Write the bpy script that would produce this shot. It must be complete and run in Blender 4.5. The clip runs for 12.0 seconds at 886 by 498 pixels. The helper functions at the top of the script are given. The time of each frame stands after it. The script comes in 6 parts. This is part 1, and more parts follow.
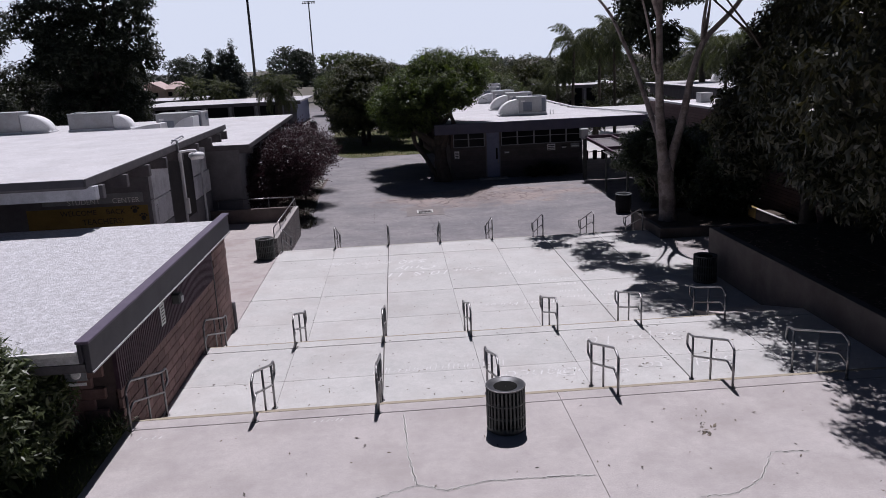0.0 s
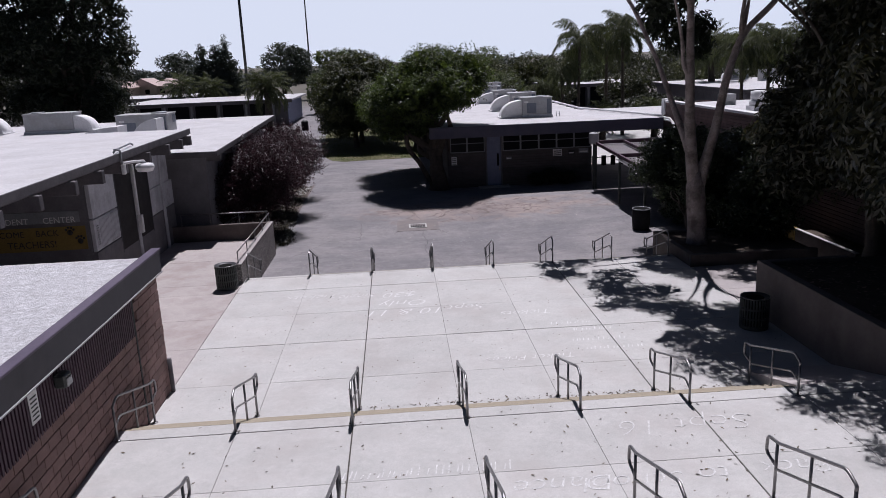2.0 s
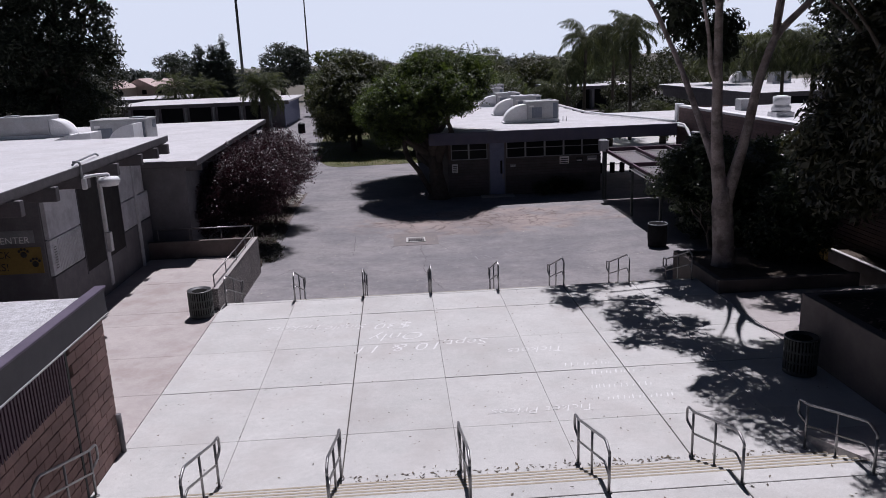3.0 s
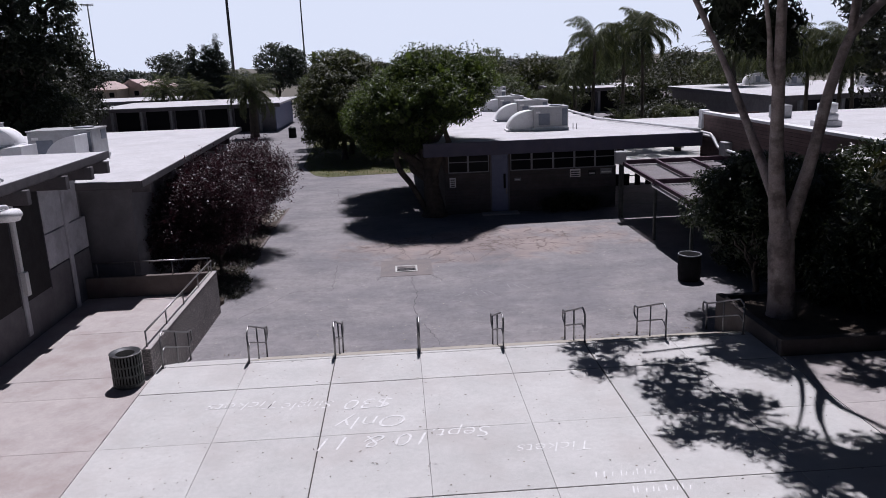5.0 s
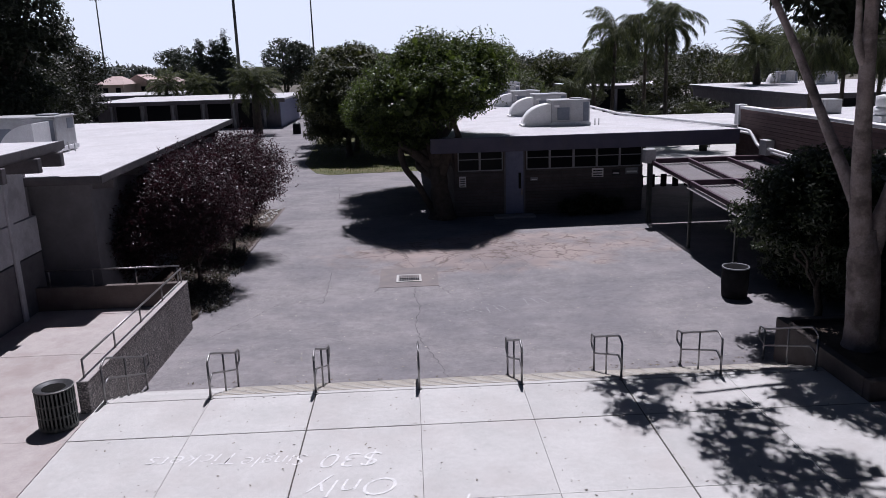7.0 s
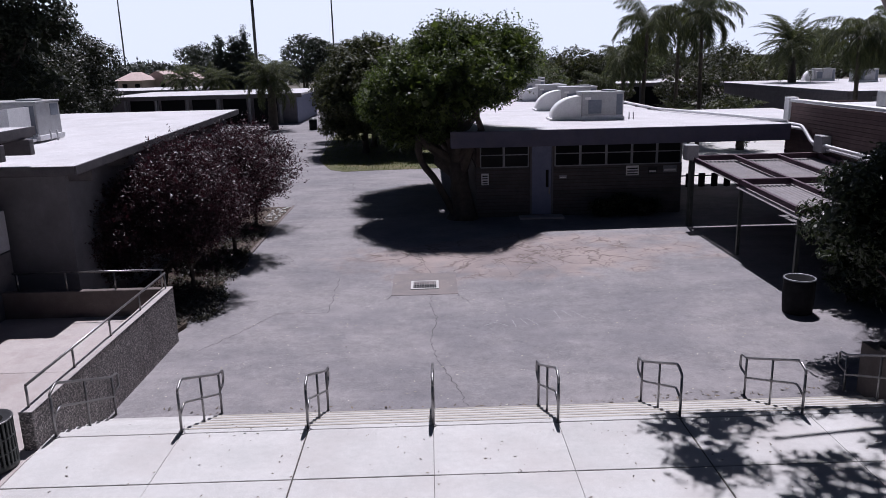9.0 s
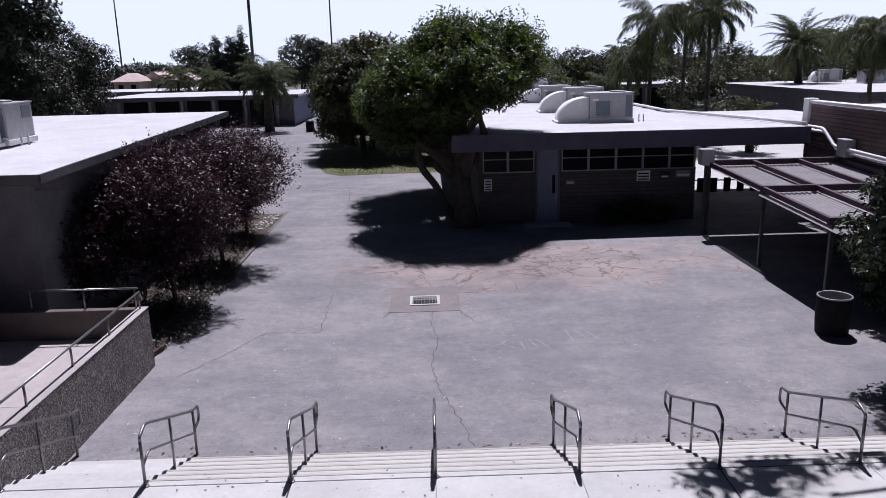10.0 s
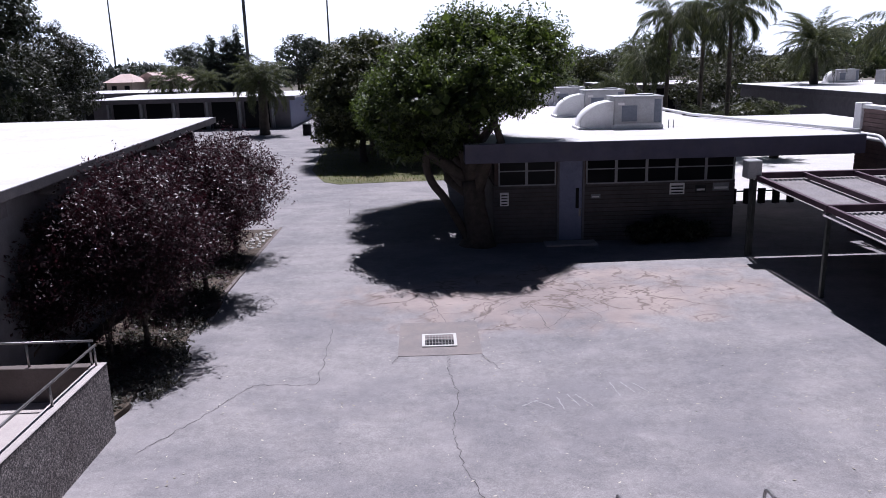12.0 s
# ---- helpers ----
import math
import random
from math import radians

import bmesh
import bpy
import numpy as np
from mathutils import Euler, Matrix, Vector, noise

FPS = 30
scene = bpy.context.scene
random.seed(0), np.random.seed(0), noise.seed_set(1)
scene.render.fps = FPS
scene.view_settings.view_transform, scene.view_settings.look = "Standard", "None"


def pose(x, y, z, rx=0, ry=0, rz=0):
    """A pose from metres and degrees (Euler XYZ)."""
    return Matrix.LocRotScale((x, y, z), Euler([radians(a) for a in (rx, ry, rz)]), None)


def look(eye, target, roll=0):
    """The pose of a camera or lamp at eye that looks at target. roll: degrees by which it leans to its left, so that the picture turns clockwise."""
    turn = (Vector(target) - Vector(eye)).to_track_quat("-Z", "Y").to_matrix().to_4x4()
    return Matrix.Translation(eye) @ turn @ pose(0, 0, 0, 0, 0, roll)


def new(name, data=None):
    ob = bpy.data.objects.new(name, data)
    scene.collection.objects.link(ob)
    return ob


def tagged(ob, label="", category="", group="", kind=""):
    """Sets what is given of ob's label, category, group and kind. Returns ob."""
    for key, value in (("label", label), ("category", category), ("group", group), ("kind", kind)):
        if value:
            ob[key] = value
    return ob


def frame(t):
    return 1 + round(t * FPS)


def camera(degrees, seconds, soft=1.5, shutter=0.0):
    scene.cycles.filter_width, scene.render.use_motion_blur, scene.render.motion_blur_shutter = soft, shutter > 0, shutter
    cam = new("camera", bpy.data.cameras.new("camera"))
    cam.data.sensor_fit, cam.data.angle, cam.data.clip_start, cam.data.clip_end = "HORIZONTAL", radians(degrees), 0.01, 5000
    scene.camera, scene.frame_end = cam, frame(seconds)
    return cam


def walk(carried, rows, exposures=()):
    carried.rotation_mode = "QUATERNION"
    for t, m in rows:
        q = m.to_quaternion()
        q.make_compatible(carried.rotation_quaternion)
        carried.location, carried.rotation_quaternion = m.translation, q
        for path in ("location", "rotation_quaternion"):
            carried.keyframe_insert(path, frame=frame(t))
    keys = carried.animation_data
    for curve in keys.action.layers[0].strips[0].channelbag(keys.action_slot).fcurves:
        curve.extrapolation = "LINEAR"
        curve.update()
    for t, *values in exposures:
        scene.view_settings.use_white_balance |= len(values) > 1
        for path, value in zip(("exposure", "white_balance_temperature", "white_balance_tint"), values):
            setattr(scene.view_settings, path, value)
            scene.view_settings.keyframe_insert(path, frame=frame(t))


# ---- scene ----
cam = camera(60.8, 12.0, soft=0.65)
PATH = [
    (0, (-0.468, 1.037, 5.905), (-0.364, 2.975, 5.422), -2.7),
    (0.5, (-0.416, 1.925, 5.833), (-0.312, 3.863, 5.347), -2.7),
    (1, (-0.292, 3.074, 5.865), (-0.187, 5.012, 5.38), -2.5),
    (1.5, (-0.103, 4.269, 5.85), (0.003, 6.206, 5.363), -2.5),
    (2, (0.018, 5.511, 5.844), (0.125, 7.448, 5.355), -2.4),
    (2.5, (0.114, 6.834, 5.859), (0.22, 8.771, 5.372), -2.3),
    (3, (0.223, 8.176, 5.884), (0.329, 10.113, 5.397), -2.2),
    (3.5, (0.366, 9.561, 5.913), (0.471, 11.498, 5.427), -2.2),
    (5.5, (0.873, 13.961, 5.87), (0.976, 15.899, 5.384), -2.1),
    (6, (0.953, 14.87, 5.697), (1.056, 16.807, 5.211), -1.9),
    (6.5, (0.997, 15.656, 5.473), (1.092, 17.594, 4.988), -1.8),
    (7, (1.04, 16.425, 5.304), (1.118, 18.363, 4.819), -1.7),
    (7.5, (1.086, 17.147, 5.133), (1.138, 19.087, 4.649), -1.6),
    (9.5, (1.12, 19.92, 4.7), (1.147, 21.86, 4.216), -1.4),
    (10, (1.083, 20.841, 4.681), (1.113, 22.782, 4.2), -1.4),
    (10.5, (0.959, 21.666, 4.712), (0.992, 23.607, 4.231), -1.41),
    (11, (0.862, 22.498, 4.697), (0.896, 24.44, 4.22), -1.42),
    (11.5, (0.766, 23.307, 4.718), (0.802, 25.248, 4.241), -1.45),
    (12, (0.656, 24.087, 4.705), (0.692, 26.028, 4.224), -1.45),
]
walk(cam, [(t, look(eye, target, roll)) for t, eye, target, roll in PATH],
     [(0.0, 0.0, 6020, 20.0), (5.5, 0.10, 5950, 20.0), (7.5, 0.19, 5920, 20.0), (9.5, 0.27, 5860, 22.0), (10.5, 0.40, 5770, 23.0), (12.0, 0.66, 5800, 21.0)])

# ---- light ----
SUN_AZ, SUN_EL = radians(8.0), radians(64.5)
world = bpy.data.worlds.new("sky")
scene.world = world
world.use_nodes = True
wn = world.node_tree
sky = wn.nodes.new("ShaderNodeTexSky")
sky.sky_type = "NISHITA"
sky.sun_disc = False
sky.sun_elevation, sky.sun_rotation = SUN_EL, SUN_AZ
sky.air_density, sky.dust_density, sky.ozone_density = 1.0, 1.0, 3.4
wn.nodes["Background"].inputs["Strength"].default_value = 0.0125
wn.links.new(sky.outputs["Color"], wn.nodes["Background"].inputs["Color"])
sun_data = bpy.data.lights.new("sun", "SUN")
sun_data.energy, sun_data.angle, sun_data.color = 4.4, radians(0.5), (1.0, 0.97, 0.93)
sun = new("sun", sun_data)
to_sun = Vector((math.sin(SUN_AZ) * math.cos(SUN_EL), math.cos(SUN_AZ) * math.cos(SUN_EL), math.sin(SUN_EL)))
sun.matrix_world = look(to_sun * 60, (0, 0, 0))


# ---- materials ----
def surf(name, a, b, scale=3.0, fine=40.0, rough=0.8, bump=0.2, metal=0.0, rand=0.0, stain=None, stain_scale=0.4, stain_amt=0.5, dist=0.01, spec=0.4, speck=0.22, mottle=0.07):
    """Two colours mixed by coarse and fine noise, fine relief, and a stain colour in large patches."""
    m = bpy.data.materials.new(name)
    m.use_nodes = True
    nt = m.node_tree
    N, L = nt.nodes, nt.links
    bs = N["Principled BSDF"]
    geo = N.new("ShaderNodeNewGeometry")

    def noise_node(s, detail, rough_=0.6):
        n = N.new("ShaderNodeTexNoise")
        n.inputs["Scale"].default_value, n.inputs["Detail"].default_value, n.inputs["Roughness"].default_value = s, detail, rough_
        L.new(geo.outputs["Position"], n.inputs["Vector"])
        return n

    def ramp(src, lo, hi):
        r = N.new("ShaderNodeMapRange")
        r.inputs["From Min"].default_value, r.inputs["From Max"].default_value = lo, hi
        L.new(src, r.inputs["Value"])
        return r.outputs["Result"]

    def mix(fac, c1, c2, kind="MIX"):
        x = N.new("ShaderNodeMix")
        x.data_type, x.blend_type = "RGBA", kind
        for sock, val in ((x.inputs[0], fac), (x.inputs[6], c1), (x.inputs[7], c2)):
            if isinstance(val, (int, float)):
                sock.default_value = val
            elif isinstance(val, tuple):
                sock.default_value = (*val, 1)
            else:
                L.new(val, sock)
        return x.outputs[2]

    n1, n2 = noise_node(scale, 5), noise_node(fine, 6, 0.7)
    col = mix(ramp(n1.outputs["Fac"], 0.3, 0.7), a, b)
    grain = mix(ramp(n2.outputs["Fac"], 0.25, 0.75), (1 - speck,) * 3, (1 + speck,) * 3)
    col = mix(1.0, col, grain, "MULTIPLY")
    n4 = noise_node((scale * fine) ** 0.5, 4, 0.75)
    col = mix(1.0, col, mix(ramp(n4.outputs["Fac"], 0.3, 0.7), (1 - mottle,) * 3, (1 + mottle,) * 3), "MULTIPLY")
    if stain:
        n3 = noise_node(stain_scale, 7, 0.65)
        f = N.new("ShaderNodeMath")
        f.operation = "MULTIPLY"
        f.inputs[1].default_value = stain_amt
        L.new(ramp(n3.outputs["Fac"], 0.47, 0.66), f.inputs[0])
        col = mix(f.outputs[0], col, stain)
    if rand:
        oi = N.new("ShaderNodeObjectInfo")
        tone = mix(oi.outputs["Random"], (1 - rand,) * 3, (1 + rand,) * 3)
        col = mix(1.0, col, tone, "MULTIPLY")
    L.new(col, bs.inputs["Base Color"])
    bs.inputs["Roughness"].default_value, bs.inputs["Metallic"].default_value = rough, metal
    bs.inputs["Specular IOR Level"].default_value = spec
    if bump:
        bp = N.new("ShaderNodeBump")
        bp.inputs["Strength"].default_value, bp.inputs["Distance"].default_value = bump, dist
        L.new(n2.outputs["Fac"], bp.inputs["Height"])
        L.new(bp.outputs["Normal"], bs.inputs["Normal"])
    return m


def leafy(name, a, b, glow=0.35, rough=0.55, spec=0.3, tint=(1.5, 1.6, 0.7)):
    """Leaves: colour by island, lit on the front and glowing through from behind."""
    m = bpy.data.materials.new(name)
    m.use_nodes = True
    nt = m.node_tree
    N, L = nt.nodes, nt.links
    bs, out = N["Principled BSDF"], N["Material Output"]
    geo = N.new("ShaderNodeNewGeometry")
    x = N.new("ShaderNodeMix")
    x.data_type = "RGBA"
    x.inputs[6].default_value, x.inputs[7].default_value = (*a, 1), (*b, 1)
    L.new(geo.outputs["Random Per Island"], x.inputs[0])
    L.new(x.outputs[2], bs.inputs["Base Color"])
    bs.inputs["Roughness"].default_value = rough
    bs.inputs["Specular IOR Level"].default_value = spec
    tr = N.new("ShaderNodeBsdfTranslucent")
    hue = N.new("ShaderNodeMix")
    hue.data_type, hue.blend_type = "RGBA", "MULTIPLY"
    hue.inputs[0].default_value = 1.0
    hue.inputs[7].default_value = (*tint, 1)
    L.new(x.outputs[2], hue.inputs[6])
    L.new(hue.outputs[2], tr.inputs["Color"])
    ms = N.new("ShaderNodeMixShader")
    ms.inputs[0].default_value = glow
    L.new(bs.outputs[0], ms.inputs[1])
    L.new(tr.outputs[0], ms.inputs[2])
    L.new(ms.outputs[0], out.inputs["Surface"])
    return m


M = {
    "concrete": surf("pale_concrete", (0.434, 0.429, 0.418), (0.502, 0.492, 0.480), 1.3, 60, 0.85, 0.25, rand=0.05, stain=(0.39, 0.36, 0.345), stain_scale=0.7, stain_amt=0.45),
    "concrete_old": surf("worn_concrete", (0.365, 0.335, 0.33), (0.44, 0.405, 0.395), 1.1, 45, 0.88, 0.3, rand=0.03, stain=(0.29, 0.26, 0.25), stain_scale=0.6, stain_amt=0.55),
    "walk": surf("pinkish_concrete", (0.365, 0.328, 0.318), (0.425, 0.385, 0.372), 0.9, 50, 0.88, 0.3, rand=0.04, stain=(0.28, 0.225, 0.21), stain_scale=0.8, stain_amt=0.6),
    "joint": surf("joint_dirt", (0.05, 0.045, 0.04), (0.10, 0.09, 0.08), 8, 60, 0.95, 0.3),
    "nosing_pale": surf("pale_nosing", (0.34, 0.315, 0.27), (0.40, 0.37, 0.32), 4, 60, 0.85, 0.2, stain=(0.32, 0.29, 0.25), stain_scale=2),
    "nosing": surf("sandy_nosing", (0.30, 0.26, 0.195), (0.36, 0.315, 0.24), 4, 60, 0.85, 0.2, stain=(0.3, 0.26, 0.2), stain_scale=2),
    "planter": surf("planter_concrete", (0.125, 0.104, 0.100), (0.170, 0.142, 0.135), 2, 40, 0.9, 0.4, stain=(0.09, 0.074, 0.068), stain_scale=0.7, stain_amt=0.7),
    "block": surf("brown_block", (0.185, 0.115, 0.105), (0.26, 0.165, 0.15), 3, 50, 0.9, 0.5, rand=0.16, stain=(0.14, 0.09, 0.085), stain_scale=1.5),
    "mortar": surf("block_mortar", (0.07, 0.05, 0.048), (0.10, 0.075, 0.07), 8, 60, 0.95, 0.3),
    "steel": surf("galvanised_steel", (0.20, 0.195, 0.20), (0.30, 0.29, 0.29), 6, 30, 0.38, 0.05, metal=0.85),
    "darksteel": surf("dark_painted_steel", (0.045, 0.05, 0.05), (0.08, 0.085, 0.083), 5, 50, 0.5, 0.1, metal=0.2),
    "blackplastic": surf("black_plastic", (0.010, 0.010, 0.012), (0.018, 0.018, 0.020), 5, 40, 0.85, 0.1, spec=0.15),
    "rim": surf("weathered_rim", (0.028, 0.029, 0.032), (0.055, 0.056, 0.06), 6, 40, 0.45, 0.1, metal=0.3),
    "whiteroof": surf("white_roof_coating", (0.49, 0.485, 0.50), (0.58, 0.57, 0.585), 0.8, 25, 0.9, 0.5, stain=(0.43, 0.415, 0.42), stain_scale=0.6, stain_amt=0.5, dist=0.02),
    "gravelroof": surf("white_gravel_roof", (0.52, 0.52, 0.54), (0.66, 0.655, 0.68), 5, 13, 0.95, 1.0, stain=(0.40, 0.39, 0.40), stain_scale=3.5, stain_amt=0.5, dist=0.06, speck=0.3),
    "paleleaf": leafy("bleached_fallen_leaf", (0.22, 0.19, 0.16), (0.50, 0.46, 0.42), 0.1),
    # planter concrete made darker, with the tree shade put into the colour
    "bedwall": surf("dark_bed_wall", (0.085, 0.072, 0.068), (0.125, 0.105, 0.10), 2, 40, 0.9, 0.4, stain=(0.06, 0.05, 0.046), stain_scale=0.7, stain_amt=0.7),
    "redlitter": leafy("reddish_fallen_leaf", (0.10, 0.06, 0.05), (0.30, 0.20, 0.17), 0.1),
    "yardcrack": surf("fine_asphalt_crack", (0.055, 0.05, 0.052), (0.10, 0.092, 0.094), 9, 60, 0.95, 0.2),
    # darker copy of the stucco: the shade under the eaves is in its colour
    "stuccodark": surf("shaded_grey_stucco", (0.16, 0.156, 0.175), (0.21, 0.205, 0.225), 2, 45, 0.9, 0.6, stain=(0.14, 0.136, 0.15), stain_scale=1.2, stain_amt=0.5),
    "lowfascia": surf("dark_violet_fascia", (0.04, 0.038, 0.05), (0.06, 0.057, 0.072), 2, 40, 0.6, 0.1),
    "fascia": surf("grey_violet_fascia", (0.068, 0.067, 0.105), (0.092, 0.09, 0.138), 2, 40, 0.6, 0.1, stain=(0.10, 0.095, 0.115), stain_scale=1.2),
    "coping": surf("violet_metal_coping", (0.075, 0.058, 0.092), (0.11, 0.088, 0.13), 2, 40, 0.55, 0.1),
    "slat": surf("plum_brown_slats", (0.050, 0.027, 0.042), (0.078, 0.044, 0.064), 3, 60, 0.7, 0.2),
    "stucco": surf("pale_grey_stucco", (0.45, 0.455, 0.50), (0.54, 0.545, 0.59), 2, 45, 0.9, 0.6, stain=(0.28, 0.275, 0.31), stain_scale=1.6, stain_amt=0.6),
    "greypaint": surf("dark_grey_paint", (0.12, 0.115, 0.13), (0.16, 0.155, 0.17), 3, 40, 0.8, 0.2, stain=(0.09, 0.085, 0.095), stain_scale=1.0),
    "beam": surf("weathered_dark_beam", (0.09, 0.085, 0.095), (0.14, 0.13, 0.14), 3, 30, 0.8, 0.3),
    "bluepaint": surf("blue_grey_paint", (0.14, 0.16, 0.26), (0.19, 0.21, 0.32), 3, 40, 0.6, 0.1),
    "slump": surf("dark_slump_block", (0.070, 0.062, 0.064), (0.098, 0.088, 0.089), 4, 40, 0.9, 0.5, rand=0.1),
    "redbrick": surf("red_brown_brick", (0.115, 0.078, 0.075), (0.165, 0.112, 0.107), 3, 40, 0.9, 0.5, rand=0.12),
    "acmetal": surf("pale_grey_sheet_metal", (0.36, 0.365, 0.385), (0.44, 0.445, 0.46), 2, 30, 0.55, 0.1, metal=0.15, stain=(0.3, 0.28, 0.27), stain_scale=1.5),
    "acpanel": surf("blue_grey_panel", (0.13, 0.15, 0.19), (0.18, 0.20, 0.24), 3, 30, 0.5, 0.1, metal=0.1),
    "acdark": surf("grey_sheet_metal", (0.20, 0.21, 0.23), (0.28, 0.29, 0.31), 3, 30, 0.5, 0.1, metal=0.2),
    "ducting": surf("white_painted_duct", (0.66, 0.66, 0.68), (0.74, 0.74, 0.76), 2, 30, 0.6, 0.1),
    "white": surf("white_paint", (0.70, 0.70, 0.70), (0.80, 0.80, 0.80), 3, 40, 0.6, 0.1, stain=(0.55, 0.53, 0.5), stain_scale=2),
    "yellow": surf("faded_yellow_banner", (0.19, 0.13, 0.038), (0.24, 0.165, 0.05), 2, 40, 0.8, 0.1),
    "ink": surf("black_lettering", (0.02, 0.02, 0.022), (0.035, 0.035, 0.036), 5, 40, 0.7, 0.05),
    # near-black in place of the unlit depth of windows and grilles
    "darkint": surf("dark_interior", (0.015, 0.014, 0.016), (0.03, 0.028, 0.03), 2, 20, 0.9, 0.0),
    "chalk": surf("white_chalk", (0.54, 0.535, 0.53), (0.74, 0.735, 0.73), 12, 60, 0.95, 0.2),
    "crackpale": surf("pale_crack_edges", (0.48, 0.47, 0.45), (0.60, 0.59, 0.57), 9, 60, 0.95, 0.2),
    "crackdark": surf("dark_crack", (0.04, 0.035, 0.033), (0.07, 0.06, 0.055), 9, 60, 0.95, 0.2),
    "soil": surf("leaf_littered_soil", (0.045, 0.033, 0.026), (0.09, 0.068, 0.052), 2.5, 25, 0.95, 0.8, stain=(0.13, 0.10, 0.075), stain_scale=3, dist=0.03),
    "turf": surf("dry_green_turf", (0.06, 0.07, 0.026), (0.10, 0.10, 0.042), 1.2, 40, 0.95, 0.6, stain=(0.20, 0.15, 0.09), stain_scale=0.4, stain_amt=0.6),
    "bark": surf("grey_brown_bark", (0.06, 0.048, 0.04), (0.11, 0.09, 0.075), 5, 18, 0.95, 0.9, dist=0.04),
    "palebark": surf("smooth_pale_bark", (0.25, 0.20, 0.195), (0.43, 0.36, 0.34), 3.2, 26, 0.85, 0.7, stain=(0.105, 0.08, 0.075), stain_scale=2.4, stain_amt=0.85, dist=0.03),
    "palmbark": surf("palm_bark", (0.05, 0.042, 0.035), (0.10, 0.085, 0.07), 4, 14, 0.95, 0.8, dist=0.05),
    "tile": surf("terracotta_roof", (0.46, 0.36, 0.34), (0.56, 0.45, 0.42), 1, 8, 0.9, 0.2),
    "housewall": surf("pale_house_stucco", (0.5, 0.42, 0.38), (0.58, 0.5, 0.45), 1, 8, 0.9, 0.1),
    "panelmetal": surf("corrugated_canopy_sheet", (0.20, 0.185, 0.195), (0.27, 0.25, 0.26), 2, 30, 0.6, 0.1, metal=0.1, stain=(0.22, 0.19, 0.18), stain_scale=1.2),
    "litter": leafy("dry_fallen_leaf", (0.045, 0.035, 0.028), (0.16, 0.125, 0.09), 0.1),
    "ficusleaf": leafy("mid_green_leaf", (0.012, 0.021, 0.007), (0.105, 0.138, 0.044), 0.36, 0.45, 0.4, (1.45, 1.55, 0.7)),
    "darkleaf": leafy("dark_green_leaf", (0.009, 0.013, 0.007), (0.034, 0.038, 0.021), 0.12, 0.45, 0.35),
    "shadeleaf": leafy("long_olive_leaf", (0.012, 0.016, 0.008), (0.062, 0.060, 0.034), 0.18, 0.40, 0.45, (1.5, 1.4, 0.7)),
    "bedleaf": leafy("grey_green_weed", (0.025, 0.026, 0.022), (0.12, 0.112, 0.098), 0.15),
    "eucleaf": leafy("grey_green_leaf", (0.014, 0.020, 0.013), (0.038, 0.045, 0.028), 0.15),
    "plumleaf": leafy("purple_leaf", (0.010, 0.005, 0.007), (0.060, 0.022, 0.030), 0.20, 0.46, 0.45, tint=(1.5, 0.9, 1.0)),
    "bushleaf": leafy("glossy_bush_leaf", (0.012, 0.020, 0.009), (0.048, 0.060, 0.026), 0.15, 0.4, 0.5),
    "farleaf": leafy("distant_leaf", (0.036, 0.048, 0.034), (0.118, 0.136, 0.084), 0.32),
    "brightleaf": leafy("light_green_leaf", (0.03, 0.042, 0.018), (0.11, 0.13, 0.06), 0.2, 0.45, 0.4),
    "duskleaf": leafy("dull_green_leaf", (0.024, 0.030, 0.016), (0.092, 0.098, 0.050), 0.22, 0.5, 0.3),
    "palmshrub": leafy("dull_shrub_leaf", (0.014, 0.018, 0.012), (0.058, 0.062, 0.040), 0.25, 0.5, 0.3),
    # distance haze is mixed into this leaf colour, paler and bluer
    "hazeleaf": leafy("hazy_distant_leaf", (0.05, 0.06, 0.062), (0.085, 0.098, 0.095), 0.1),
    # needles lightened towards grey in place of haze over distance
    "coniferleaf": leafy("conifer_needle", (0.034, 0.044, 0.040), (0.065, 0.078, 0.070), 0.15),
    "palmleaf": leafy("palm_frond", (0.026, 0.034, 0.022), (0.115, 0.126, 0.080), 0.34),
    "grass": leafy("grass_blade", (0.042, 0.06, 0.018), (0.13, 0.135, 0.05), 0.3),
}


def glass(name):
    m = bpy.data.materials.new(name)
    m.use_nodes = True
    b = m.node_tree.nodes["Principled BSDF"]
    b.inputs["Base Color"].default_value = (0.012, 0.013, 0.016, 1)
    b.inputs["Roughness"].default_value = 0.08
    b.inputs["Specular IOR Level"].default_value = 0.04
    return m


M["glass"] = glass("dark_window_glass")


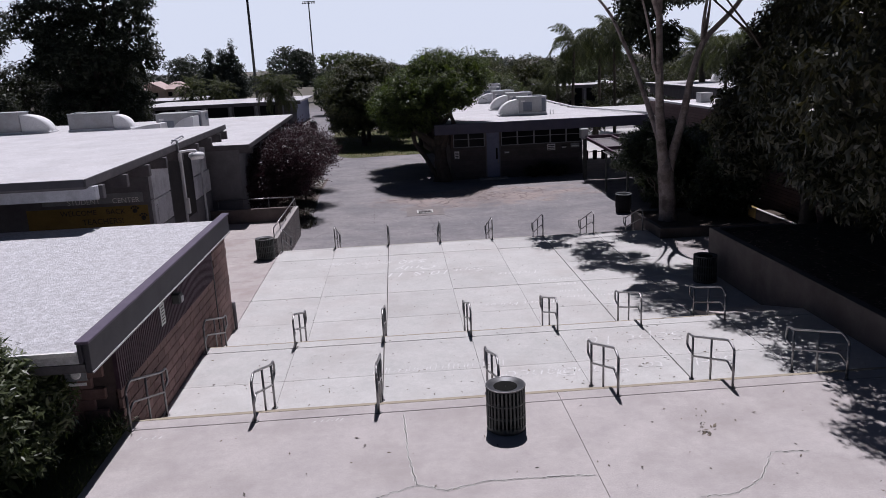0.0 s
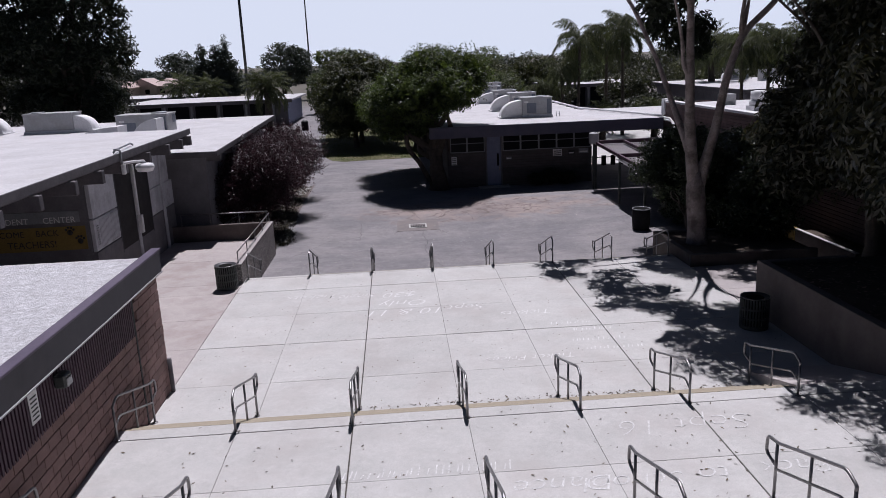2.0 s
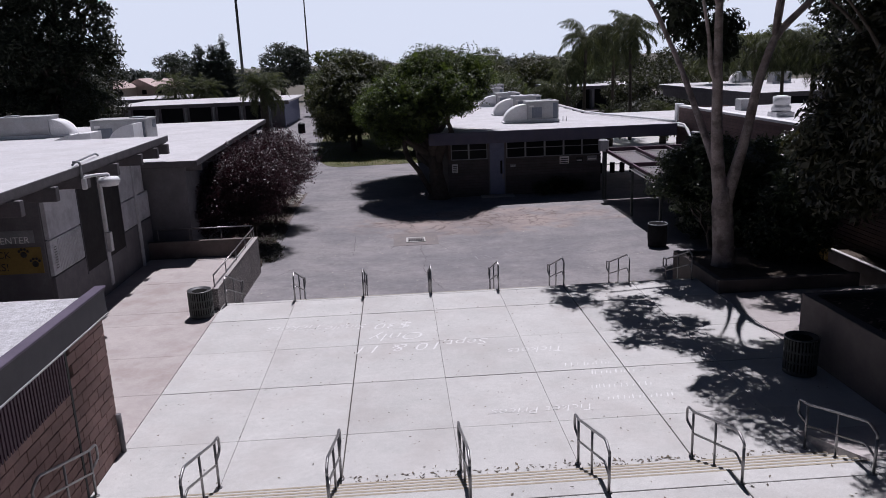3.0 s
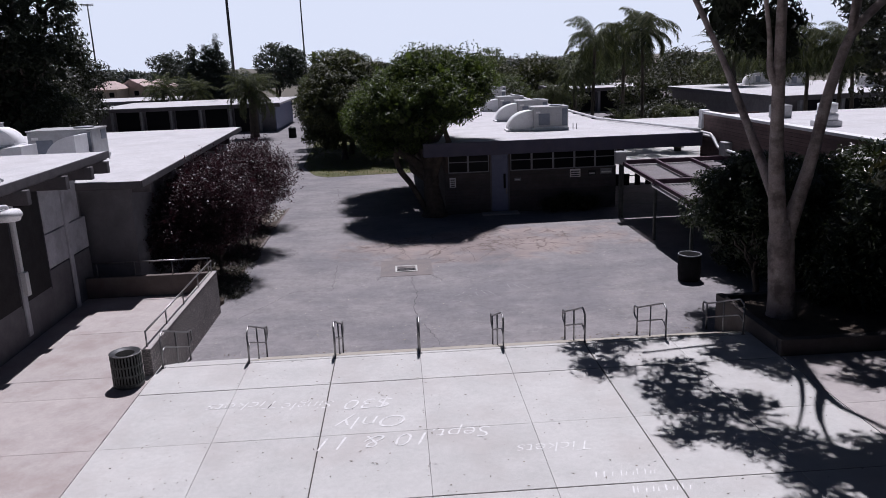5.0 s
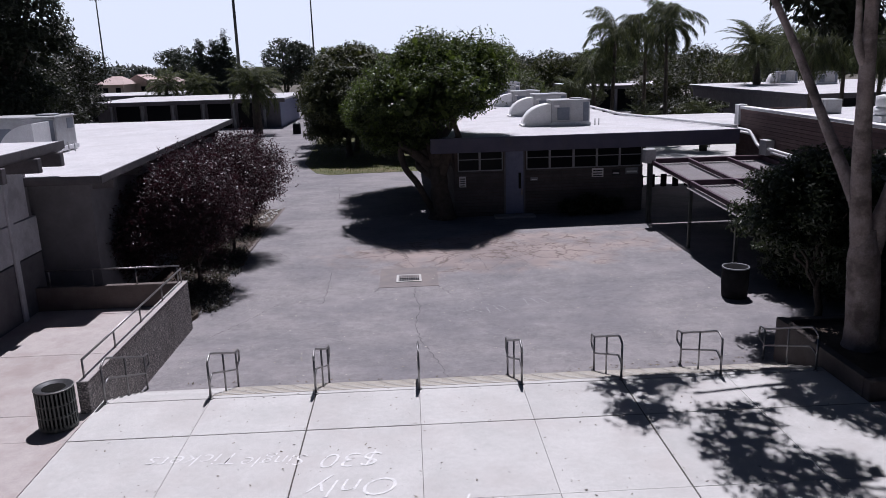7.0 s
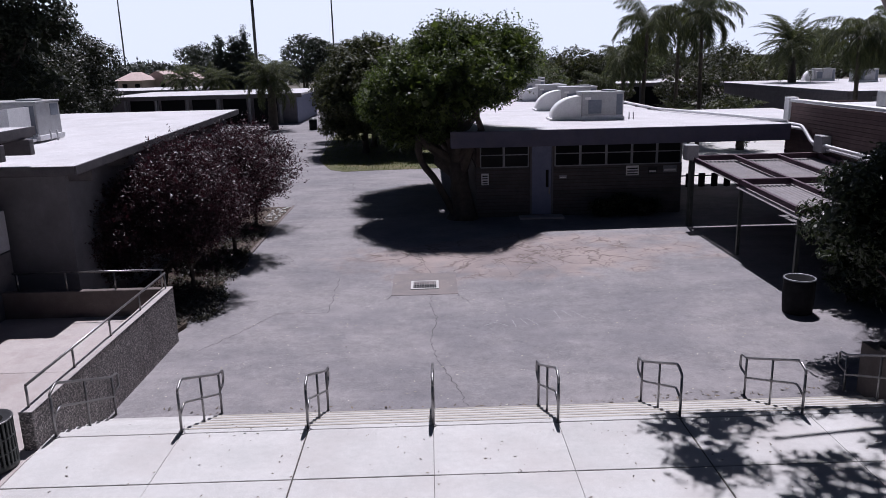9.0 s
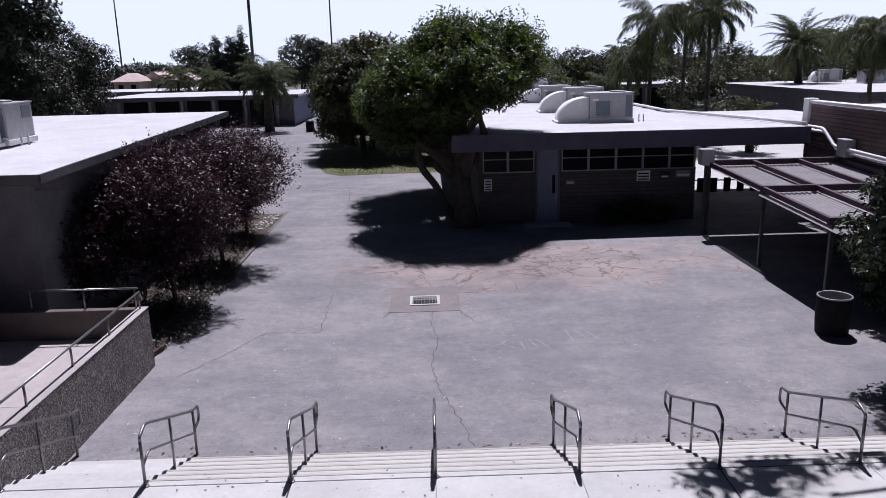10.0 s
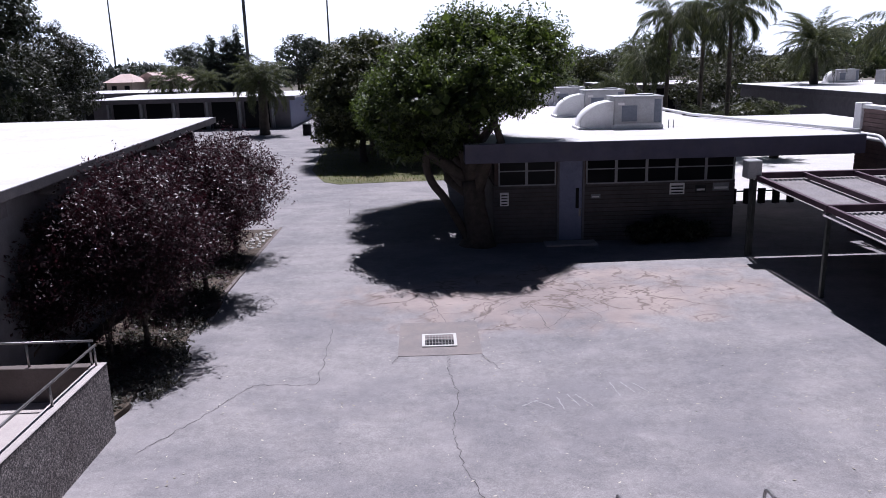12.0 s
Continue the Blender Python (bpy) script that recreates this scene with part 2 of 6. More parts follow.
def asphalt():
    """Worn asphalt with violet-grey tone, pale scuffs and a rusty brown run-off stain, dry earth far off."""
    m = surf("worn_asphalt", (0.176, 0.168, 0.176), (0.226, 0.216, 0.223), 4.5, 34, 0.9, 0.7, stain=(0.235, 0.222, 0.232), stain_scale=0.8, stain_amt=0.6, speck=0.34, mottle=0.13)
    nt = m.node_tree
    N, L = nt.nodes, nt.links
    bs = N["Principled BSDF"]
    old = bs.inputs["Base Color"].links[0].from_socket
    geo = N.new("ShaderNodeNewGeometry")
    sep = N.new("ShaderNodeSeparateXYZ")
    L.new(geo.outputs["Position"], sep.inputs[0])

    def math_(op, a, b=0.0):
        n = N.new("ShaderNodeMath")
        n.operation = op
        for i, v in enumerate((a, b)):
            if isinstance(v, (int, float)):
                n.inputs[i].default_value = v
            else:
                L.new(v, n.inputs[i])
        return n.outputs[0]

    def smooth(v, lo, hi):
        n = N.new("ShaderNodeMapRange")
        n.interpolation_type = "SMOOTHSTEP"
        n.inputs["From Min"].default_value, n.inputs["From Max"].default_value = lo, hi
        L.new(v, n.inputs["Value"])
        return n.outputs["Result"]

    dx = math_("DIVIDE", math_("SUBTRACT", sep.outputs["X"], 4.5), 6.4)
    dy = math_("DIVIDE", math_("SUBTRACT", sep.outputs["Y"], 45.2), 2.9)
    r2 = math_("ADD", math_("MULTIPLY", dx, dx), math_("MULTIPLY", dy, dy))
    no = N.new("ShaderNodeTexNoise")
    no.inputs["Scale"].default_value, no.inputs["Detail"].default_value = 0.9, 8
    L.new(geo.outputs["Position"], no.inputs["Vector"])
    f = math_("MULTIPLY", smooth(math_("SUBTRACT", no.outputs["Fac"], math_("MULTIPLY", r2, 0.28)), 0.12, 0.5), 0.9)
    x = N.new("ShaderNodeMix")
    x.data_type = "RGBA"
    L.new(f, x.inputs[0])
    L.new(old, x.inputs[6])
    x.inputs[7].default_value = (0.272, 0.226, 0.212, 1)

    def veins(scale, wide, seed):
        """Thin wandering lines where a noise crosses its middle."""
        v = N.new("ShaderNodeTexNoise")
        v.inputs["Scale"].default_value, v.inputs["Detail"].default_value, v.inputs["Distortion"].default_value = scale, 4, 0.6
        off = N.new("ShaderNodeVectorMath")
        off.inputs[1].default_value = (seed, seed * 1.7, 0)
        L.new(geo.outputs["Position"], off.inputs[0])
        L.new(off.outputs[0], v.inputs["Vector"])
        d = math_("ABSOLUTE", math_("SUBTRACT", v.outputs["Fac"], 0.5))
        return math_("SUBTRACT", 1.0, smooth(d, 0.0, wide))

    lines = math_("ADD", math_("MULTIPLY", veins(0.55, 0.022, 3.0), math_("ADD", math_("MULTIPLY", f, 1.0), 0.05)), math_("MULTIPLY", math_("MULTIPLY", veins(0.9, 0.018, 9.0), f), 0.9))
    streak = N.new("ShaderNodeTexNoise")
    streak.inputs["Scale"].default_value, streak.inputs["Detail"].default_value = 1.0, 5
    stretch = N.new("ShaderNodeVectorMath")
    stretch.operation = "MULTIPLY"
    stretch.inputs[1].default_value = (0.7, 1.5, 1)
    L.new(geo.outputs["Position"], stretch.inputs[0])
    L.new(stretch.outputs[0], streak.inputs["Vector"])
    band = N.new("ShaderNodeMix")
    band.data_type, band.blend_type = "RGBA", "MULTIPLY"
    band.inputs[0].default_value = 1.0
    tone = N.new("ShaderNodeMix")
    tone.data_type = "RGBA"
    L.new(smooth(streak.outputs["Fac"], 0.3, 0.7), tone.inputs[0])
    tone.inputs[6].default_value, tone.inputs[7].default_value = (0.93, 0.93, 0.935, 1), (1.07, 1.07, 1.065, 1)
    patch = N.new("ShaderNodeTexNoise")
    patch.inputs["Scale"].default_value, patch.inputs["Detail"].default_value, patch.inputs["Roughness"].default_value = 0.33, 9, 0.72
    L.new(geo.outputs["Position"], patch.inputs["Vector"])
    worn = N.new("ShaderNodeMix")
    worn.data_type = "RGBA"
    L.new(smooth(patch.outputs["Fac"], 0.36, 0.64), worn.inputs[0])
    worn.inputs[6].default_value, worn.inputs[7].default_value = (0.84, 0.84, 0.86, 1), (1.13, 1.11, 1.09, 1)
    wear = N.new("ShaderNodeMix")
    wear.data_type, wear.blend_type = "RGBA", "MULTIPLY"
    wear.inputs[0].default_value = 1.0
    L.new(x.outputs[2], wear.inputs[6])
    L.new(worn.outputs[2], wear.inputs[7])
    L.new(wear.outputs[2], band.inputs[6])
    L.new(tone.outputs[2], band.inputs[7])
    lined = N.new("ShaderNodeMix")
    lined.data_type = "RGBA"
    L.new(lines, lined.inputs[0])
    L.new(band.outputs[2], lined.inputs[6])
    lined.inputs[7].default_value = (0.135, 0.106, 0.098, 1)
    x = lined
    far = N.new("ShaderNodeMix")
    far.data_type = "RGBA"
    L.new(smooth(sep.outputs["Y"], 135, 175), far.inputs[0])
    L.new(x.outputs[2], far.inputs[6])
    far.inputs[7].default_value = (0.11, 0.10, 0.08, 1)
    L.new(far.outputs[2], bs.inputs["Base Color"])
    return m


M["asphalt"] = asphalt()


def pebbled(name, base):
    """Exposed aggregate: the base surface with dark and pale pebbles set in it."""
    m = surf(name, *base, 3, 30, 0.9, 0.4, stain=(0.15, 0.13, 0.125), stain_scale=0.8, stain_amt=0.5, speck=0.3)
    N, L = m.node_tree.nodes, m.node_tree.links
    bs = N["Principled BSDF"]
    old = bs.inputs["Base Color"].links[0].from_socket
    geo = N.new("ShaderNodeNewGeometry")
    vo = N.new("ShaderNodeTexVoronoi")
    vo.inputs["Scale"].default_value = 42
    L.new(geo.outputs["Position"], vo.inputs["Vector"])
    sep = N.new("ShaderNodeSeparateColor")
    L.new(vo.outputs["Color"], sep.inputs[0])
    ramp = N.new("ShaderNodeValToRGB")
    ramp.color_ramp.interpolation = "CONSTANT"
    e = ramp.color_ramp.elements
    e[0].position, e[0].color = 0.0, (0.42, 0.42, 0.44, 1)
    e[1].position, e[1].color = 0.34, (0.95, 0.93, 0.93, 1)
    for pos, v in ((0.58, 0.7), (0.74, 1.45), (0.92, 2.0)):
        k = e.new(pos)
        k.color = (v, v * 0.98, v * 0.98, 1)
    L.new(sep.outputs[0], ramp.inputs[0])
    x = N.new("ShaderNodeMix")
    x.data_type, x.blend_type = "RGBA", "MULTIPLY"
    x.inputs[0].default_value = 1.0
    L.new(old, x.inputs[6])
    L.new(ramp.outputs[0], x.inputs[7])
    L.new(x.outputs[2], bs.inputs["Base Color"])
    bp = N.new("ShaderNodeBump")
    bp.inputs["Strength"].default_value, bp.inputs["Distance"].default_value = 0.7, 0.012
    L.new(vo.outputs["Distance"], bp.inputs["Height"])
    bp.invert = True
    L.new(bp.outputs["Normal"], bs.inputs["Normal"])
    return m


M["aggregate"] = pebbled("exposed_aggregate_wall", ((0.20, 0.185, 0.18), (0.26, 0.24, 0.235)))


# ---- building blocks ----
def thing(name, label, category, loc=(0, 0, 0), group="", kind=""):
    ob = new(name)
    ob.location = loc
    ob.empty_display_size = 0.2
    return tagged(ob, label, category, group, kind)


def mesh_of(name, bm, material):
    me = bpy.data.meshes.new(name)
    bm.to_mesh(me)
    bm.free()
    me.materials.append(material)
    return me


def part(name, bm, material, parent, label="", kind=""):
    ob = new(name, mesh_of(name, bm, material))
    ob.parent = parent
    return tagged(ob, label, kind=kind)


def solo(name, bm, material, label, category, loc=(0, 0, 0), group="", kind=""):
    ob = new(name, mesh_of(name, bm, material))
    ob.location = loc
    return tagged(ob, label, category, group, kind)


def twin(src, parent, loc, rot=0.0):
    """Another piece on the same mesh."""
    ob = new(src.name.split(".")[0], src.data)
    ob.parent = parent
    ob.location = loc
    ob.rotation_euler = (0, 0, rot)
    return ob


def box(x0, x1, y0, y1, z0, z1, bevel=0.0, bm=None, seg=1):
    own = bmesh.new()
    bmesh.ops.create_cube(own, size=1.0)
    bmesh.ops.scale(own, vec=(x1 - x0, y1 - y0, z1 - z0), verts=own.verts)
    bmesh.ops.translate(own, vec=((x0 + x1) / 2, (y0 + y1) / 2, (z0 + z1) / 2), verts=own.verts)
    if bevel:
        bmesh.ops.bevel(own, geom=own.edges[:], offset=bevel, segments=seg, affect="EDGES", profile=0.5)
    if bm is None:
        return own
    return join(bm, own)


def join(bm, own):
    me = bpy.data.meshes.new("tmp")
    own.to_mesh(me)
    own.free()
    bm.from_mesh(me)
    bpy.data.meshes.remove(me)
    return bm


def prism(points, z0, z1, bm=None):
    """A solid over a plan outline (counter-clockwise)."""
    bm = bm or bmesh.new()
    lo = [bm.verts.new((x, y, z0)) for x, y in points]
    hi = [bm.verts.new((x, y, z1)) for x, y in points]
    bm.faces.new(hi)
    bm.faces.new(lo[::-1])
    n = len(points)
    for i in range(n):
        j = (i + 1) % n
        bm.faces.new((lo[i], lo[j], hi[j], hi[i]))
    return bm


def tube(pts, radii, seg=8, bm=None, cap=True):
    """A tapered pipe along a line of points."""
    bm = bm or bmesh.new()
    pts = [Vector(p) for p in pts]
    if not isinstance(radii, (list, tuple)):
        radii = [radii] * len(pts)
    rings, side = [], None
    for i, p in enumerate(pts):
        d = (pts[min(i + 1, len(pts) - 1)] - pts[max(i - 1, 0)]).normalized()
        if side is None:
            side = d.orthogonal().normalized()
        side = (side - d * side.dot(d)).normalized()
        up = d.cross(side)
        rings.append([bm.verts.new(p + (side * math.cos(a) + up * math.sin(a)) * radii[i]) for a in [2 * math.pi * k / seg for k in range(seg)]])
    for r0, r1 in zip(rings, rings[1:]):
        for k in range(seg):
            f = bm.faces.new((r0[k], r0[(k + 1) % seg], r1[(k + 1) % seg], r1[k]))
            f.smooth = True
    if cap:
        bm.faces.new(rings[0][::-1])
        bm.faces.new(rings[-1])
    return bm


def bent(pts, r=0.08, n=4):
    """Rounds the corners of a line of points."""
    pts = [Vector(p) for p in pts]
    out = [pts[0]]
    for a, b, c in zip(pts, pts[1:], pts[2:]):
        d1, d2 = (a - b), (c - b)
        k = min(r, d1.length * 0.49, d2.length * 0.49)
        p, q = b + d1.normalized() * k, b + d2.normalized() * k
        for i in range(n + 1):
            t = i / n
            out.append(p * (1 - t) ** 2 + b * 2 * t * (1 - t) + q * t * t)
    return out + [pts[-1]]


def lathe(profile, seg=24, bm=None):
    """A turned body from (radius, height) pairs."""
    bm = bm or bmesh.new()
    rings = [[bm.verts.new((r * math.cos(2 * math.pi * k / seg), r * math.sin(2 * math.pi * k / seg), z)) for k in range(seg)] for r, z in profile]
    for r0, r1 in zip(rings, rings[1:]):
        for k in range(seg):
            f = bm.faces.new((r0[k], r0[(k + 1) % seg], r1[(k + 1) % seg], r1[k]))
            f.smooth = True
    bm.faces.new(rings[0][::-1])
    bm.faces.new(rings[-1])
    return bm


def letters(text, size, thin=0.0, shear=0.0):
    """Flat lettering in the built-in font as a bmesh, centred, in the x-y plane."""
    cu = bpy.data.curves.new("tmp", "FONT")
    cu.body, cu.size, cu.align_x, cu.align_y, cu.offset, cu.shear, cu.resolution_u = text, size, "CENTER", "CENTER", thin, shear, 3
    ob = new("tmp", cu)
    me = bpy.data.meshes.new_from_object(ob.evaluated_get(bpy.context.evaluated_depsgraph_get()))
    bm = bmesh.new()
    bm.from_mesh(me)
    bpy.data.objects.remove(ob)
    bpy.data.curves.remove(cu)
    bpy.data.meshes.remove(me)
    return bm


def moved(bm, m):
    bmesh.ops.transform(bm, matrix=m, verts=bm.verts)
    return bm


def sloped(bm, k):
    """Tilts a roof: rises by k for each metre along y."""
    for v in bm.verts:
        v.co.z += k * v.co.y
    return bm


def fast_mesh(name, verts, quads, material, smooth=False):
    """A mesh from arrays: verts (n, 3), quads (m, 4)."""
    me = bpy.data.meshes.new(name)
    me.vertices.add(len(verts))
    me.vertices.foreach_set("co", verts.astype(np.float32).ravel())
    me.loops.add(quads.size)
    me.loops.foreach_set("vertex_index", quads.astype(np.int32).ravel())
    me.polygons.add(len(quads))
    me.polygons.foreach_set("loop_start", np.arange(0, quads.size, 4, dtype=np.int32))
    me.update(calc_edges=True)
    me.validate()
    me.materials.append(material)
    if smooth:
        me.polygons.foreach_set("use_smooth", np.ones(len(quads), dtype=bool))
    return me


def leaf_quads(P, D, U, length, width):
    """Rhombic leaves at P along D, with the blade's side along U."""
    n = len(P)
    L, W = length[:, None], width[:, None]
    up = np.cross(D, U)
    V = np.stack([P, P + D * L * 0.45 + U * W * 0.5 + up * W * 0.12, P + D * L, P + D * L * 0.45 - U * W * 0.5 + up * W * 0.12], 1).reshape(-1, 3)
    return V, np.arange(4 * n).reshape(-1, 4)


def unit(v):
    return v / np.maximum(np.linalg.norm(v, axis=1, keepdims=True), 1e-9)


def foliage(name, blobs, n, leaf, material, parent, seed, aspect=2.4, droop=0.0, puff=0.0, cover=1.25, shoots=0, kind="", label="", core=0.10, big=2.2, sprays=0.0, spray_len=0.6):
    """A crown over several rounded masses: separate puffs of leaves on their outsides, leafy twigs that point out and up (sprays: their share of the leaves), upright shoots on top, and larger sprays inside."""
    rng = np.random.default_rng(seed)
    B = np.array(blobs, float)
    area = 4 * np.pi * ((B[:, 3] * B[:, 4]) ** 1.6 / 3 + (B[:, 3] * B[:, 5]) ** 1.6 / 3 + (B[:, 4] * B[:, 5]) ** 1.6 / 3) ** (1 / 1.6)
    w = area / area.sum()
    pr = puff or float(np.clip(0.17 * B[:, 3:6].mean(), 0.16, 1.3))
    want = max(8, int(cover * area.sum() / (np.pi * pr * pr)))
    k = rng.choice(len(B), want, p=w)
    d = unit(rng.normal(size=(want, 3)) + np.array([0, 0, 0.12]))
    C = B[k, :3] + d * (0.80 + 0.26 * rng.random(want))[:, None] * B[k, 3:6]
    inner = np.linalg.norm((C[:, None, :] - B[None, :, :3]) / B[None, :, 3:6], axis=2)
    keep = inner.min(1) > 0.70
    C, d = C[keep], d[keep]
    size = pr * (0.55 + 0.95 * rng.random(len(C)))
    m = int(n * (1 - sprays))
    q = rng.choice(len(C), m, p=size ** 2 / (size ** 2).sum())
    u = unit(rng.normal(size=(m, 3)))
    P = C[q] + u * (size[q] * rng.random(m) ** 0.42)[:, None] * np.array([1, 1, 0.72])
    O = unit(u * 0.8 + d[q] * 0.5)
    scale = np.ones(m)

    def add(T, N_, sc):
        nonlocal P, O, scale
        P, O, scale = np.concatenate([P, T]), np.concatenate([O, N_]), np.concatenate([scale, np.full(len(T), sc)])

    if sprays:
        per = 24
        ns = int(n * sprays / per)
        b = B[rng.choice(len(B), ns, p=w)]
        od = unit(rng.normal(size=(ns, 3)))
        root = b[:, :3] + od * (0.35 + 0.60 * rng.random(ns))[:, None] * b[:, 3:6]
        go = unit(od * 0.8 + np.array([0, 0, 0.75]) + 0.35 * rng.normal(size=(ns, 3)))
        f = np.tile(np.linspace(0, 1, per), ns)
        e = np.repeat(np.arange(ns), per)
        ln = spray_len * (0.5 + 0.8 * rng.random(ns))
        add(root[e] + go[e] * (f * ln[e])[:, None] + rng.normal(size=(len(e), 3)) * 0.045, unit(rng.normal(size=(len(e), 3)) + go[e] * 0.4), 1.0)
    if shoots:
        top = B[rng.choice(len(B), shoots, p=w)]
        a = rng.random(shoots) * 2 * np.pi
        r = rng.random(shoots) ** 0.5 * 0.85
        base = np.stack([top[:, 0] + top[:, 3] * r * np.cos(a), top[:, 1] + top[:, 4] * r * np.sin(a), top[:, 2] + top[:, 5] * np.sqrt(1 - r * r)], 1)
        h = 0.25 + 0.5 * rng.random(shoots)
        f = np.tile(np.linspace(0, 1, 22), shoots)
        e = np.repeat(np.arange(shoots), 22)
        T = base[e] + np.stack([0.06 * rng.normal(size=len(e)), 0.06 * rng.normal(size=len(e)), f * h[e]], 1)
        add(T, unit(rng.normal(size=T.shape)), 1.0)
    c = int(n * core)
    if c:
        z = rng.choice(len(B), c, p=w)
        I = B[z, :3] + unit(rng.normal(size=(c, 3))) * (0.80 * rng.random(c) ** 0.45)[:, None] * B[z, 3:6]
        add(I, unit(rng.normal(size=I.shape)), big)
    n = len(P)
    N = unit(O * 0.8 + np.array([0, 0, 0.4]) + 0.45 * rng.normal(size=(n, 3)))
    D = unit(unit(np.cross(N, rng.normal(size=(n, 3)))) + np.array([0, 0, -droop]))
    U = unit(np.cross(N, D))
    ln = leaf * scale * (0.6 + 0.8 * rng.random(n))
    V, Q = leaf_quads(P, D, U, ln, ln / (1 + (aspect - 1) / scale))
    ob = new(name, fast_mesh(name, V, Q, material))
    ob.parent = parent
    return tagged(ob, label, kind=kind)


def limb_path(a, b, rng, wob=0.08, n=6):
    a, b = Vector(a), Vector(b)
    L = (b - a).length
    out = []
    for i in range(n + 1):
        t = i / n
        p = a.lerp(b, t)
        k = math.sin(math.pi * t) * wob * L
        out.append(p + Vector((rng.uniform(-1, 1) * k, rng.uniform(-1, 1) * k, rng.uniform(-0.3, 1) * k * 0.6)))
    return out


def tree(name, label, loc, blobs, n, leaf, leafmat, seed, trunk_r=0.2, fork=1.6, barkmat="bark", limbs=6, group="", category="tree", **kw):
    """A tapered trunk that parts into limbs, under a crown of leaves."""
    rng = random.Random(seed)
    t = thing(name, label, category, loc, group)
    top = Vector((blobs[0][0] * 0.3, blobs[0][1] * 0.3, fork))
    bm = tube([(0, 0, -0.25), (0, 0, 0.0), (0.02, 0, 0.25), *limb_path((0.02, 0, 0.3), top, rng, 0.05, 4)], [trunk_r * 1.7, trunk_r * 1.4, trunk_r * 1.08] + [trunk_r * f for f in (1.0, 0.96, 0.92, 0.9, 0.86)], 10)
    part("trunk", bm, M[barkmat], t)
    for i in range(limbs):
        b = blobs[i % len(blobs)]
        end = (b[0] + rng.uniform(-0.5, 0.5) * b[3], b[1] + rng.uniform(-0.5, 0.5) * b[4], b[2] + rng.uniform(-0.2, 0.6) * b[5])
        pts = limb_path(top - Vector((0, 0, rng.uniform(0.05, 0.4))), end, rng)
        part("limb", tube(pts, [trunk_r * 0.62 * (1 - 0.85 * k / 6) for k in range(7)], 7), M[barkmat], t)
    foliage("crown", blobs, n, leaf, M[leafmat], t, seed, **kw)
    return t


def palm(name, label, loc, h, length, seed, nf=30, trunk_r=0.14, stiff=0.35, leaflet=0.2, per=5, group="palms"):
    """A feather palm: ringed trunk, arching fronds with hanging leaflets."""
    rng = np.random.default_rng(seed)
    t = thing(name, label, "palm", loc, group)
    lean = rng.normal(size=2) * 0.25
    n = 14
    part("trunk", tube([(lean[0] * (i / n) ** 2, lean[1] * (i / n) ** 2, -0.2 + (h + 0.2) * i / n) for i in range(n + 1)],
                       [trunk_r * (1.25 - 0.35 * i / n) * (1.06 if i % 2 else 0.96) for i in range(n + 1)], 9), M["palmbark"], t)
    Vs, Qs, off = [], [], 0
    for i in range(nf):
        az = rng.random() * 2 * np.pi
        el = np.radians(-34 + 118 * (i + 0.5) / nf)
        s = np.linspace(0, 1, 24)
        L = length * (0.75 + 0.35 * rng.random())
        ang = el - (2.3 - 1.7 * stiff) * s ** 1.25 * (0.75 + 0.5 * rng.random())
        dr, dz = np.cos(ang), np.sin(ang)
        r, z = np.cumsum(dr) * L / 24, np.cumsum(dz) * L / 24
        c = np.stack([lean[0] + r * np.cos(az), lean[1] + r * np.sin(az), h + z], 1)
        tang = unit(np.gradient(c, axis=0))
        sidev = np.array([-np.sin(az), np.cos(az), 0.0])
        for sg in (1, -1):
            m = per
            idx = np.repeat(np.arange(2, 24), m)
            P = c[idx] + tang[idx] * (rng.random(len(idx))[:, None] - 0.5) * L / 24
            D = unit(tang[idx] * 0.45 + sg * sidev * 0.6 + np.array([0, 0, -1.05 + 1.3 * stiff]) + (0.24 - 0.14 * stiff) * rng.normal(size=(len(idx), 3)))
            U = unit(np.cross(D, rng.normal(size=(len(idx), 3))))
            ll = leaflet * length * np.sin(np.pi * (0.12 + 0.8 * s[idx])) * (0.8 + 0.4 * rng.random(len(idx)))
            V, Q = leaf_quads(P, D, U, ll, ll * 0.028 + 0.014)
            Vs.append(V), Qs.append(Q + off)
            off += len(V)
        U = np.tile(sidev, (23, 1))
        V, Q = leaf_quads(c[:-1], tang[:-1], U, np.full(23, L / 20), np.full(23, 0.05))
        Vs.append(V), Qs.append(Q + off)
        off += len(V)
    ob = new("crown", fast_mesh("crown", np.concatenate(Vs), np.concatenate(Qs), M["palmleaf"]))
    ob.parent = t
    return t


# ---- ground and terraces ----
def ground_height(x, y):
    dish = 0.29 * math.exp(-((x - 0.8) ** 2 / 48 + (y - 39.0) ** 2 / 62))
    return -1.90 - dish - (0.7 if y < 32.0 and -16 < x < 40 and y > -30 else 0.0)


def axis(lo, a, b, hi, step):
    fine = list(np.arange(a, b + 0.01, step))
    left = [a - 6 * (1.45 ** k - 1) for k in range(22, 0, -1)]
    right = [b + 6 * (1.45 ** k - 1) for k in range(1, 23)]
    return [v for v in left if v > lo] + fine + [v for v in right if v < hi]


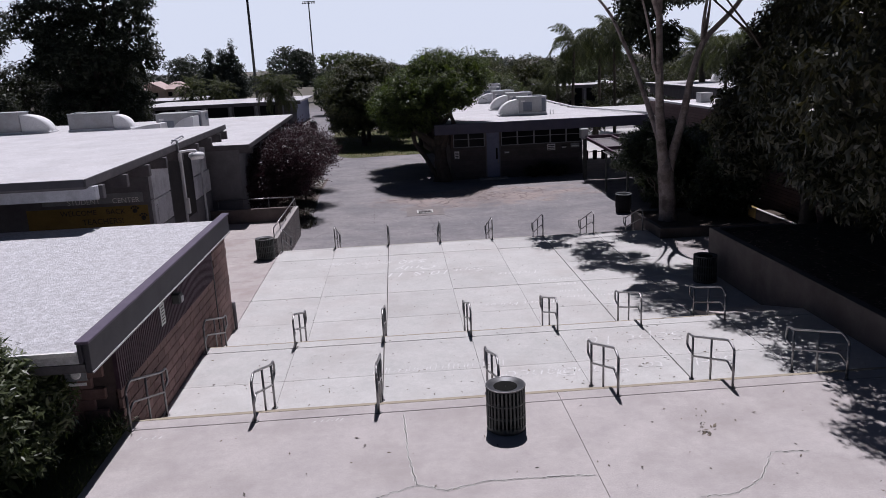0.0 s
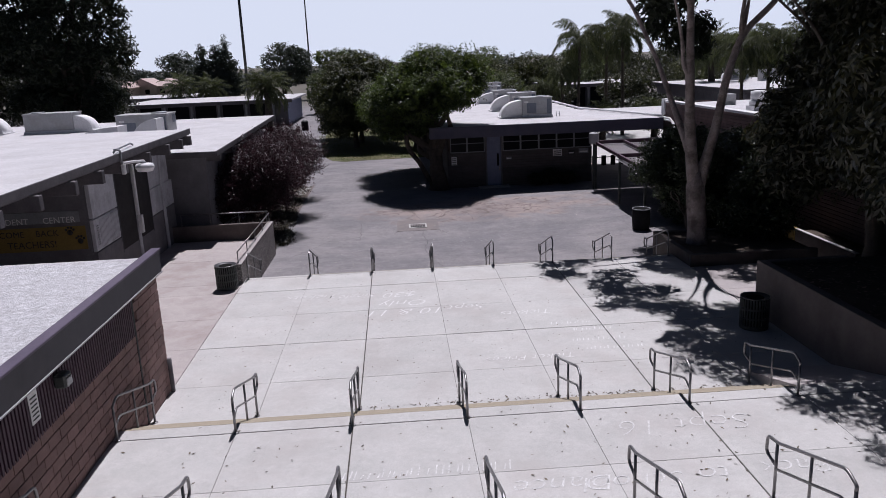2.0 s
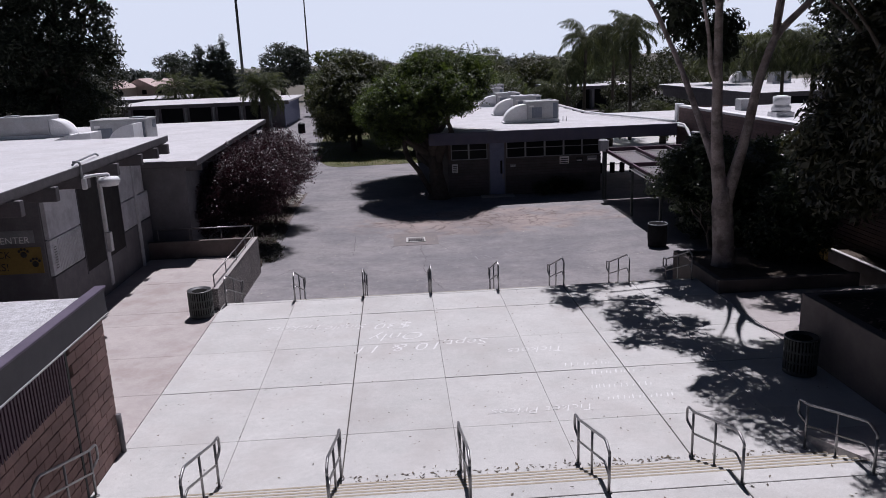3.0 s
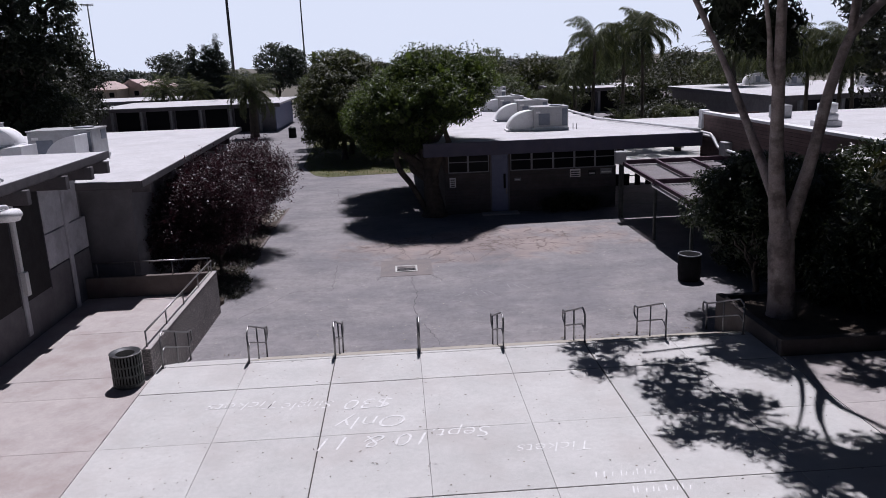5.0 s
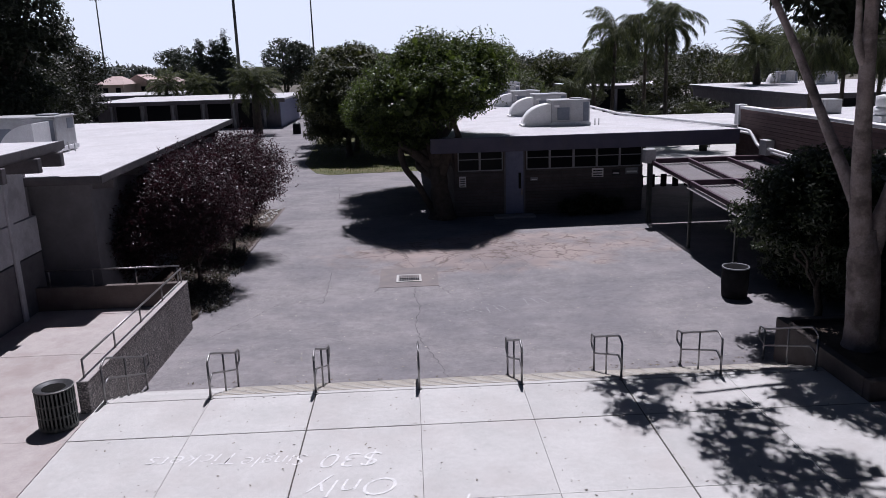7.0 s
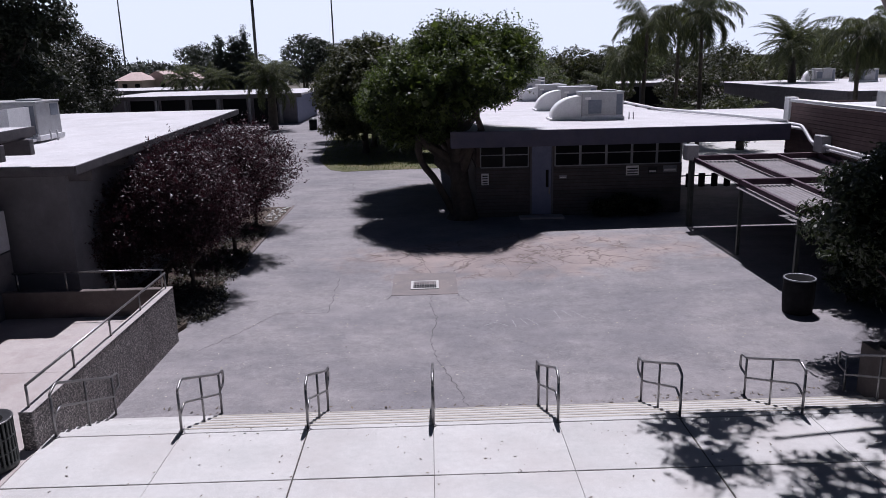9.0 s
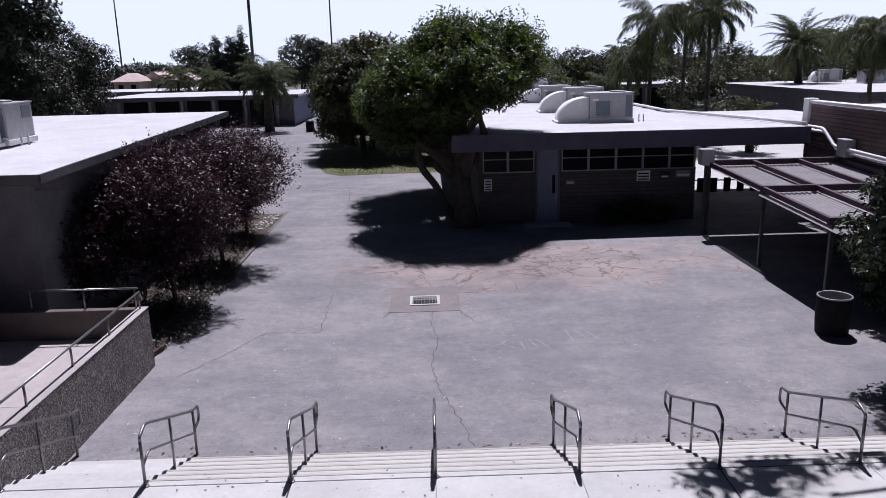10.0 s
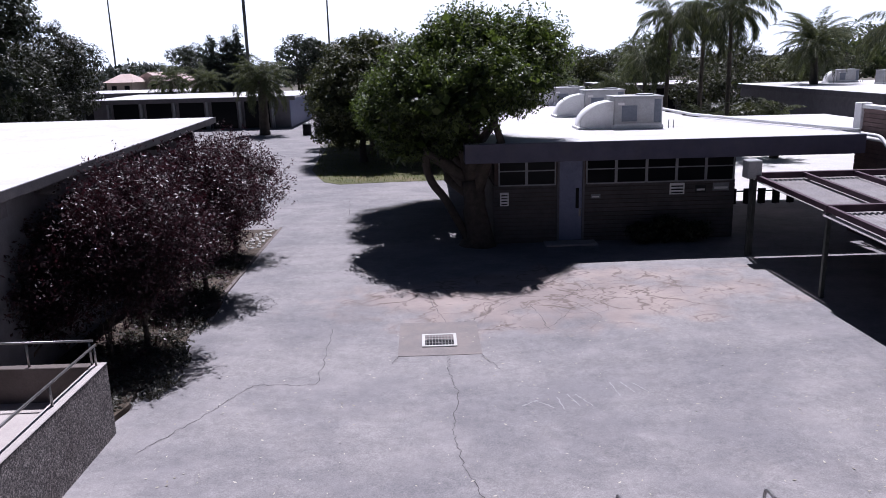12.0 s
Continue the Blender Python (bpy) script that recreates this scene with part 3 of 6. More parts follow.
gx, gy = axis(-4000, -16, 20, 4000, 1.0), axis(-4000, -31, 60, 4000, 1.0)
gv = np.array([(x, y, ground_height(x, y)) for y in gy for x in gx])
gi = np.arange(len(gx) * len(gy)).reshape(len(gy), len(gx))
gq = np.stack([gi[:-1, :-1], gi[:-1, 1:], gi[1:, 1:], gi[1:, :-1]], -1).reshape(-1, 4)
ground = tagged(new("ground", fast_mesh("ground", gv, gq, M["asphalt"], True)), "worn violet-grey asphalt yard with cracks and brown stains", "ground", kind="structure")

# hazy bright sky far behind everything
haze = bpy.data.materials.new("bright_haze")
haze.use_nodes = True
hn = haze.node_tree
hn.nodes.remove(hn.nodes["Principled BSDF"])
em = hn.nodes.new("ShaderNodeEmission")
hg, hs, hr, hm = (hn.nodes.new(k) for k in ("ShaderNodeNewGeometry", "ShaderNodeSeparateXYZ", "ShaderNodeMapRange", "ShaderNodeMix"))
hr.inputs["From Min"].default_value, hr.inputs["From Max"].default_value = 300, 950
hm.data_type = "RGBA"
hm.inputs[6].default_value, hm.inputs[7].default_value = (0.68, 0.735, 0.785, 1), (0.22, 0.26, 0.38, 1)
hn.links.new(hg.outputs["Position"], hs.inputs[0])
hn.links.new(hs.outputs["Z"], hr.inputs["Value"])
hn.links.new(hr.outputs["Result"], hm.inputs[0])
hn.links.new(hm.outputs[2], em.inputs["Color"])
hn.links.new(em.outputs[0], hn.nodes["Material Output"].inputs["Surface"])
az = [radians(-62 + 4 * k) for k in range(32)]
hv = np.array([(3600 * math.sin(a), 3600 * math.cos(a), z) for z in (-60, 300, 600, 950) for a in az])
hi = np.arange(4 * 32).reshape(4, 32)
hq = np.stack([hi[:-1, :-1], hi[:-1, 1:], hi[1:, 1:], hi[1:, :-1]], -1).reshape(-1, 4)
tagged(new("backdrop", fast_mesh("backdrop", hv, hq, haze, True)), "pale hazy sky above the far treeline", "sky", kind="structure")

UP, MID, LOW = 0.0, -0.63, -1.25
XL, XR = -5.42, 9.6
RAIL_X = [-5.31, -3.2, -1.07, 1.05, 3.17, 5.25, 7.35]
COLS = [XL, -3.2, -1.07, 1.05, 3.17, 5.25, 7.45, XR]


def terrace(name, label, z, xs, ys, mat, depth=2.4, gap=0.003, sink=0.010, wide=()):
    """Slabs with open joints on a sunken bed; each slab is a piece of its own."""
    t = solo(name, box(xs[0] + 0.02, xs[-1] - 0.02, ys[0] + 0.02, ys[-1] - 0.02, z - depth, z - sink), M["joint"], label, "pavement", kind="structure")
    for x0, x1 in zip(xs, xs[1:]):
        for y0, y1 in zip(ys, ys[1:]):
            lift = random.uniform(-0.002, 0.002)
            g = [0.012 if v in wide else gap for v in (x0, x1, y0, y1)]
            bm = box(x0 + g[0], x1 - g[1], y0 + g[2], y1 - g[3], z - 0.16, z + lift, 0.006)
            part("slab", bm, M[mat], t)
    return t


upper = terrace("pavement_upper", "worn grey concrete upper terrace with cracks and open joints", UP, [XL, 2.15, XR], [-26.0, -12.0, -2.0, 13.2, 13.58], "concrete_old", wide=(13.2,))
middle = terrace("pavement_middle", "pale concrete middle terrace with chalk lettering", MID, COLS, [14.7, 16.33, 18.29, 18.72], "concrete", wide=(18.29, -1.07, 5.25))
lower = terrace("pavement_lower", "pale concrete lower terrace with chalk lettering", LOW, COLS, [19.88, 21.9, 24.36, 26.75, 29.25, 30.83, 31.02], "concrete", wide=(24.36, 29.25, 30.83, -1.07, 5.25))
walkway = terrace("pavement_walkway", "pinkish concrete walkway beside the terraces", LOW - 0.004, [-9.62, XL - 0.01], [21.6, 24.4, 26.75, 29.3, 30.41], "walk")
walkway_end = terrace("pavement_ramp_side", "pinkish concrete walkway behind the ramp wall", LOW - 0.004, [-9.62, -5.645], [30.42, 33.7, 37.2], "walk")
sidewalk = terrace("pavement_side", "shaded grey concrete path between the planters", LOW - 0.002, [XR + 0.01, 14.0, 22.0], [24.73, 26.75, 29.3], "concrete_old")


def steps(name, label, y0, y1, z0, z1, x0, x1, n=5, nx0=None, strip="nosing"):
    """A flight of n risers from the landing edge y0 down to y1; each tread is a piece with a sandy nosing strip."""
    t = thing(name, label, "steps", (0, y0, z1), "flights of steps")
    d, r = (y1 - y0) / (n - 1), (z0 - z1) / n
    xn = x0 if nx0 is None else nx0
    for i in range(n - 1):
        zt = z0 - z1 - r * (i + 1)
        s = part("tread", box(x0, x1, i * d - 0.02, (i + 1) * d, -0.5, zt, 0.008), M["concrete"], t)
        part("nosing", box(xn + 0.01, x1 - 0.01, (i + 1) * d - 0.05, (i + 1) * d - 0.006, zt - 0.01, zt + 0.004), M[strip], s, "sandy beige nosing strip")
    part("nosing", box(xn + 0.01, x1 - 0.01, -0.05, -0.008, z0 - z1 - 0.01, z0 - z1 + 0.004), M[strip], t, "sandy beige nosing strip")
    return t


steps("concrete_steps", "pale concrete flight of steps below the upper terrace", 13.58, 14.7, UP, MID, XL, XR)
steps("concrete_steps", "pale concrete flight of steps below the middle terrace", 18.72, 19.88, MID, LOW, XL, 7.55)
steps("concrete_steps", "pale concrete flight of steps down to the asphalt yard", 31.02, 32.85, LOW, -2.05, XL, 9.6, n=6, nx0=-3.2, strip="nosing_pale")

# side ramp beside the middle flight
bm = bmesh.new()
prof = [(18.72, MID), (20.9, LOW + 0.004), (20.9, -2.4), (18.72, -2.4)]
va = [bm.verts.new((7.56, y, z)) for y, z in prof]
vb = [bm.verts.new((XR, y, z)) for y, z in prof]
bm.faces.new(va)
bm.faces.new(vb[::-1])
for i in range(4):
    bm.faces.new((va[i], vb[i], vb[(i + 1) % 4], va[(i + 1) % 4]))
bmesh.ops.recalc_face_normals(bm, faces=bm.faces)
solo("pavement_ramp", bm, M["concrete_old"], "shaded concrete ramp beside the steps", "ramp", kind="structure")


# cracks, as narrow uneven ribbons on the slabs and the asphalt
def ribbon(points, width, z, seed, wob=0.10, n=14):
    rng = random.Random(seed)
    pts = []
    for (xa, ya), (xb, yb) in zip(points, points[1:]):
        for i in range(n):
            t = i / n
            pts.append((xa + (xb - xa) * t + rng.uniform(-wob, wob), ya + (yb - ya) * t + rng.uniform(-wob, wob)))
    pts.append(points[-1])
    bm = bmesh.new()
    prev = None
    for i, p in enumerate(pts):
        q = pts[min(i + 1, len(pts) - 1)]
        o = pts[max(i - 1, 0)]
        d = Vector((q[0] - o[0], q[1] - o[1], 0)).normalized()
        s = Vector((-d.y, d.x, 0)) * width * rng.uniform(0.35, 1.0) * 0.5
        zz = z if not callable(z) else z(p[0], p[1]) + 0.006
        cur = (bm.verts.new((p[0] + s.x, p[1] + s.y, zz)), bm.verts.new((p[0] - s.x, p[1] - s.y, zz)))
        if prev:
            bm.faces.new((prev[0], cur[0], cur[1], prev[1]))
        prev = cur
    bmesh.ops.recalc_face_normals(bm, faces=bm.faces)
    if sum(f.normal.z for f in bm.faces) < 0:
        bmesh.ops.reverse_faces(bm, faces=bm.faces)
    return bm


UPPER_CRACKS = [[(-0.64, 13.1), (-0.6, 11.74), (-0.48, 10.79)], [(-0.48, 10.79), (-1.15, 10.49), (-2.4, 10.0)], [(-0.48, 10.79), (-0.07, 10.59), (0.57, 10.75), (1.26, 10.74), (2.1, 10.7)],
                [(4.85, 10.96), (4.33, 10.25), (3.87, 9.97), (3.0, 9.92), (2.2, 9.8)], [(4.85, 10.96), (5.4, 10.9)]]
for i, c in enumerate(UPPER_CRACKS):
    part("crack", ribbon(c, 0.05, 0.0045, i, 0.02), M["crackpale"], upper, "pale weathered crack")
    part("crack", ribbon(c, 0.018, 0.006, i, 0.02), M["crackdark"], upper, "fine dark crack")
YARD_CRACKS = [[(1.04, 41.1), (1.03, 40.3), (1.17, 39.0), (1.03, 37.4), (1.13, 36.0), (1.42, 34.9), (1.75, 33.2)], [(-1.95, 43.0), (-1.92, 39.6), (-3.31, 39.6), (-3.84, 38.4), (-4.76, 36.6)], [(1.04, 43.25), (1.8, 43.45), (2.6, 44.5), (4.4, 46.5)],
               [(0.55, 45.7), (1.04, 43.25)], [(1.85, 42.65), (2.9, 42.8), (3.7, 42.6), (4.8, 44.3)], [(4.1, 44.4), (5.4, 46.0), (6.9, 46.4)], [(3.7, 42.6), (3.5, 44.4), (2.7, 43.9)], [(1.83, 41.1), (2.2, 40.2)],
               [(-4.7, 45.4), (-4.3, 45.9), (-3.8, 45.1), (-4.05, 44.6)], [(-3.3, 62.0), (-2.9, 57.5), (-3.4, 55.5)], [(8.0, 44.8), (8.1, 46.6)], [(-0.12, 41.2), (-0.3, 40.7)]]
for i, c in enumerate(YARD_CRACKS):
    part("crack", ribbon(c, 0.022 if i == 0 else 0.02, ground_height, 20 + i, 0.045), M["yardcrack"], ground, "dark crack in the asphalt")

# drain in its concrete patch
dz = ground_height(0.84, 42.1)
drain = thing("storm_drain", "rusty white-edged square drain grate in a concrete patch", "drain", (0.84, 42.1, dz))
bm = bmesh.new()
grid = [[bm.verts.new((-1.02 + 2.04 * a / 8, -0.95 + 2.2 * b / 8, ground_height(0.84 - 1.02 + 2.04 * a / 8, 42.1 - 0.95 + 2.2 * b / 8) - dz + 0.012)) for a in range(9)] for b in range(9)]
for b in range(8):
    for a in range(8):
        bm.faces.new((grid[b][a], grid[b][a + 1], grid[b + 1][a + 1], grid[b + 1][a]))
rim_edges = [e for e in bm.edges if e.is_boundary]
skirt = bmesh.ops.extrude_edge_only(bm, edges=rim_edges)
bmesh.ops.translate(bm, vec=(0, 0, -0.2), verts=[v for v in skirt["geom"] if isinstance(v, bmesh.types.BMVert)])
bmesh.ops.recalc_face_normals(bm, faces=bm.faces)
part("apron", bm, surf("drain_patch", (0.165, 0.148, 0.148), (0.215, 0.190, 0.186), 2, 50, 0.9, 0.4, stain=(0.22, 0.18, 0.16), stain_scale=1), drain, "grey-brown concrete apron")
for x0, x1, y0, y1 in ((-0.44, 0.44, -0.44, -0.36), (-0.44, 0.44, 0.36, 0.44), (-0.44, -0.36, -0.36, 0.36), (0.36, 0.44, -0.36, 0.36)):
    part("rim", box(x0, x1, y0, y1, -0.05, 0.03, 0.006), M["concrete"], drain, "pale concrete rim")
# no pit is cut: a black slab gives its darkness
part("pit", box(-0.36, 0.36, -0.36, 0.36, -0.1, 0.014), M["blackplastic"], drain, "black slab for the unlit pit")
for i in range(9):
    part("grate_bar", box(-0.345 + i * 0.08, -0.325 + i * 0.08, -0.36, 0.36, -0.02, 0.028), M["steel"], drain)
for i in range(3):
    part("grate_bar", box(-0.36, 0.36, -0.2 + i * 0.19, -0.18 + i * 0.19, -0.02, 0.026), M["steel"], drain)

# lawn with its kerb
LAWN = [(-4.3, 66.6), (-2.5, 66.9), (3.0, 67.3), (3.0, 96.0), (-8.0, 96.0), (-6.8, 73.0), (-5.8, 69.2), (-5.3, 67.6)]
lawn = solo("lawn", prism(LAWN, -2.2, -1.885), M["turf"], "patchy dry green lawn under the trees", "lawn", kind="structure")
rng = np.random.default_rng(5)
P = np.stack([rng.uniform(-8.6, 3.0, 9000), rng.uniform(66.6, 90, 9000), np.full(9000, -1.89)], 1)
P = P[(P[:, 0] > -4.3 - (P[:, 1] - 66.6) * 0.55) & (P[:, 0] > -6.0 - (P[:, 1] - 69.2) * 0.12)]
D = unit(rng.normal(size=P.shape) * 0.4 + np.array([0, 0, 1.0]))
V, Q = leaf_quads(P, D, unit(np.cross(D, rng.normal(size=P.shape))), rng.uniform(0.07, 0.16, len(P)), np.full(len(P), 0.035))
tagged(new("grass", fast_mesh("grass", V, Q, M["grass"])), "short green and yellow grass blades on the lawn", "grass", kind="stuff")

# planting bed beside the yard: ragged edge towards the steps, kerb at its far half
rng = random.Random(4)
edge = [(-5.62 + (0 if y > 45.4 else rng.uniform(-0.05, 0.28)), y) for y in np.arange(37.45, 55.3, 0.45)]
bed = solo("planting_bed", prism([(-9.4, 37.42)] + edge + [(-9.4, 55.3)], -2.3, -1.90), M["soil"], "leaf-littered soil bed beside the yard", "soil", kind="structure")
for i in range(5):
    y = 45.6 + i * 1.95
    part("kerb_stone", box(-5.62, -5.50, y + 0.01, y + 1.93, -2.4, -1.885, 0.008), M["planter"], bed, "worn brown-grey concrete kerb")
solo("lawn_bank", box(-24.0, XL - 0.02, -26.0, 13.25, -2.4, 0.03), M["turf"], "dry grass bank beside the terrace", "lawn", kind="structure")

# ---- walls of the ramp ----
ramp_wall = solo("wall_ramp", box(-5.64, -5.42, 30.42, 37.40, -2.6, -0.60, 0.012), M["aggregate"], "exposed-aggregate concrete ramp wall", "wall", kind="structure")
part("wall_cap", box(-5.645, -5.415, 30.415, 37.405, -0.598, -0.575, 0.008), M["concrete_old"], ramp_wall, "smooth pale wall top")
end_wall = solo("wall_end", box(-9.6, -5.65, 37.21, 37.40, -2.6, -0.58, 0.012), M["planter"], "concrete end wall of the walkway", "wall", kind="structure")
railing = thing("ramp_railing", "grey steel pipe railing along the ramp wall", "railing", (-5.55, 30.6, -0.575))
for i, y in enumerate((0.0, 1.65, 3.3, 4.95, 6.65)):
    part("post", tube([(0, y, -0.02), (0, y, 0.37)], 0.022, 8), M["steel"], railing)
part("top_rail", tube([(0, 0, 0.38), (0, 6.7, 0.38)], 0.024, 8), M["steel"], railing)
railing = thing("ramp_railing", "grey steel pipe railing along the walkway's end", "railing", (-9.3, 37.30, -0.58))
for i, x in enumerate((0.1, 1.3, 2.5, 3.65)):
    part("post", tube([(x, 0, -0.02), (x, 0, 0.46)], 0.022, 8), M["steel"], railing)
part("top_rail", tube([(0, 0, 0.47), (3.72, 0, 0.47)], 0.024, 8), M["steel"], railing)

# ---- planters on the shaded side ----
planter = thing("wall_planter", "brown-grey concrete retaining wall of the planter", "wall", (0, 0, 0), kind="structure")
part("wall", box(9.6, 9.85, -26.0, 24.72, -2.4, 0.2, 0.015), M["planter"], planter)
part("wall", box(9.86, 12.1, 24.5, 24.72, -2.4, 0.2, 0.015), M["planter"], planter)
solo("soil_bed", box(9.86, 12.1, -26.0, 24.49, -2.4, 0.1), M["soil"], "leaf-littered dark soil behind the retaining wall", "soil", kind="structure")
solo("upper_ground", box(12.11, 60, -26.0, 24.72, -2.4, 0.12), M["soil"], "dark shaded ground under the trees", "soil", kind="structure")
bedwall = thing("wall_tree_bed", "low concrete wall round the tree bed, coloured dark for shade", "wall", (0, 0, 0), kind="structure")
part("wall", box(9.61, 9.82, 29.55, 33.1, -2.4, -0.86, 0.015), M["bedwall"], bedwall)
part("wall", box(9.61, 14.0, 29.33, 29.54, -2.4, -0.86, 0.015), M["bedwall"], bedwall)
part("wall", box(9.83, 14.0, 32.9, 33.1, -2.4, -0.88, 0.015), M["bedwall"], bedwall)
solo("soil_bed", box(9.83, 14.0, 29.55, 32.89, -2.4, -0.97), M["soil"], "dark soil with fallen leaves round the tree", "soil", kind="structure")


# ---- handrails ----
def handrail(label, x, y, z, run, drop, high=0.90, flat=0.25, steep=0.98):
    """A bent pipe handrail: three posts, a top rail that loops back at its lower end, and a middle rail."""
    t = thing("handrail", label, "handrail", (x, y, z), "handrails on the steps")
    r = 0.024
    k = -drop / run

    def top(s):
        return high + k * max(s - flat, 0) * steep

    part("post", tube([(0, 0, -0.01), (0, 0, high - 0.16)], r, 8), M["steel"], t)
    part("post", tube([(0, run * 0.52, -drop * 0.55 - 0.02), (0, run * 0.52, top(run * 0.52))], r * 0.9, 8), M["steel"], t)
    part("post", tube([(0, run, -drop - 0.02), (0, run, top(run))], r, 8), M["steel"], t)
    e = top(run)
    part("top_rail", tube(bent([(0, 0, high - 0.18), (0, 0, high - 0.10), (0, 0.22, high), (0, run, e), (0, run + 0.28, e - 0.02), (0, run + 0.30, e - 0.30), (0, run + 0.02, e - 0.36)], 0.09), r, 8), M["steel"], t)
    part("middle_rail", tube(bent([(0, 0.01, high * 0.37), (0, 0.25, high * 0.5), (0, run, e - 0.42)], 0.08), r * 0.85, 8), M["steel"], t)
    for yy, zz in ((0, 0), (run, -drop)):
        part("base_flange", moved(lathe([(0.055, 0), (0.055, 0.012), (0.03, 0.02)], 12), pose(0, yy, zz)), M["steel"], t)
    return t


for x in RAIL_X:
    handrail("bent grey steel pipe handrail on the upper steps", x, 13.2, UP, 1.85, UP - MID, 0.82)
for x in RAIL_X:
    handrail("bent grey steel pipe handrail on the middle steps", x, 18.29, MID, 1.95, MID - LOW, 0.78)
for x in RAIL_X + [9.38]:
    handrail("bent grey steel pipe handrail on the lower steps", x, 30.83, LOW, 2.3, 0.80, 0.89, 0.12, 1.06)


# ---- litter bins ----
# black colour gives the darkness inside the bins; the lids are closed
M["hole"] = surf("black_sooty_lining", (0.006, 0.006, 0.006), (0.012, 0.012, 0.011), 8, 60, 0.95, 0.2, spec=0.1)


def slatted_bin(label, x, y, z, r=0.34, h=0.84):
    t = thing("litter_bin", label, "bin", (x, y, z), "litter bins")
    part("liner", lathe([(r * 0.86, 0.04), (r * 0.86, h * 0.9), (r * 0.8, h * 0.92)], 20), M["blackplastic"], t, "black liner")
    part("base_ring", lathe([(r * 0.95, 0.0), (r, 0.02), (r, 0.09), (r * 0.93, 0.1)], 24), M["darksteel"], t)
    part("lid", lathe([(r * 0.97, h * 0.955), (r * 1.0, h * 0.96), (r * 1.01, h * 0.985), (r * 0.97, h), (r * 0.90, h * 0.99), (r * 0.68, h * 0.965), (r * 0.60, h * 0.95)], 28), M["rim"], t, "dark funnel lid with a round hole")
    part("rim_ring", tube([(r * 1.0 * math.cos(q), r * 1.0 * math.sin(q), h * 0.985) for q in [2 * math.pi * k / 28 for k in range(29)]], 0.011, 6), M["steel"], t, "pale worn steel ring")
    part("opening", lathe([(r * 0.60, h * 0.93), (r * 0.61, h * 0.957), (r * 0.57, h * 0.96), (r * 0.02, h * 0.955)], 24), M["hole"], t, "black disc standing in for the unlit opening")
    for z_ in (0.36, 0.64):
        part("hoop", lathe([(r * 0.93, h * z_ - 0.014), (r * 1.005, h * z_ - 0.014), (r * 1.005, h * z_ + 0.014), (r * 0.93, h * z_ + 0.014)], 28), M["darksteel"], t)
    n = 30
    first = part("slat", box(r * 0.93, r * 1.0, -0.018, 0.018, 0.05, h * 0.955, 0.005), M["darksteel"], t)
    for k in range(1, n):
        twin(first, t, (0, 0, 0), 2 * math.pi * k / n)
    return t


slatted_bin("dark slatted steel litter bin with a dark funnel lid", 1.045, 12.33, UP, 0.32, 0.775)
slatted_bin("dark slatted steel litter bin beside the ramp wall", -5.83, 29.92, LOW, 0.35, 0.82)
slatted_bin("dark slatted steel litter bin in the shade of the planter", 9.0, 23.5, LOW, 0.36, 0.86)
drum = thing("litter_drum", "black plastic waste drum on the asphalt", "bin", (10.75, 38.0, -1.96), "litter bins")
part("body", lathe([(0.36, 0), (0.37, 0.03), (0.40, 0.45), (0.39, 0.9), (0.385, 0.95), (0.34, 0.95), (0.34, 0.6), (0.05, 0.58)], 28), M["blackplastic"], drum)
part("rim", tube([(0.385 * math.cos(a), 0.385 * math.sin(a), 0.955) for a in [2 * math.pi * k / 28 for k in range(29)]], 0.022, 6), M["acdark"], drum, "grey rolled rim")


# ---- chalk lettering, to be read from the yard ----
M["oldchalk"] = surf("worn_chalk", (0.45, 0.445, 0.44), (0.66, 0.655, 0.65), 9, 50, 0.95, 0.2, speck=0.5)


def chalk(text, x, y, z, size, seed, thin=-0.010, turn=180.0, mat="chalk"):
    bm = letters(text, size, thin * 1.55 * size, 0.3)
    return solo("chalk_lettering", moved(bm, pose(x, y, z + 0.0065, 0, 0, turn)), M[mat], "white chalk words on the concrete" if mat == "chalk" else "faint worn chalk words on the concrete", "lettering", kind="structure")


chalk("$30", -0.1, 28.12, LOW, 0.68, 1)
chalk("Single", -1.45, 28.2, LOW, 0.5, 2)
chalk("Tickets", -2.85, 28.35, LOW, 0.55, 3)
chalk("Only", 0.0, 27.25, LOW, 0.75, 4)
chalk("10 & 11", 0.05, 26.42, LOW, 0.72, 5)
chalk("Sept.", 1.75, 26.55, LOW, 0.62, 6)
chalk("Tickets", 3.45, 25.75, LOW, 0.5, 7)
chalk("Ticket Prices", 3.0, 22.45, LOW, 0.42, 8)
chalk("Sept 16", 4.9, 17.5, MID, 0.8, 9, thin=-0.016, mat="oldchalk")
chalk("Dance", 2.35, 15.85, MID, 0.62, 10, mat="oldchalk")
chalk("School", 3.45, 15.8, MID, 0.6, 11, mat="oldchalk")
chalk("to", 4.75, 15.85, MID, 0.62, 12, mat="oldchalk")
chalk("Back", 6.1, 15.9, MID, 0.6, 13, mat="oldchalk")


def chalk_bars(x0, x1, y, z, h, seed, mat="chalk"):
    """Unreadable chalk writing as short plain bars."""
    rng = random.Random(seed)
    bm = bmesh.new()
    x = x0
    while x < x1:
        w = rng.uniform(0.018, 0.03)
        hh = h * rng.uniform(0.45, 1.0)
        v = [bm.verts.new((x + a, y + b, z + 0.006)) for a, b in ((0, 0), (w, 0), (w + 0.04, hh), (0.04, hh))]
        bm.faces.new(v)
        x += rng.uniform(0.07, 0.16)
    return solo("chalk_marks", bm, M[mat], "unreadable white chalk marks on the concrete", "lettering", kind="structure")


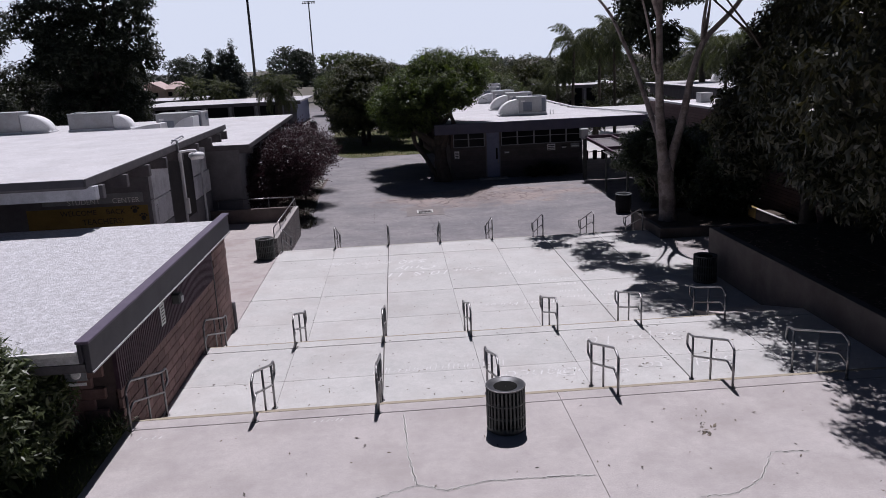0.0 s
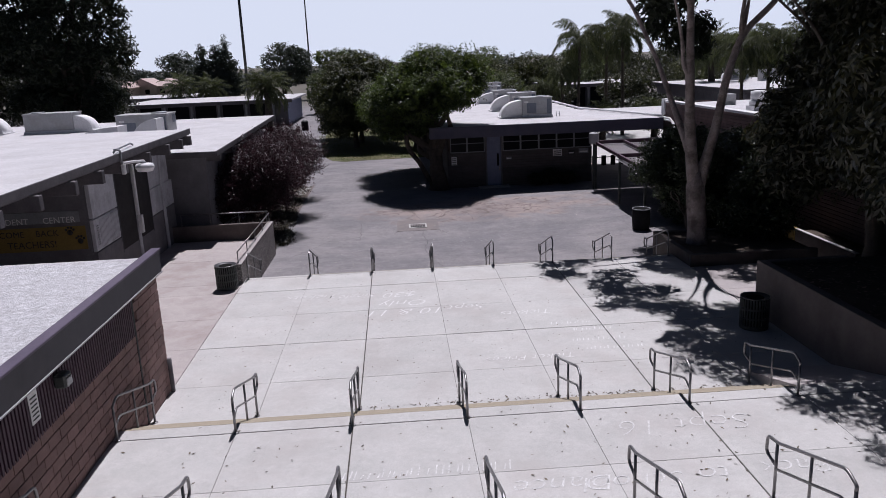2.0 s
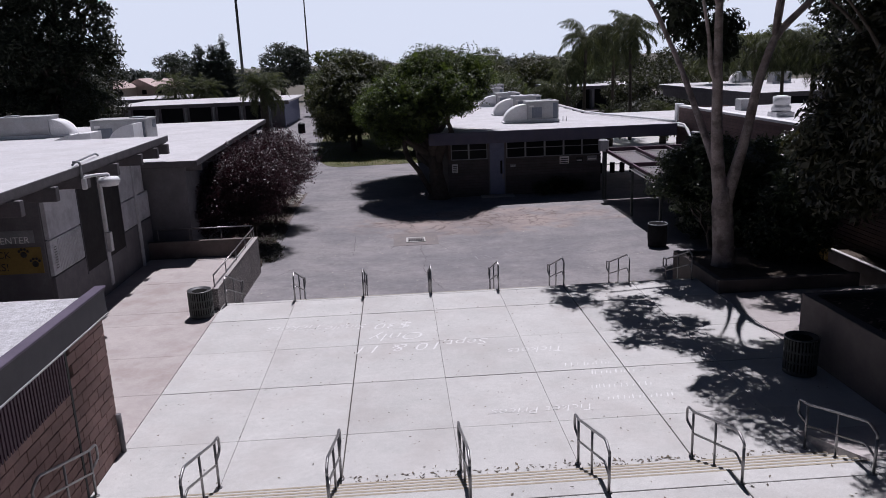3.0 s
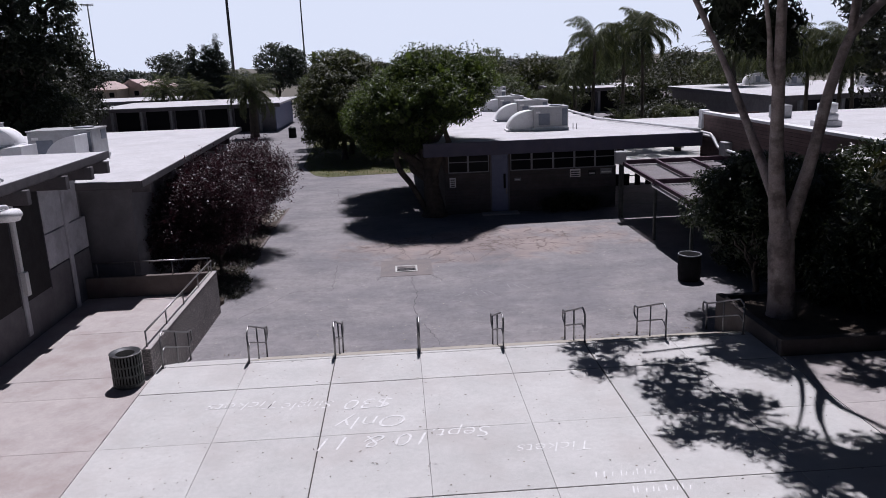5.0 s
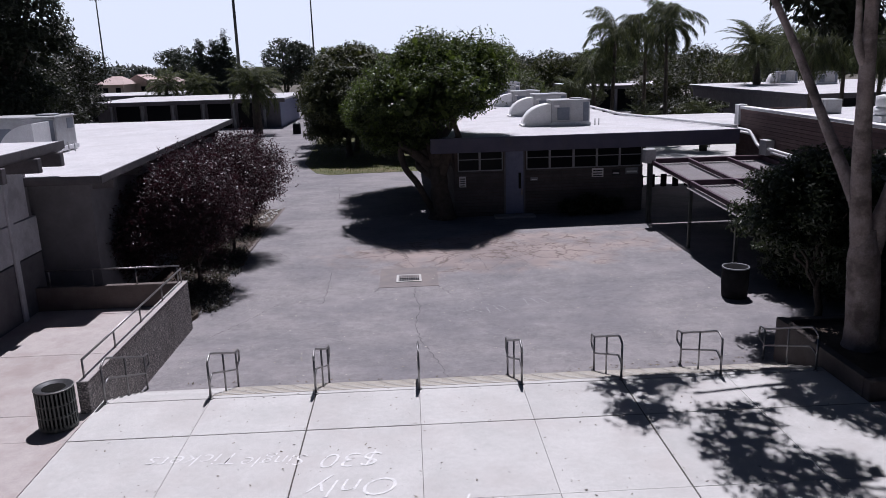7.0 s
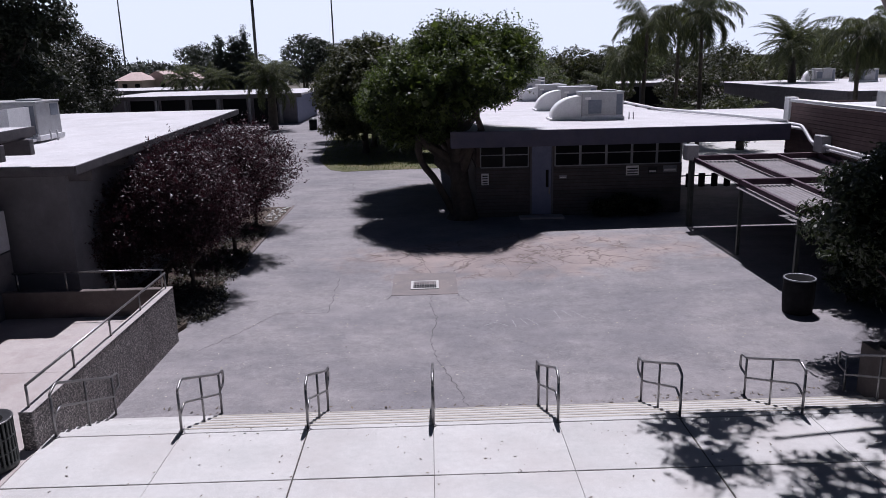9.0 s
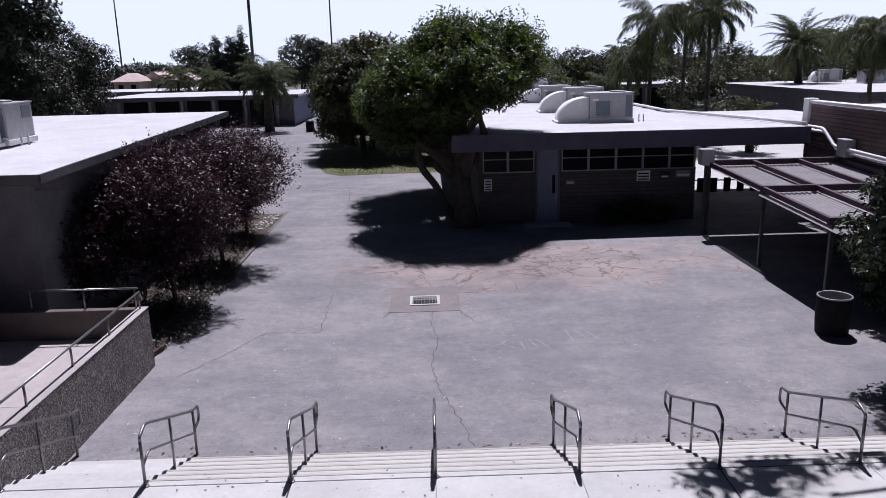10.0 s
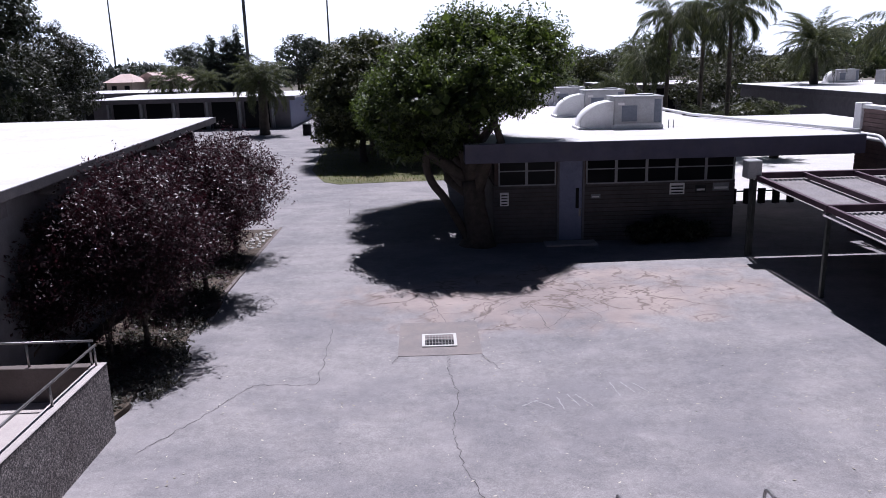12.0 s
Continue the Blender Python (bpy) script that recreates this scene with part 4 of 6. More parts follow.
chalk_bars(-1.3, 1.6, 16.4, MID, 0.3, 1, "oldchalk")
chalk_bars(4.4, 5.4, 24.05, LOW, 0.2, 2)
chalk_bars(4.2, 5.6, 23.3, LOW, 0.2, 3)
chalk_bars(4.4, 5.8, 22.7, LOW, 0.22, 4)
chalk_bars(3.9, 5.0, 24.6, LOW, 0.2, 5)
chalk_bars(-5.1, -4.7, 12.8, UP, 0.14, 6, "oldchalk")
chalk_bars(-2.2, -1.7, 13.0, UP, 0.1, 7, "oldchalk")
M["scuff"] = surf("faint_chalk_scuff", (0.24, 0.232, 0.24), (0.32, 0.312, 0.32), 9, 60, 0.95, 0.2)
SCUFFS = [((3.23, 38.6), (3.29, 38.01)), ((3.46, 38.71), (3.62, 38.13)), ((3.62, 38.7), (3.88, 38.11)), ((2.75, 38.51), (3.1, 38.1)), ((4.47, 39.18), (4.53, 38.49)), ((4.69, 39.16), (4.87, 38.59)), ((4.94, 39.08), (5.2, 38.44)), ((2.46, 38.27), (2.8, 38.5))]
for i, c in enumerate(SCUFFS):
    solo("chalk_scuff", ribbon(c, 0.04, ground_height, 60 + i, 0.012), M["scuff"], "faint pale chalk scuff on the asphalt", "chalk mark", kind="structure")


# ---- low block building beside the terraces ----
low = thing("low_building", "low brown block building with a white flat roof and violet-grey fascia", "building", (-5.42, 13.3, 0))
part("core", box(-8.6, -0.06, 0.0, 8.55, -2.4, 1.62), M["mortar"], low, "dark mortar core of the walls")
part("roof_deck", box(-9.0, 0.05, -1.45, 8.2, 1.78, 1.98, 0.01), M["gravelroof"], low, "white gravelled roof coating")
part("edge_trim", box(-9.0, 0.03, -1.51, -1.46, 1.93, 1.99), M["white"], low, "white roof edge")
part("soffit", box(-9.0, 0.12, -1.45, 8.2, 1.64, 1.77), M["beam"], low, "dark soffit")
part("fascia", box(0.13, 0.22, -1.45, 8.3, 1.63, 2.10, 0.008), M["lowfascia"], low, "violet-grey fascia board")
part("fascia", box(0.06, 0.12, -1.49, 8.2, 1.80, 2.10, 0.008), M["lowfascia"], low, "dark inner parapet")
part("coping", box(0.05, 0.25, -1.51, 8.34, 2.105, 2.15, 0.008), M["coping"], low, "violet metal coping")
part("drip_strip", box(0.221, 0.24, -1.45, 8.3, 1.625, 1.65), M["acmetal"], low, "pale metal drip edge")
part("panel_back", box(-0.07, -0.02, 0.0, 6.85, 0.71, 1.63), M["slat"], low, "dark plum backing panel")
first = part("slat", box(-0.02, 0.012, 0.0, 0.055, 0.71, 1.46, 0.004), M["slat"], low, "dark plum slat")
for i in range(1, 72):
    twin(first, low, (0, i * 0.0955, 0))
part("drip_strip", box(-0.02, 0.03, 0.0, 6.85, 1.462, 1.49), M["acmetal"], low, "pale metal strip over the slats")
part("expansion_strip", box(-0.05, 0.008, 6.86, 6.93, -1.25, 1.6), M["ink"], low, "dark vertical joint strip")
part("corner_post", tube([(0.06, 8.48, -1.25), (0.06, 8.48, -0.45)], 0.05, 10), M["beam"], low, "short dark bollard at the corner")
lampb = part("wall_light", box(0.01, 0.2, 3.25, 3.5, 1.18, 1.40, 0.03), M["darksteel"], low, "dark wall light")
part("lens", box(0.201, 0.215, 3.28, 3.47, 1.2, 1.33, 0.01), M["acmetal"], lampb, "pale lens")
sg = part("notice", box(0.013, 0.022, 2.45, 2.72, 0.98, 1.46), M["white"], low, "white notice panel")
for k in range(6):
    part("bar", box(0.0225, 0.024, 2.49, 2.68, 1.03 + k * 0.065, 1.055 + k * 0.065), M["ink"], sg)
rs = part("restroom_sign", box(-0.45, -0.12, -0.92, -0.90, 1.30, 1.58), M["acdark"], low, "dark blue-grey sign plate with a pale symbol")
part("symbol", moved(lathe([(0.06, 0), (0.09, 0.004), (0.06, 0.008)], 16), pose(-0.28, -0.924, 1.42, 90)), M["white"], rs)
part("bar", box(-0.42, -0.13, -0.93, -0.922, 1.22, 1.27), M["white"], low, "pale bar under the sign")
# blocks of the wall
bw, bh = 0.405, 0.2
blk = None
for row in range(15):
    z0 = -1.25 + row * bh
    for c in range(-1, 23):
        y0 = c * bw + (bw / 2 if row % 2 else 0)
        y1 = min(y0 + bw - 0.012, 8.55)
        y0 = max(y0, 0.0)
        if y1 - y0 < 0.08:
            continue
        g = UP if y1 < 0.4 else (MID if y1 < 5.2 else LOW)
        if z0 + bh < g + 0.02:
            continue
        if z0 > 0.6 and y0 < 6.84:
            continue
        part("block", box(-0.1, random.uniform(-0.004, 0.004), y0, y1, z0 + 0.006, min(z0 + bh - 0.006, 1.62), 0.006), M["block"], low)
for row in range(9):
    for c in range(8):
        x0 = -0.42 - c * bw - (bw / 2 if row % 2 else 0)
        if x0 + bw > -0.1:
            continue
        part("block", box(x0, x0 + bw - 0.012, -0.09, 0.0, row * bh + 0.006, row * bh + bh - 0.006, 0.006), M["block"], low)
# the same wall's far end
for row in range(14):
    z0 = -1.25 + row * bh
    part("end_course", box(-8.5, -0.02, 8.5, 8.6, z0 + 0.006, z0 + bh - 0.006, 0.006), M["block"], low)

# ---- student center ----
SX = -9.6
sc = thing("student_center", "single-storey grey stucco hall with a white overhanging roof on dark beams", "building", (SX, 29.3, LOW))
top = 4.34
part("core", box(-13.0, -0.1, 0.0, 8.6, -0.4, top), M["greypaint"], sc, "grey painted wall")
part("wall_panel", box(-0.1, 0.03, 0.0, 2.14, 2.67, top, 0.012), M["stucco"], sc, "pale stucco panel")
lowp = part("wall_panel", box(-0.1, 0.02, 0.0, 2.14, 1.62, 2.63, 0.012), M["stucco"], sc, "pale ribbed panel")
rib = part("rib", box(0.021, 0.035, 0.45, 0.50, 1.66, 2.58), M["stucco"], lowp)
for i in range(1, 17):
    twin(rib, lowp, (0, i * 0.1, 0))
note = part("notice", box(0.021, 0.03, 0.12, 0.36, 1.75, 2.5), M["stucco"], lowp, "pale notice with dark lines")
for k in range(9):
    part("bar", box(0.0305, 0.032, 0.15, 0.33, 1.80 + k * 0.075, 1.825 + k * 0.075), M["ink"], note)
part("plinth", box(-0.1, 0.015, 0.0, 8.6, -0.2, 1.58, 0.01), M["greypaint"], sc, "dark grey painted base")
for y0, y1 in ((2.18, 3.82), (4.12, 5.66)):
    w1 = part("window", box(-0.12, -0.06, y0, y1, 1.1, top), M["glass"], sc, "tall dark window")
    # solid slab; the recess and its shade are only its colour
    part("window_void", box(-0.05, 0.019, y0 + 0.05, y1 - 0.05, 1.12, top - 0.02), M["darkint"], w1, "near-black slab standing in for the unlit window recess")
    for yy in (y0, y1 - 0.05):
        part("frame", box(-0.08, 0.024, yy, yy + 0.05, 1.05, top), M["lowfascia"], w1, "dark window frame")
part("pilaster", box(-0.1, 0.06, 3.86, 4.08, 0.2, 2.0, 0.015), M["stucco"], sc, "pale pilaster between the windows")
part("conduit", box(0.0, 0.12, 3.88, 4.02, 2.0, 3.9, 0.02), M["ducting"], sc, "white conduit trunking")
part("electric_box", box(0.06, 0.2, 3.86, 4.06, 1.35, 2.0, 0.01), M["ducting"], sc, "white electric box")
part("wall_panel", box(-0.1, 0.03, 5.70, 8.2, 2.67, top, 0.012), M["stucco"], sc, "pale stucco panel")
part("wall_panel", box(-0.1, 0.025, 5.70, 8.6, 1.62, 2.63, 0.012), M["stucco"], sc, "pale stucco panel")
part("downpipe", box(0.03, 0.10, 7.0, 7.2, -0.1, top - 0.1, 0.01), M["stucco"], sc, "stucco-coloured downpipe")
part("roof", sloped(box(-13.4, 0.95, -8.2, 8.8, 4.45, 4.62, 0.01), 0.005), M["whiteroof"], sc, "white coated flat roof")
part("roof_edge", sloped(box(0.951, 1.0, -8.22, 8.82, 4.42, 4.64, 0.006), 0.005), M["beam"], sc, "dark roof edge")
part("roof_edge", sloped(box(-13.4, 0.95, -8.25, -8.205, 4.44, 4.64, 0.006), 0.005), M["lowfascia"], sc, "dark front roof edge")
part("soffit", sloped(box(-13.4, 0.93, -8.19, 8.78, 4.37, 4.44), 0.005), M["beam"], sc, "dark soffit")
for y in (-7.4, -5.5, -3.4, -1.5, 0.55, 2.9, 5.2, 7.0, 8.3):
    part("beam", sloped(box(-6.0, 1.12, y - 0.1, y + 0.1, 3.99, 4.365, 0.015), 0.005), M["beam"], sc, "dark roof beam end")
part("front_header", box(-13.0, 1.1, -7.95, -7.72, 4.0, 4.36, 0.01), M["stucco"], sc, "weathered pale front header")
for x in (-3.2, -7.0):
    part("porch_post", box(x, x + 0.25, -7.6, -7.35, -0.1, 4.36, 0.01), M["greypaint"], sc, "grey porch post")
light = part("wall_lamp", moved(lathe([(0.05, -0.15), (0.24, -0.15), (0.27, -0.07), (0.30, -0.05), (0.30, 0.02), (0.25, 0.09), (0.05, 0.12)], 20), pose(1.5, 1.0, 4.12)), M["ducting"], sc, "white round floodlight on an arm")
part("lamp_arm", tube(bent([(1.05, 0.35, 4.05), (1.05, 0.35, 4.32), (1.3, 0.6, 4.34), (1.5, 1.0, 4.30), (1.5, 1.0, 4.2)], 0.1), 0.045, 8), M["ducting"], light)
part("bracket", box(1.0, 1.12, 0.28, 0.42, 3.98, 4.30, 0.02), M["ducting"], light)
part("roof_conduit", tube(bent([(0.85, 0.25, 4.68), (0.85, 0.45, 4.74), (0.6, 2.6, 4.74), (0.6, 2.8, 4.66)], 0.1), 0.03, 8), M["acdark"], sc, "grey conduit lying on the roof edge")
part("roof_conduit", tube(bent([(1.04, 0.3, 4.3), (1.04, 0.3, 4.76), (0.85, 0.3, 4.76)], 0.08), 0.035, 8), M["acdark"], sc, "grey conduit over the roof edge")
# front wall with lettering and banner
part("front_panel", box(-6.0, -0.12, -0.06, -0.01, 1.55, top), M["greypaint"], sc, "grey front wall panel")
part("sign_board", box(-4.0, -0.35, -0.075, -0.061, 2.62, 2.98), M["acdark"], sc, "grey sign board")
for word, wx in (("STUDENT", -2.5), ("CENTER", -0.98)):
    part("lettering", moved(letters(word, 0.27), pose(wx, -0.078, 2.70, 90)), M["white"], sc, "white sign letters")
bn = part("banner", box(-4.6, -0.22, -0.085, -0.065, 1.75, 2.5), M["yellow"], sc, "yellow painted banner")
part("lettering", moved(letters("WELCOME", 0.27), pose(-2.75, -0.09, 2.3, 90)), M["ink"], bn)
part("lettering", moved(letters("BACK", 0.27), pose(-1.4, -0.09, 2.3, 90)), M["ink"], bn)
part("lettering", moved(letters("TEACHERS!", 0.3), pose(-1.9, -0.09, 1.95, 90)), M["ink"], bn)
for i, (px, pz) in enumerate(((-0.7, 2.3), (-0.42, 2.02))):
    for ax, az, r in ((0, 0, 0.09), (-0.11, 0.10, 0.04), (-0.04, 0.15, 0.04), (0.05, 0.15, 0.04), (0.12, 0.09, 0.04)):
        part("paw_mark", moved(lathe([(0.01, 0), (r, 0.002), (0.01, 0.004)], 12), pose(px + ax, -0.086, pz + az, 90)), M["ink"], bn)


# ---- second building behind it ----
s2 = thing("classroom_building", "low pale stucco classroom building with a white roof", "building", (-8.2, 38.4, -1.9))
part("wall", box(-19.0, 0.0, 0.0, 14.9, -0.4, 4.1), M["stuccodark"], s2, "grey stucco wall in a shade-dark colour")
part("roof", sloped(box(-22.0, 0.68, -0.85, 15.5, 4.24, 4.40, 0.01), 0.022), M["whiteroof"], s2, "white coated flat roof")
part("roof_edge", sloped(box(0.681, 0.73, -0.87, 15.53, 4.2, 4.41, 0.006), 0.022), M["beam"], s2, "dark roof edge")
part("roof_edge", sloped(box(-22.0, 0.68, -0.90, -0.855, 4.2, 4.41, 0.006), 0.022), M["beam"], s2, "dark roof edge")
part("soffit", sloped(box(-11.5, 0.66, -0.83, 15.46, 4.16, 4.23), 0.022), M["beam"], s2, "dark soffit")
for i in range(6):
    part("beam", sloped(box(-0.5, 0.62, 0.2 + i * 2.5, 0.42 + i * 2.5, 3.86, 4.155, 0.01), 0.022), M["beam"], s2, "dark roof beam end")
for i in range(1, 4):
    w = part("window", box(-0.02, 0.025, 1.4 + i * 2.4, 3.2 + i * 2.4, 2.6, 3.7), M["glass"], s2, "dark window")
    part("window_frame", box(0.0, 0.04, 1.35 + i * 2.4, 1.42 + i * 2.4, 2.55, 3.72), M["beam"], w)


# ---- rooftop air conditioners ----
def duct_hood(t, x0, y0, d, length, h):
    """A quarter-round duct that drops into the roof."""
    bm = bmesh.new()
    n = 12
    prof = [(x0 - length * math.sin(math.pi / 2 * k / n), 0.1 + (h - 0.25) * math.cos(math.pi / 2 * k / n)) for k in range(n + 1)]
    a = [bm.verts.new((px, y0, pz)) for px, pz in prof] + [bm.verts.new((x0, y0, 0.02))]
    b = [bm.verts.new((px, y0 + d, pz)) for px, pz in prof] + [bm.verts.new((x0, y0 + d, 0.02))]
    bm.faces.new(a)
    bm.faces.new(b[::-1])
    m = len(a)
    for i in range(m):
        f = bm.faces.new((a[i], b[i], b[(i + 1) % m], a[(i + 1) % m]))
        f.smooth = i < n
    bmesh.ops.recalc_face_normals(bm, faces=bm.faces)
    part("duct_hood", bm, M["ducting"], t, "white quarter-round duct hood")
    part("duct_flange", box(x0 - length - 0.1, x0 + 0.05, y0 - 0.1, y0 + d + 0.1, 0, 0.1, 0.01), M["ducting"], t)


def aircon(label, x, y, z, w=1.95, d=1.4, h=1.05, hood=1.35, turn=0.0, louvred=True):
    t = thing("air_conditioner", label, "air conditioner", (x, y, z), "rooftop units")
    t.rotation_euler = (0, 0, radians(turn))
    part("kerb_base", box(-0.05, w + 0.05, -0.05, d + 0.05, 0, 0.16, 0.01), M["ducting"], t, "white roof kerb")
    c = part("cabinet", box(0, w, 0, d, 0.16, h, 0.02), M["acmetal"], t)
    part("panel", box(0.30, 0.92, -0.015, -0.001, 0.3, h - 0.32, 0.004), M["acpanel"], c, "blue-grey access panel")
    part("side_grille", box(w - 0.34, w - 0.06, -0.014, -0.001, 0.24, h - 0.08, 0.004), M["acpanel"], c, "dark side grille")
    part("bottom_rail", box(0.02, w - 0.02, -0.03, -0.001, 0.165, 0.215, 0.004), M["ducting"], c, "white bottom rail")
    part("panel", box(0.98, w - 0.40, -0.012, -0.001, 0.24, h - 0.08, 0.004), M["acmetal"], c, "pale access panel")
    part("label_plate", box(0.15, 0.4, -0.012, -0.001, h - 0.3, h - 0.2), M["white"], c, "white label plate")
    if louvred:
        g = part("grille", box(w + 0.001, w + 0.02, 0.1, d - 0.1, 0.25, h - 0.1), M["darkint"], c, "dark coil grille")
        for k in range(9):
            part("fin", box(w + 0.021, w + 0.03, 0.12, d - 0.12, 0.28 + k * 0.075, 0.30 + k * 0.075), M["acdark"], g)
    else:
        part("panel", box(w + 0.001, w + 0.012, d - 0.62, d - 0.12, h - 0.42, h - 0.06, 0.003), M["acpanel"], c, "small grey access panel")
    part("top_cap", box(-0.03, w + 0.03, -0.03, d + 0.03, h, h + 0.05, 0.01), M["acmetal"], c)
    fan = part("fan_guard", moved(lathe([(0.36, 0), (0.38, 0.04), (0.3, 0.06), (0.05, 0.07)], 20), pose(w - 0.55, d / 2, h + 0.05)), M["acdark"], c, "grey fan guard")
    if hood:
        duct_hood(t, 0.0, 0.15, d - 0.3, hood, h)
    for k in range(2):
        part("pipe_stub", tube([(w + 0.3 + k * 0.2, 0.1, 0), (w + 0.3 + k * 0.2, 0.1, 0.32)], 0.025, 6), M["acmetal"], t)
    return t


# ---- building with the office windows across the yard ----
FY = 51.4
b4 = thing("office_building", "low dark block office building with white roof and violet-grey fascia", "building", (0, FY, -1.9))
part("wall", box(3.1, 11.95, 0.0, 45.0, -0.4, 3.3), M["mortar"], b4, "dark mortar wall core")
part("roof", box(2.05, 13.4, -1.15, 46.0, 3.6, 3.79, 0.01), M["whiteroof"], b4, "white coated flat roof")
# beyond x 16 the roof is unseen, added to shade the ground below
part("roof", prism([(13.41, -1.15), (15.95, -1.15), (15.98, 0.5), (19.5, 0.5), (19.5, 8.4), (13.41, 8.5)], 3.6, 3.785), M["whiteroof"], b4, "white roof over the passage, its hidden end added for shade")
part("fascia", box(1.98, 16.0, -1.22, -1.155, 3.14, 3.81, 0.01), M["fascia"], b4, "violet-grey fascia")
part("fascia", box(1.98, 2.045, -1.15, 46.0, 3.14, 3.81, 0.01), M["fascia"], b4, "violet-grey fascia")
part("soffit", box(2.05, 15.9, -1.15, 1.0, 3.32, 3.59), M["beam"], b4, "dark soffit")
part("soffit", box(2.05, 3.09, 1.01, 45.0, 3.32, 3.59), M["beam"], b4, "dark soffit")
ridge = part("roof_pipe", tube([(13.3, 45.0, 3.9), (13.3, 8.6, 3.9), (15.4, 1.5, 3.9), (16.2, -0.4, 3.85)], 0.07, 8), M["ducting"], b4, "white conduit along the roof edge")
for i in range(14):
    part("pipe_block", box(13.15, 13.45, 9.5 + i * 2.6, 9.7 + i * 2.6, 3.79, 3.86), M["beam"], b4)
for row in range(16):
    z0 = -0.3 + row * 0.155
    part("course", box(3.08, 5.40, -0.03, 0.0, z0 + 0.008, z0 + 0.147, 0.008), M["slump"], b4, "dark slump-block course")
    part("course", box(6.40, 11.97, -0.03, 0.0, z0 + 0.008, z0 + 0.147, 0.008), M["slump"], b4, "dark slump-block course")
    part("course", box(3.06, 3.1, 0.0, 45.0, z0 + 0.008, z0 + 0.147), M["slump"], b4, "dark slump-block course")
for x0, x1 in ((3.3, 4.22), (4.32, 5.3), (6.5, 7.5), (7.6, 8.62), (8.72, 9.72), (9.82, 10.8), (10.9, 11.85)):
    w = part("window", box(x0, x1, -0.05, -0.02, 2.18, 3.3), M["glass"], b4, "dark clerestory window")
    for a, b, c, d in ((x0 - 0.05, x0, 2.14, 3.3), (x1, x1 + 0.05, 2.14, 3.3), (x0, x1, 2.13, 2.18), (x0, x1, 2.66, 2.70)):
        part("frame", box(a, b, -0.08, -0.021, c, d), M["acdark"], w, "grey window frame")
dr = part("door", box(5.48, 6.32, -0.06, 0.0, 0.06, 3.3, 0.008), M["bluepaint"], b4, "blue-grey steel door with panel above")
part("door_frame", box(5.40, 5.475, -0.09, 0.0, 0.0, 3.32), M["greypaint"], b4)
part("door_frame", box(6.325, 6.40, -0.09, 0.0, 0.0, 3.32), M["greypaint"], b4)
part("vision_panel", box(6.08, 6.2, -0.07, -0.061, 1.25, 2.0), M["glass"], dr, "narrow dark glass")
part("handle", box(6.2, 6.27, -0.11, -0.061, 0.95, 1.25, 0.01), M["steel"], dr, "steel handle")
part("door_step", box(4.9, 6.8, -0.75, -0.1, -0.3, 0.06, 0.02), M["concrete_old"], b4, "concrete door step")
for x0, x1, z0, z1, mt, n in ((3.3, 3.62, 1.4, 1.9, "white", 4), (6.65, 7.0, 1.6, 1.75, "acdark", 1), (9.55, 10.1, 1.66, 2.08, "white", 3), (10.5, 10.9, 1.72, 1.98, "ink", 1), (11.15, 11.75, 1.76, 2.05, "acdark", 1), (3.28, 3.5, 2.75, 2.95, "white", 1)):
    s = part("notice", box(x0, x1, -0.045, -0.031, z0, z1), M[mt], b4, "small notice plate")
    for k in range(n):
        h = (z1 - z0) / (n + 0.6)
        part("bar", box(x0 + 0.05, x1 - 0.05, -0.049, -0.0455, z0 + h * (k + 0.35), z0 + h * (k + 0.8)), M["ink"] if mt == "white" else M["white"], s)
aircon("pale rooftop air conditioner with a white duct hood", 8.25, 54.7, 1.89, h=1.25)
aircon("pale rooftop air conditioner with a white duct hood", 8.5, 61.6, 1.89, h=1.25)
aircon("pale rooftop air conditioner with a white duct hood", 8.6, 71.5, 1.89)
aircon("pale rooftop air conditioner with a white duct hood", 8.7, 82.0, 1.89)
aircon("pale rooftop air conditioner with a white duct hood", 10.2, 92.0, 1.89)
big_unit = aircon("pale rooftop air conditioner with two white duct hoods", -13.2, 42.6, 2.66, w=2.4, d=1.5, h=1.14, hood=0, louvred=False)
duct_hood(big_unit, 2.3, -1.4, 1.2, 1.15, 1.2)
duct_hood(big_unit, 1.0, -2.7, 1.2, 2.0, 1.0)
aircon("grey rooftop air conditioner with a short duct hood", -17.6, 49.9, 2.72, w=2.6, hood=0.95, turn=180)
aircon("grey rooftop air conditioner with a short duct hood", -23.2, 50.2, 2.72, w=2.4, h=1.3, hood=1.6, turn=180)

# ---- steel canopy over the passage ----
def corrugated(x0, x1, y0, y1, z, pitch=0.16, amp=0.03):
    bm = bmesh.new()
    n = int((x1 - x0) / pitch * 4)
    prev = None
    for i in range(n + 1):
        x = x0 + (x1 - x0) * i / n
        zz = z + amp * math.sin(2 * math.pi * (x - x0) / pitch)
        cur = [bm.verts.new((x, y, zz + dz_)) for y in (y0, y1) for dz_ in (0.0, 0.012)]
        if prev:
            bm.faces.new((prev[1], cur[1], cur[3], prev[3]))
            bm.faces.new((prev[0], prev[2], cur[2], cur[0]))
            bm.faces.new((prev[0], cur[0], cur[1], prev[1]))
            bm.faces.new((prev[2], prev[3], cur[3], cur[2]))
        prev = cur
    return bm


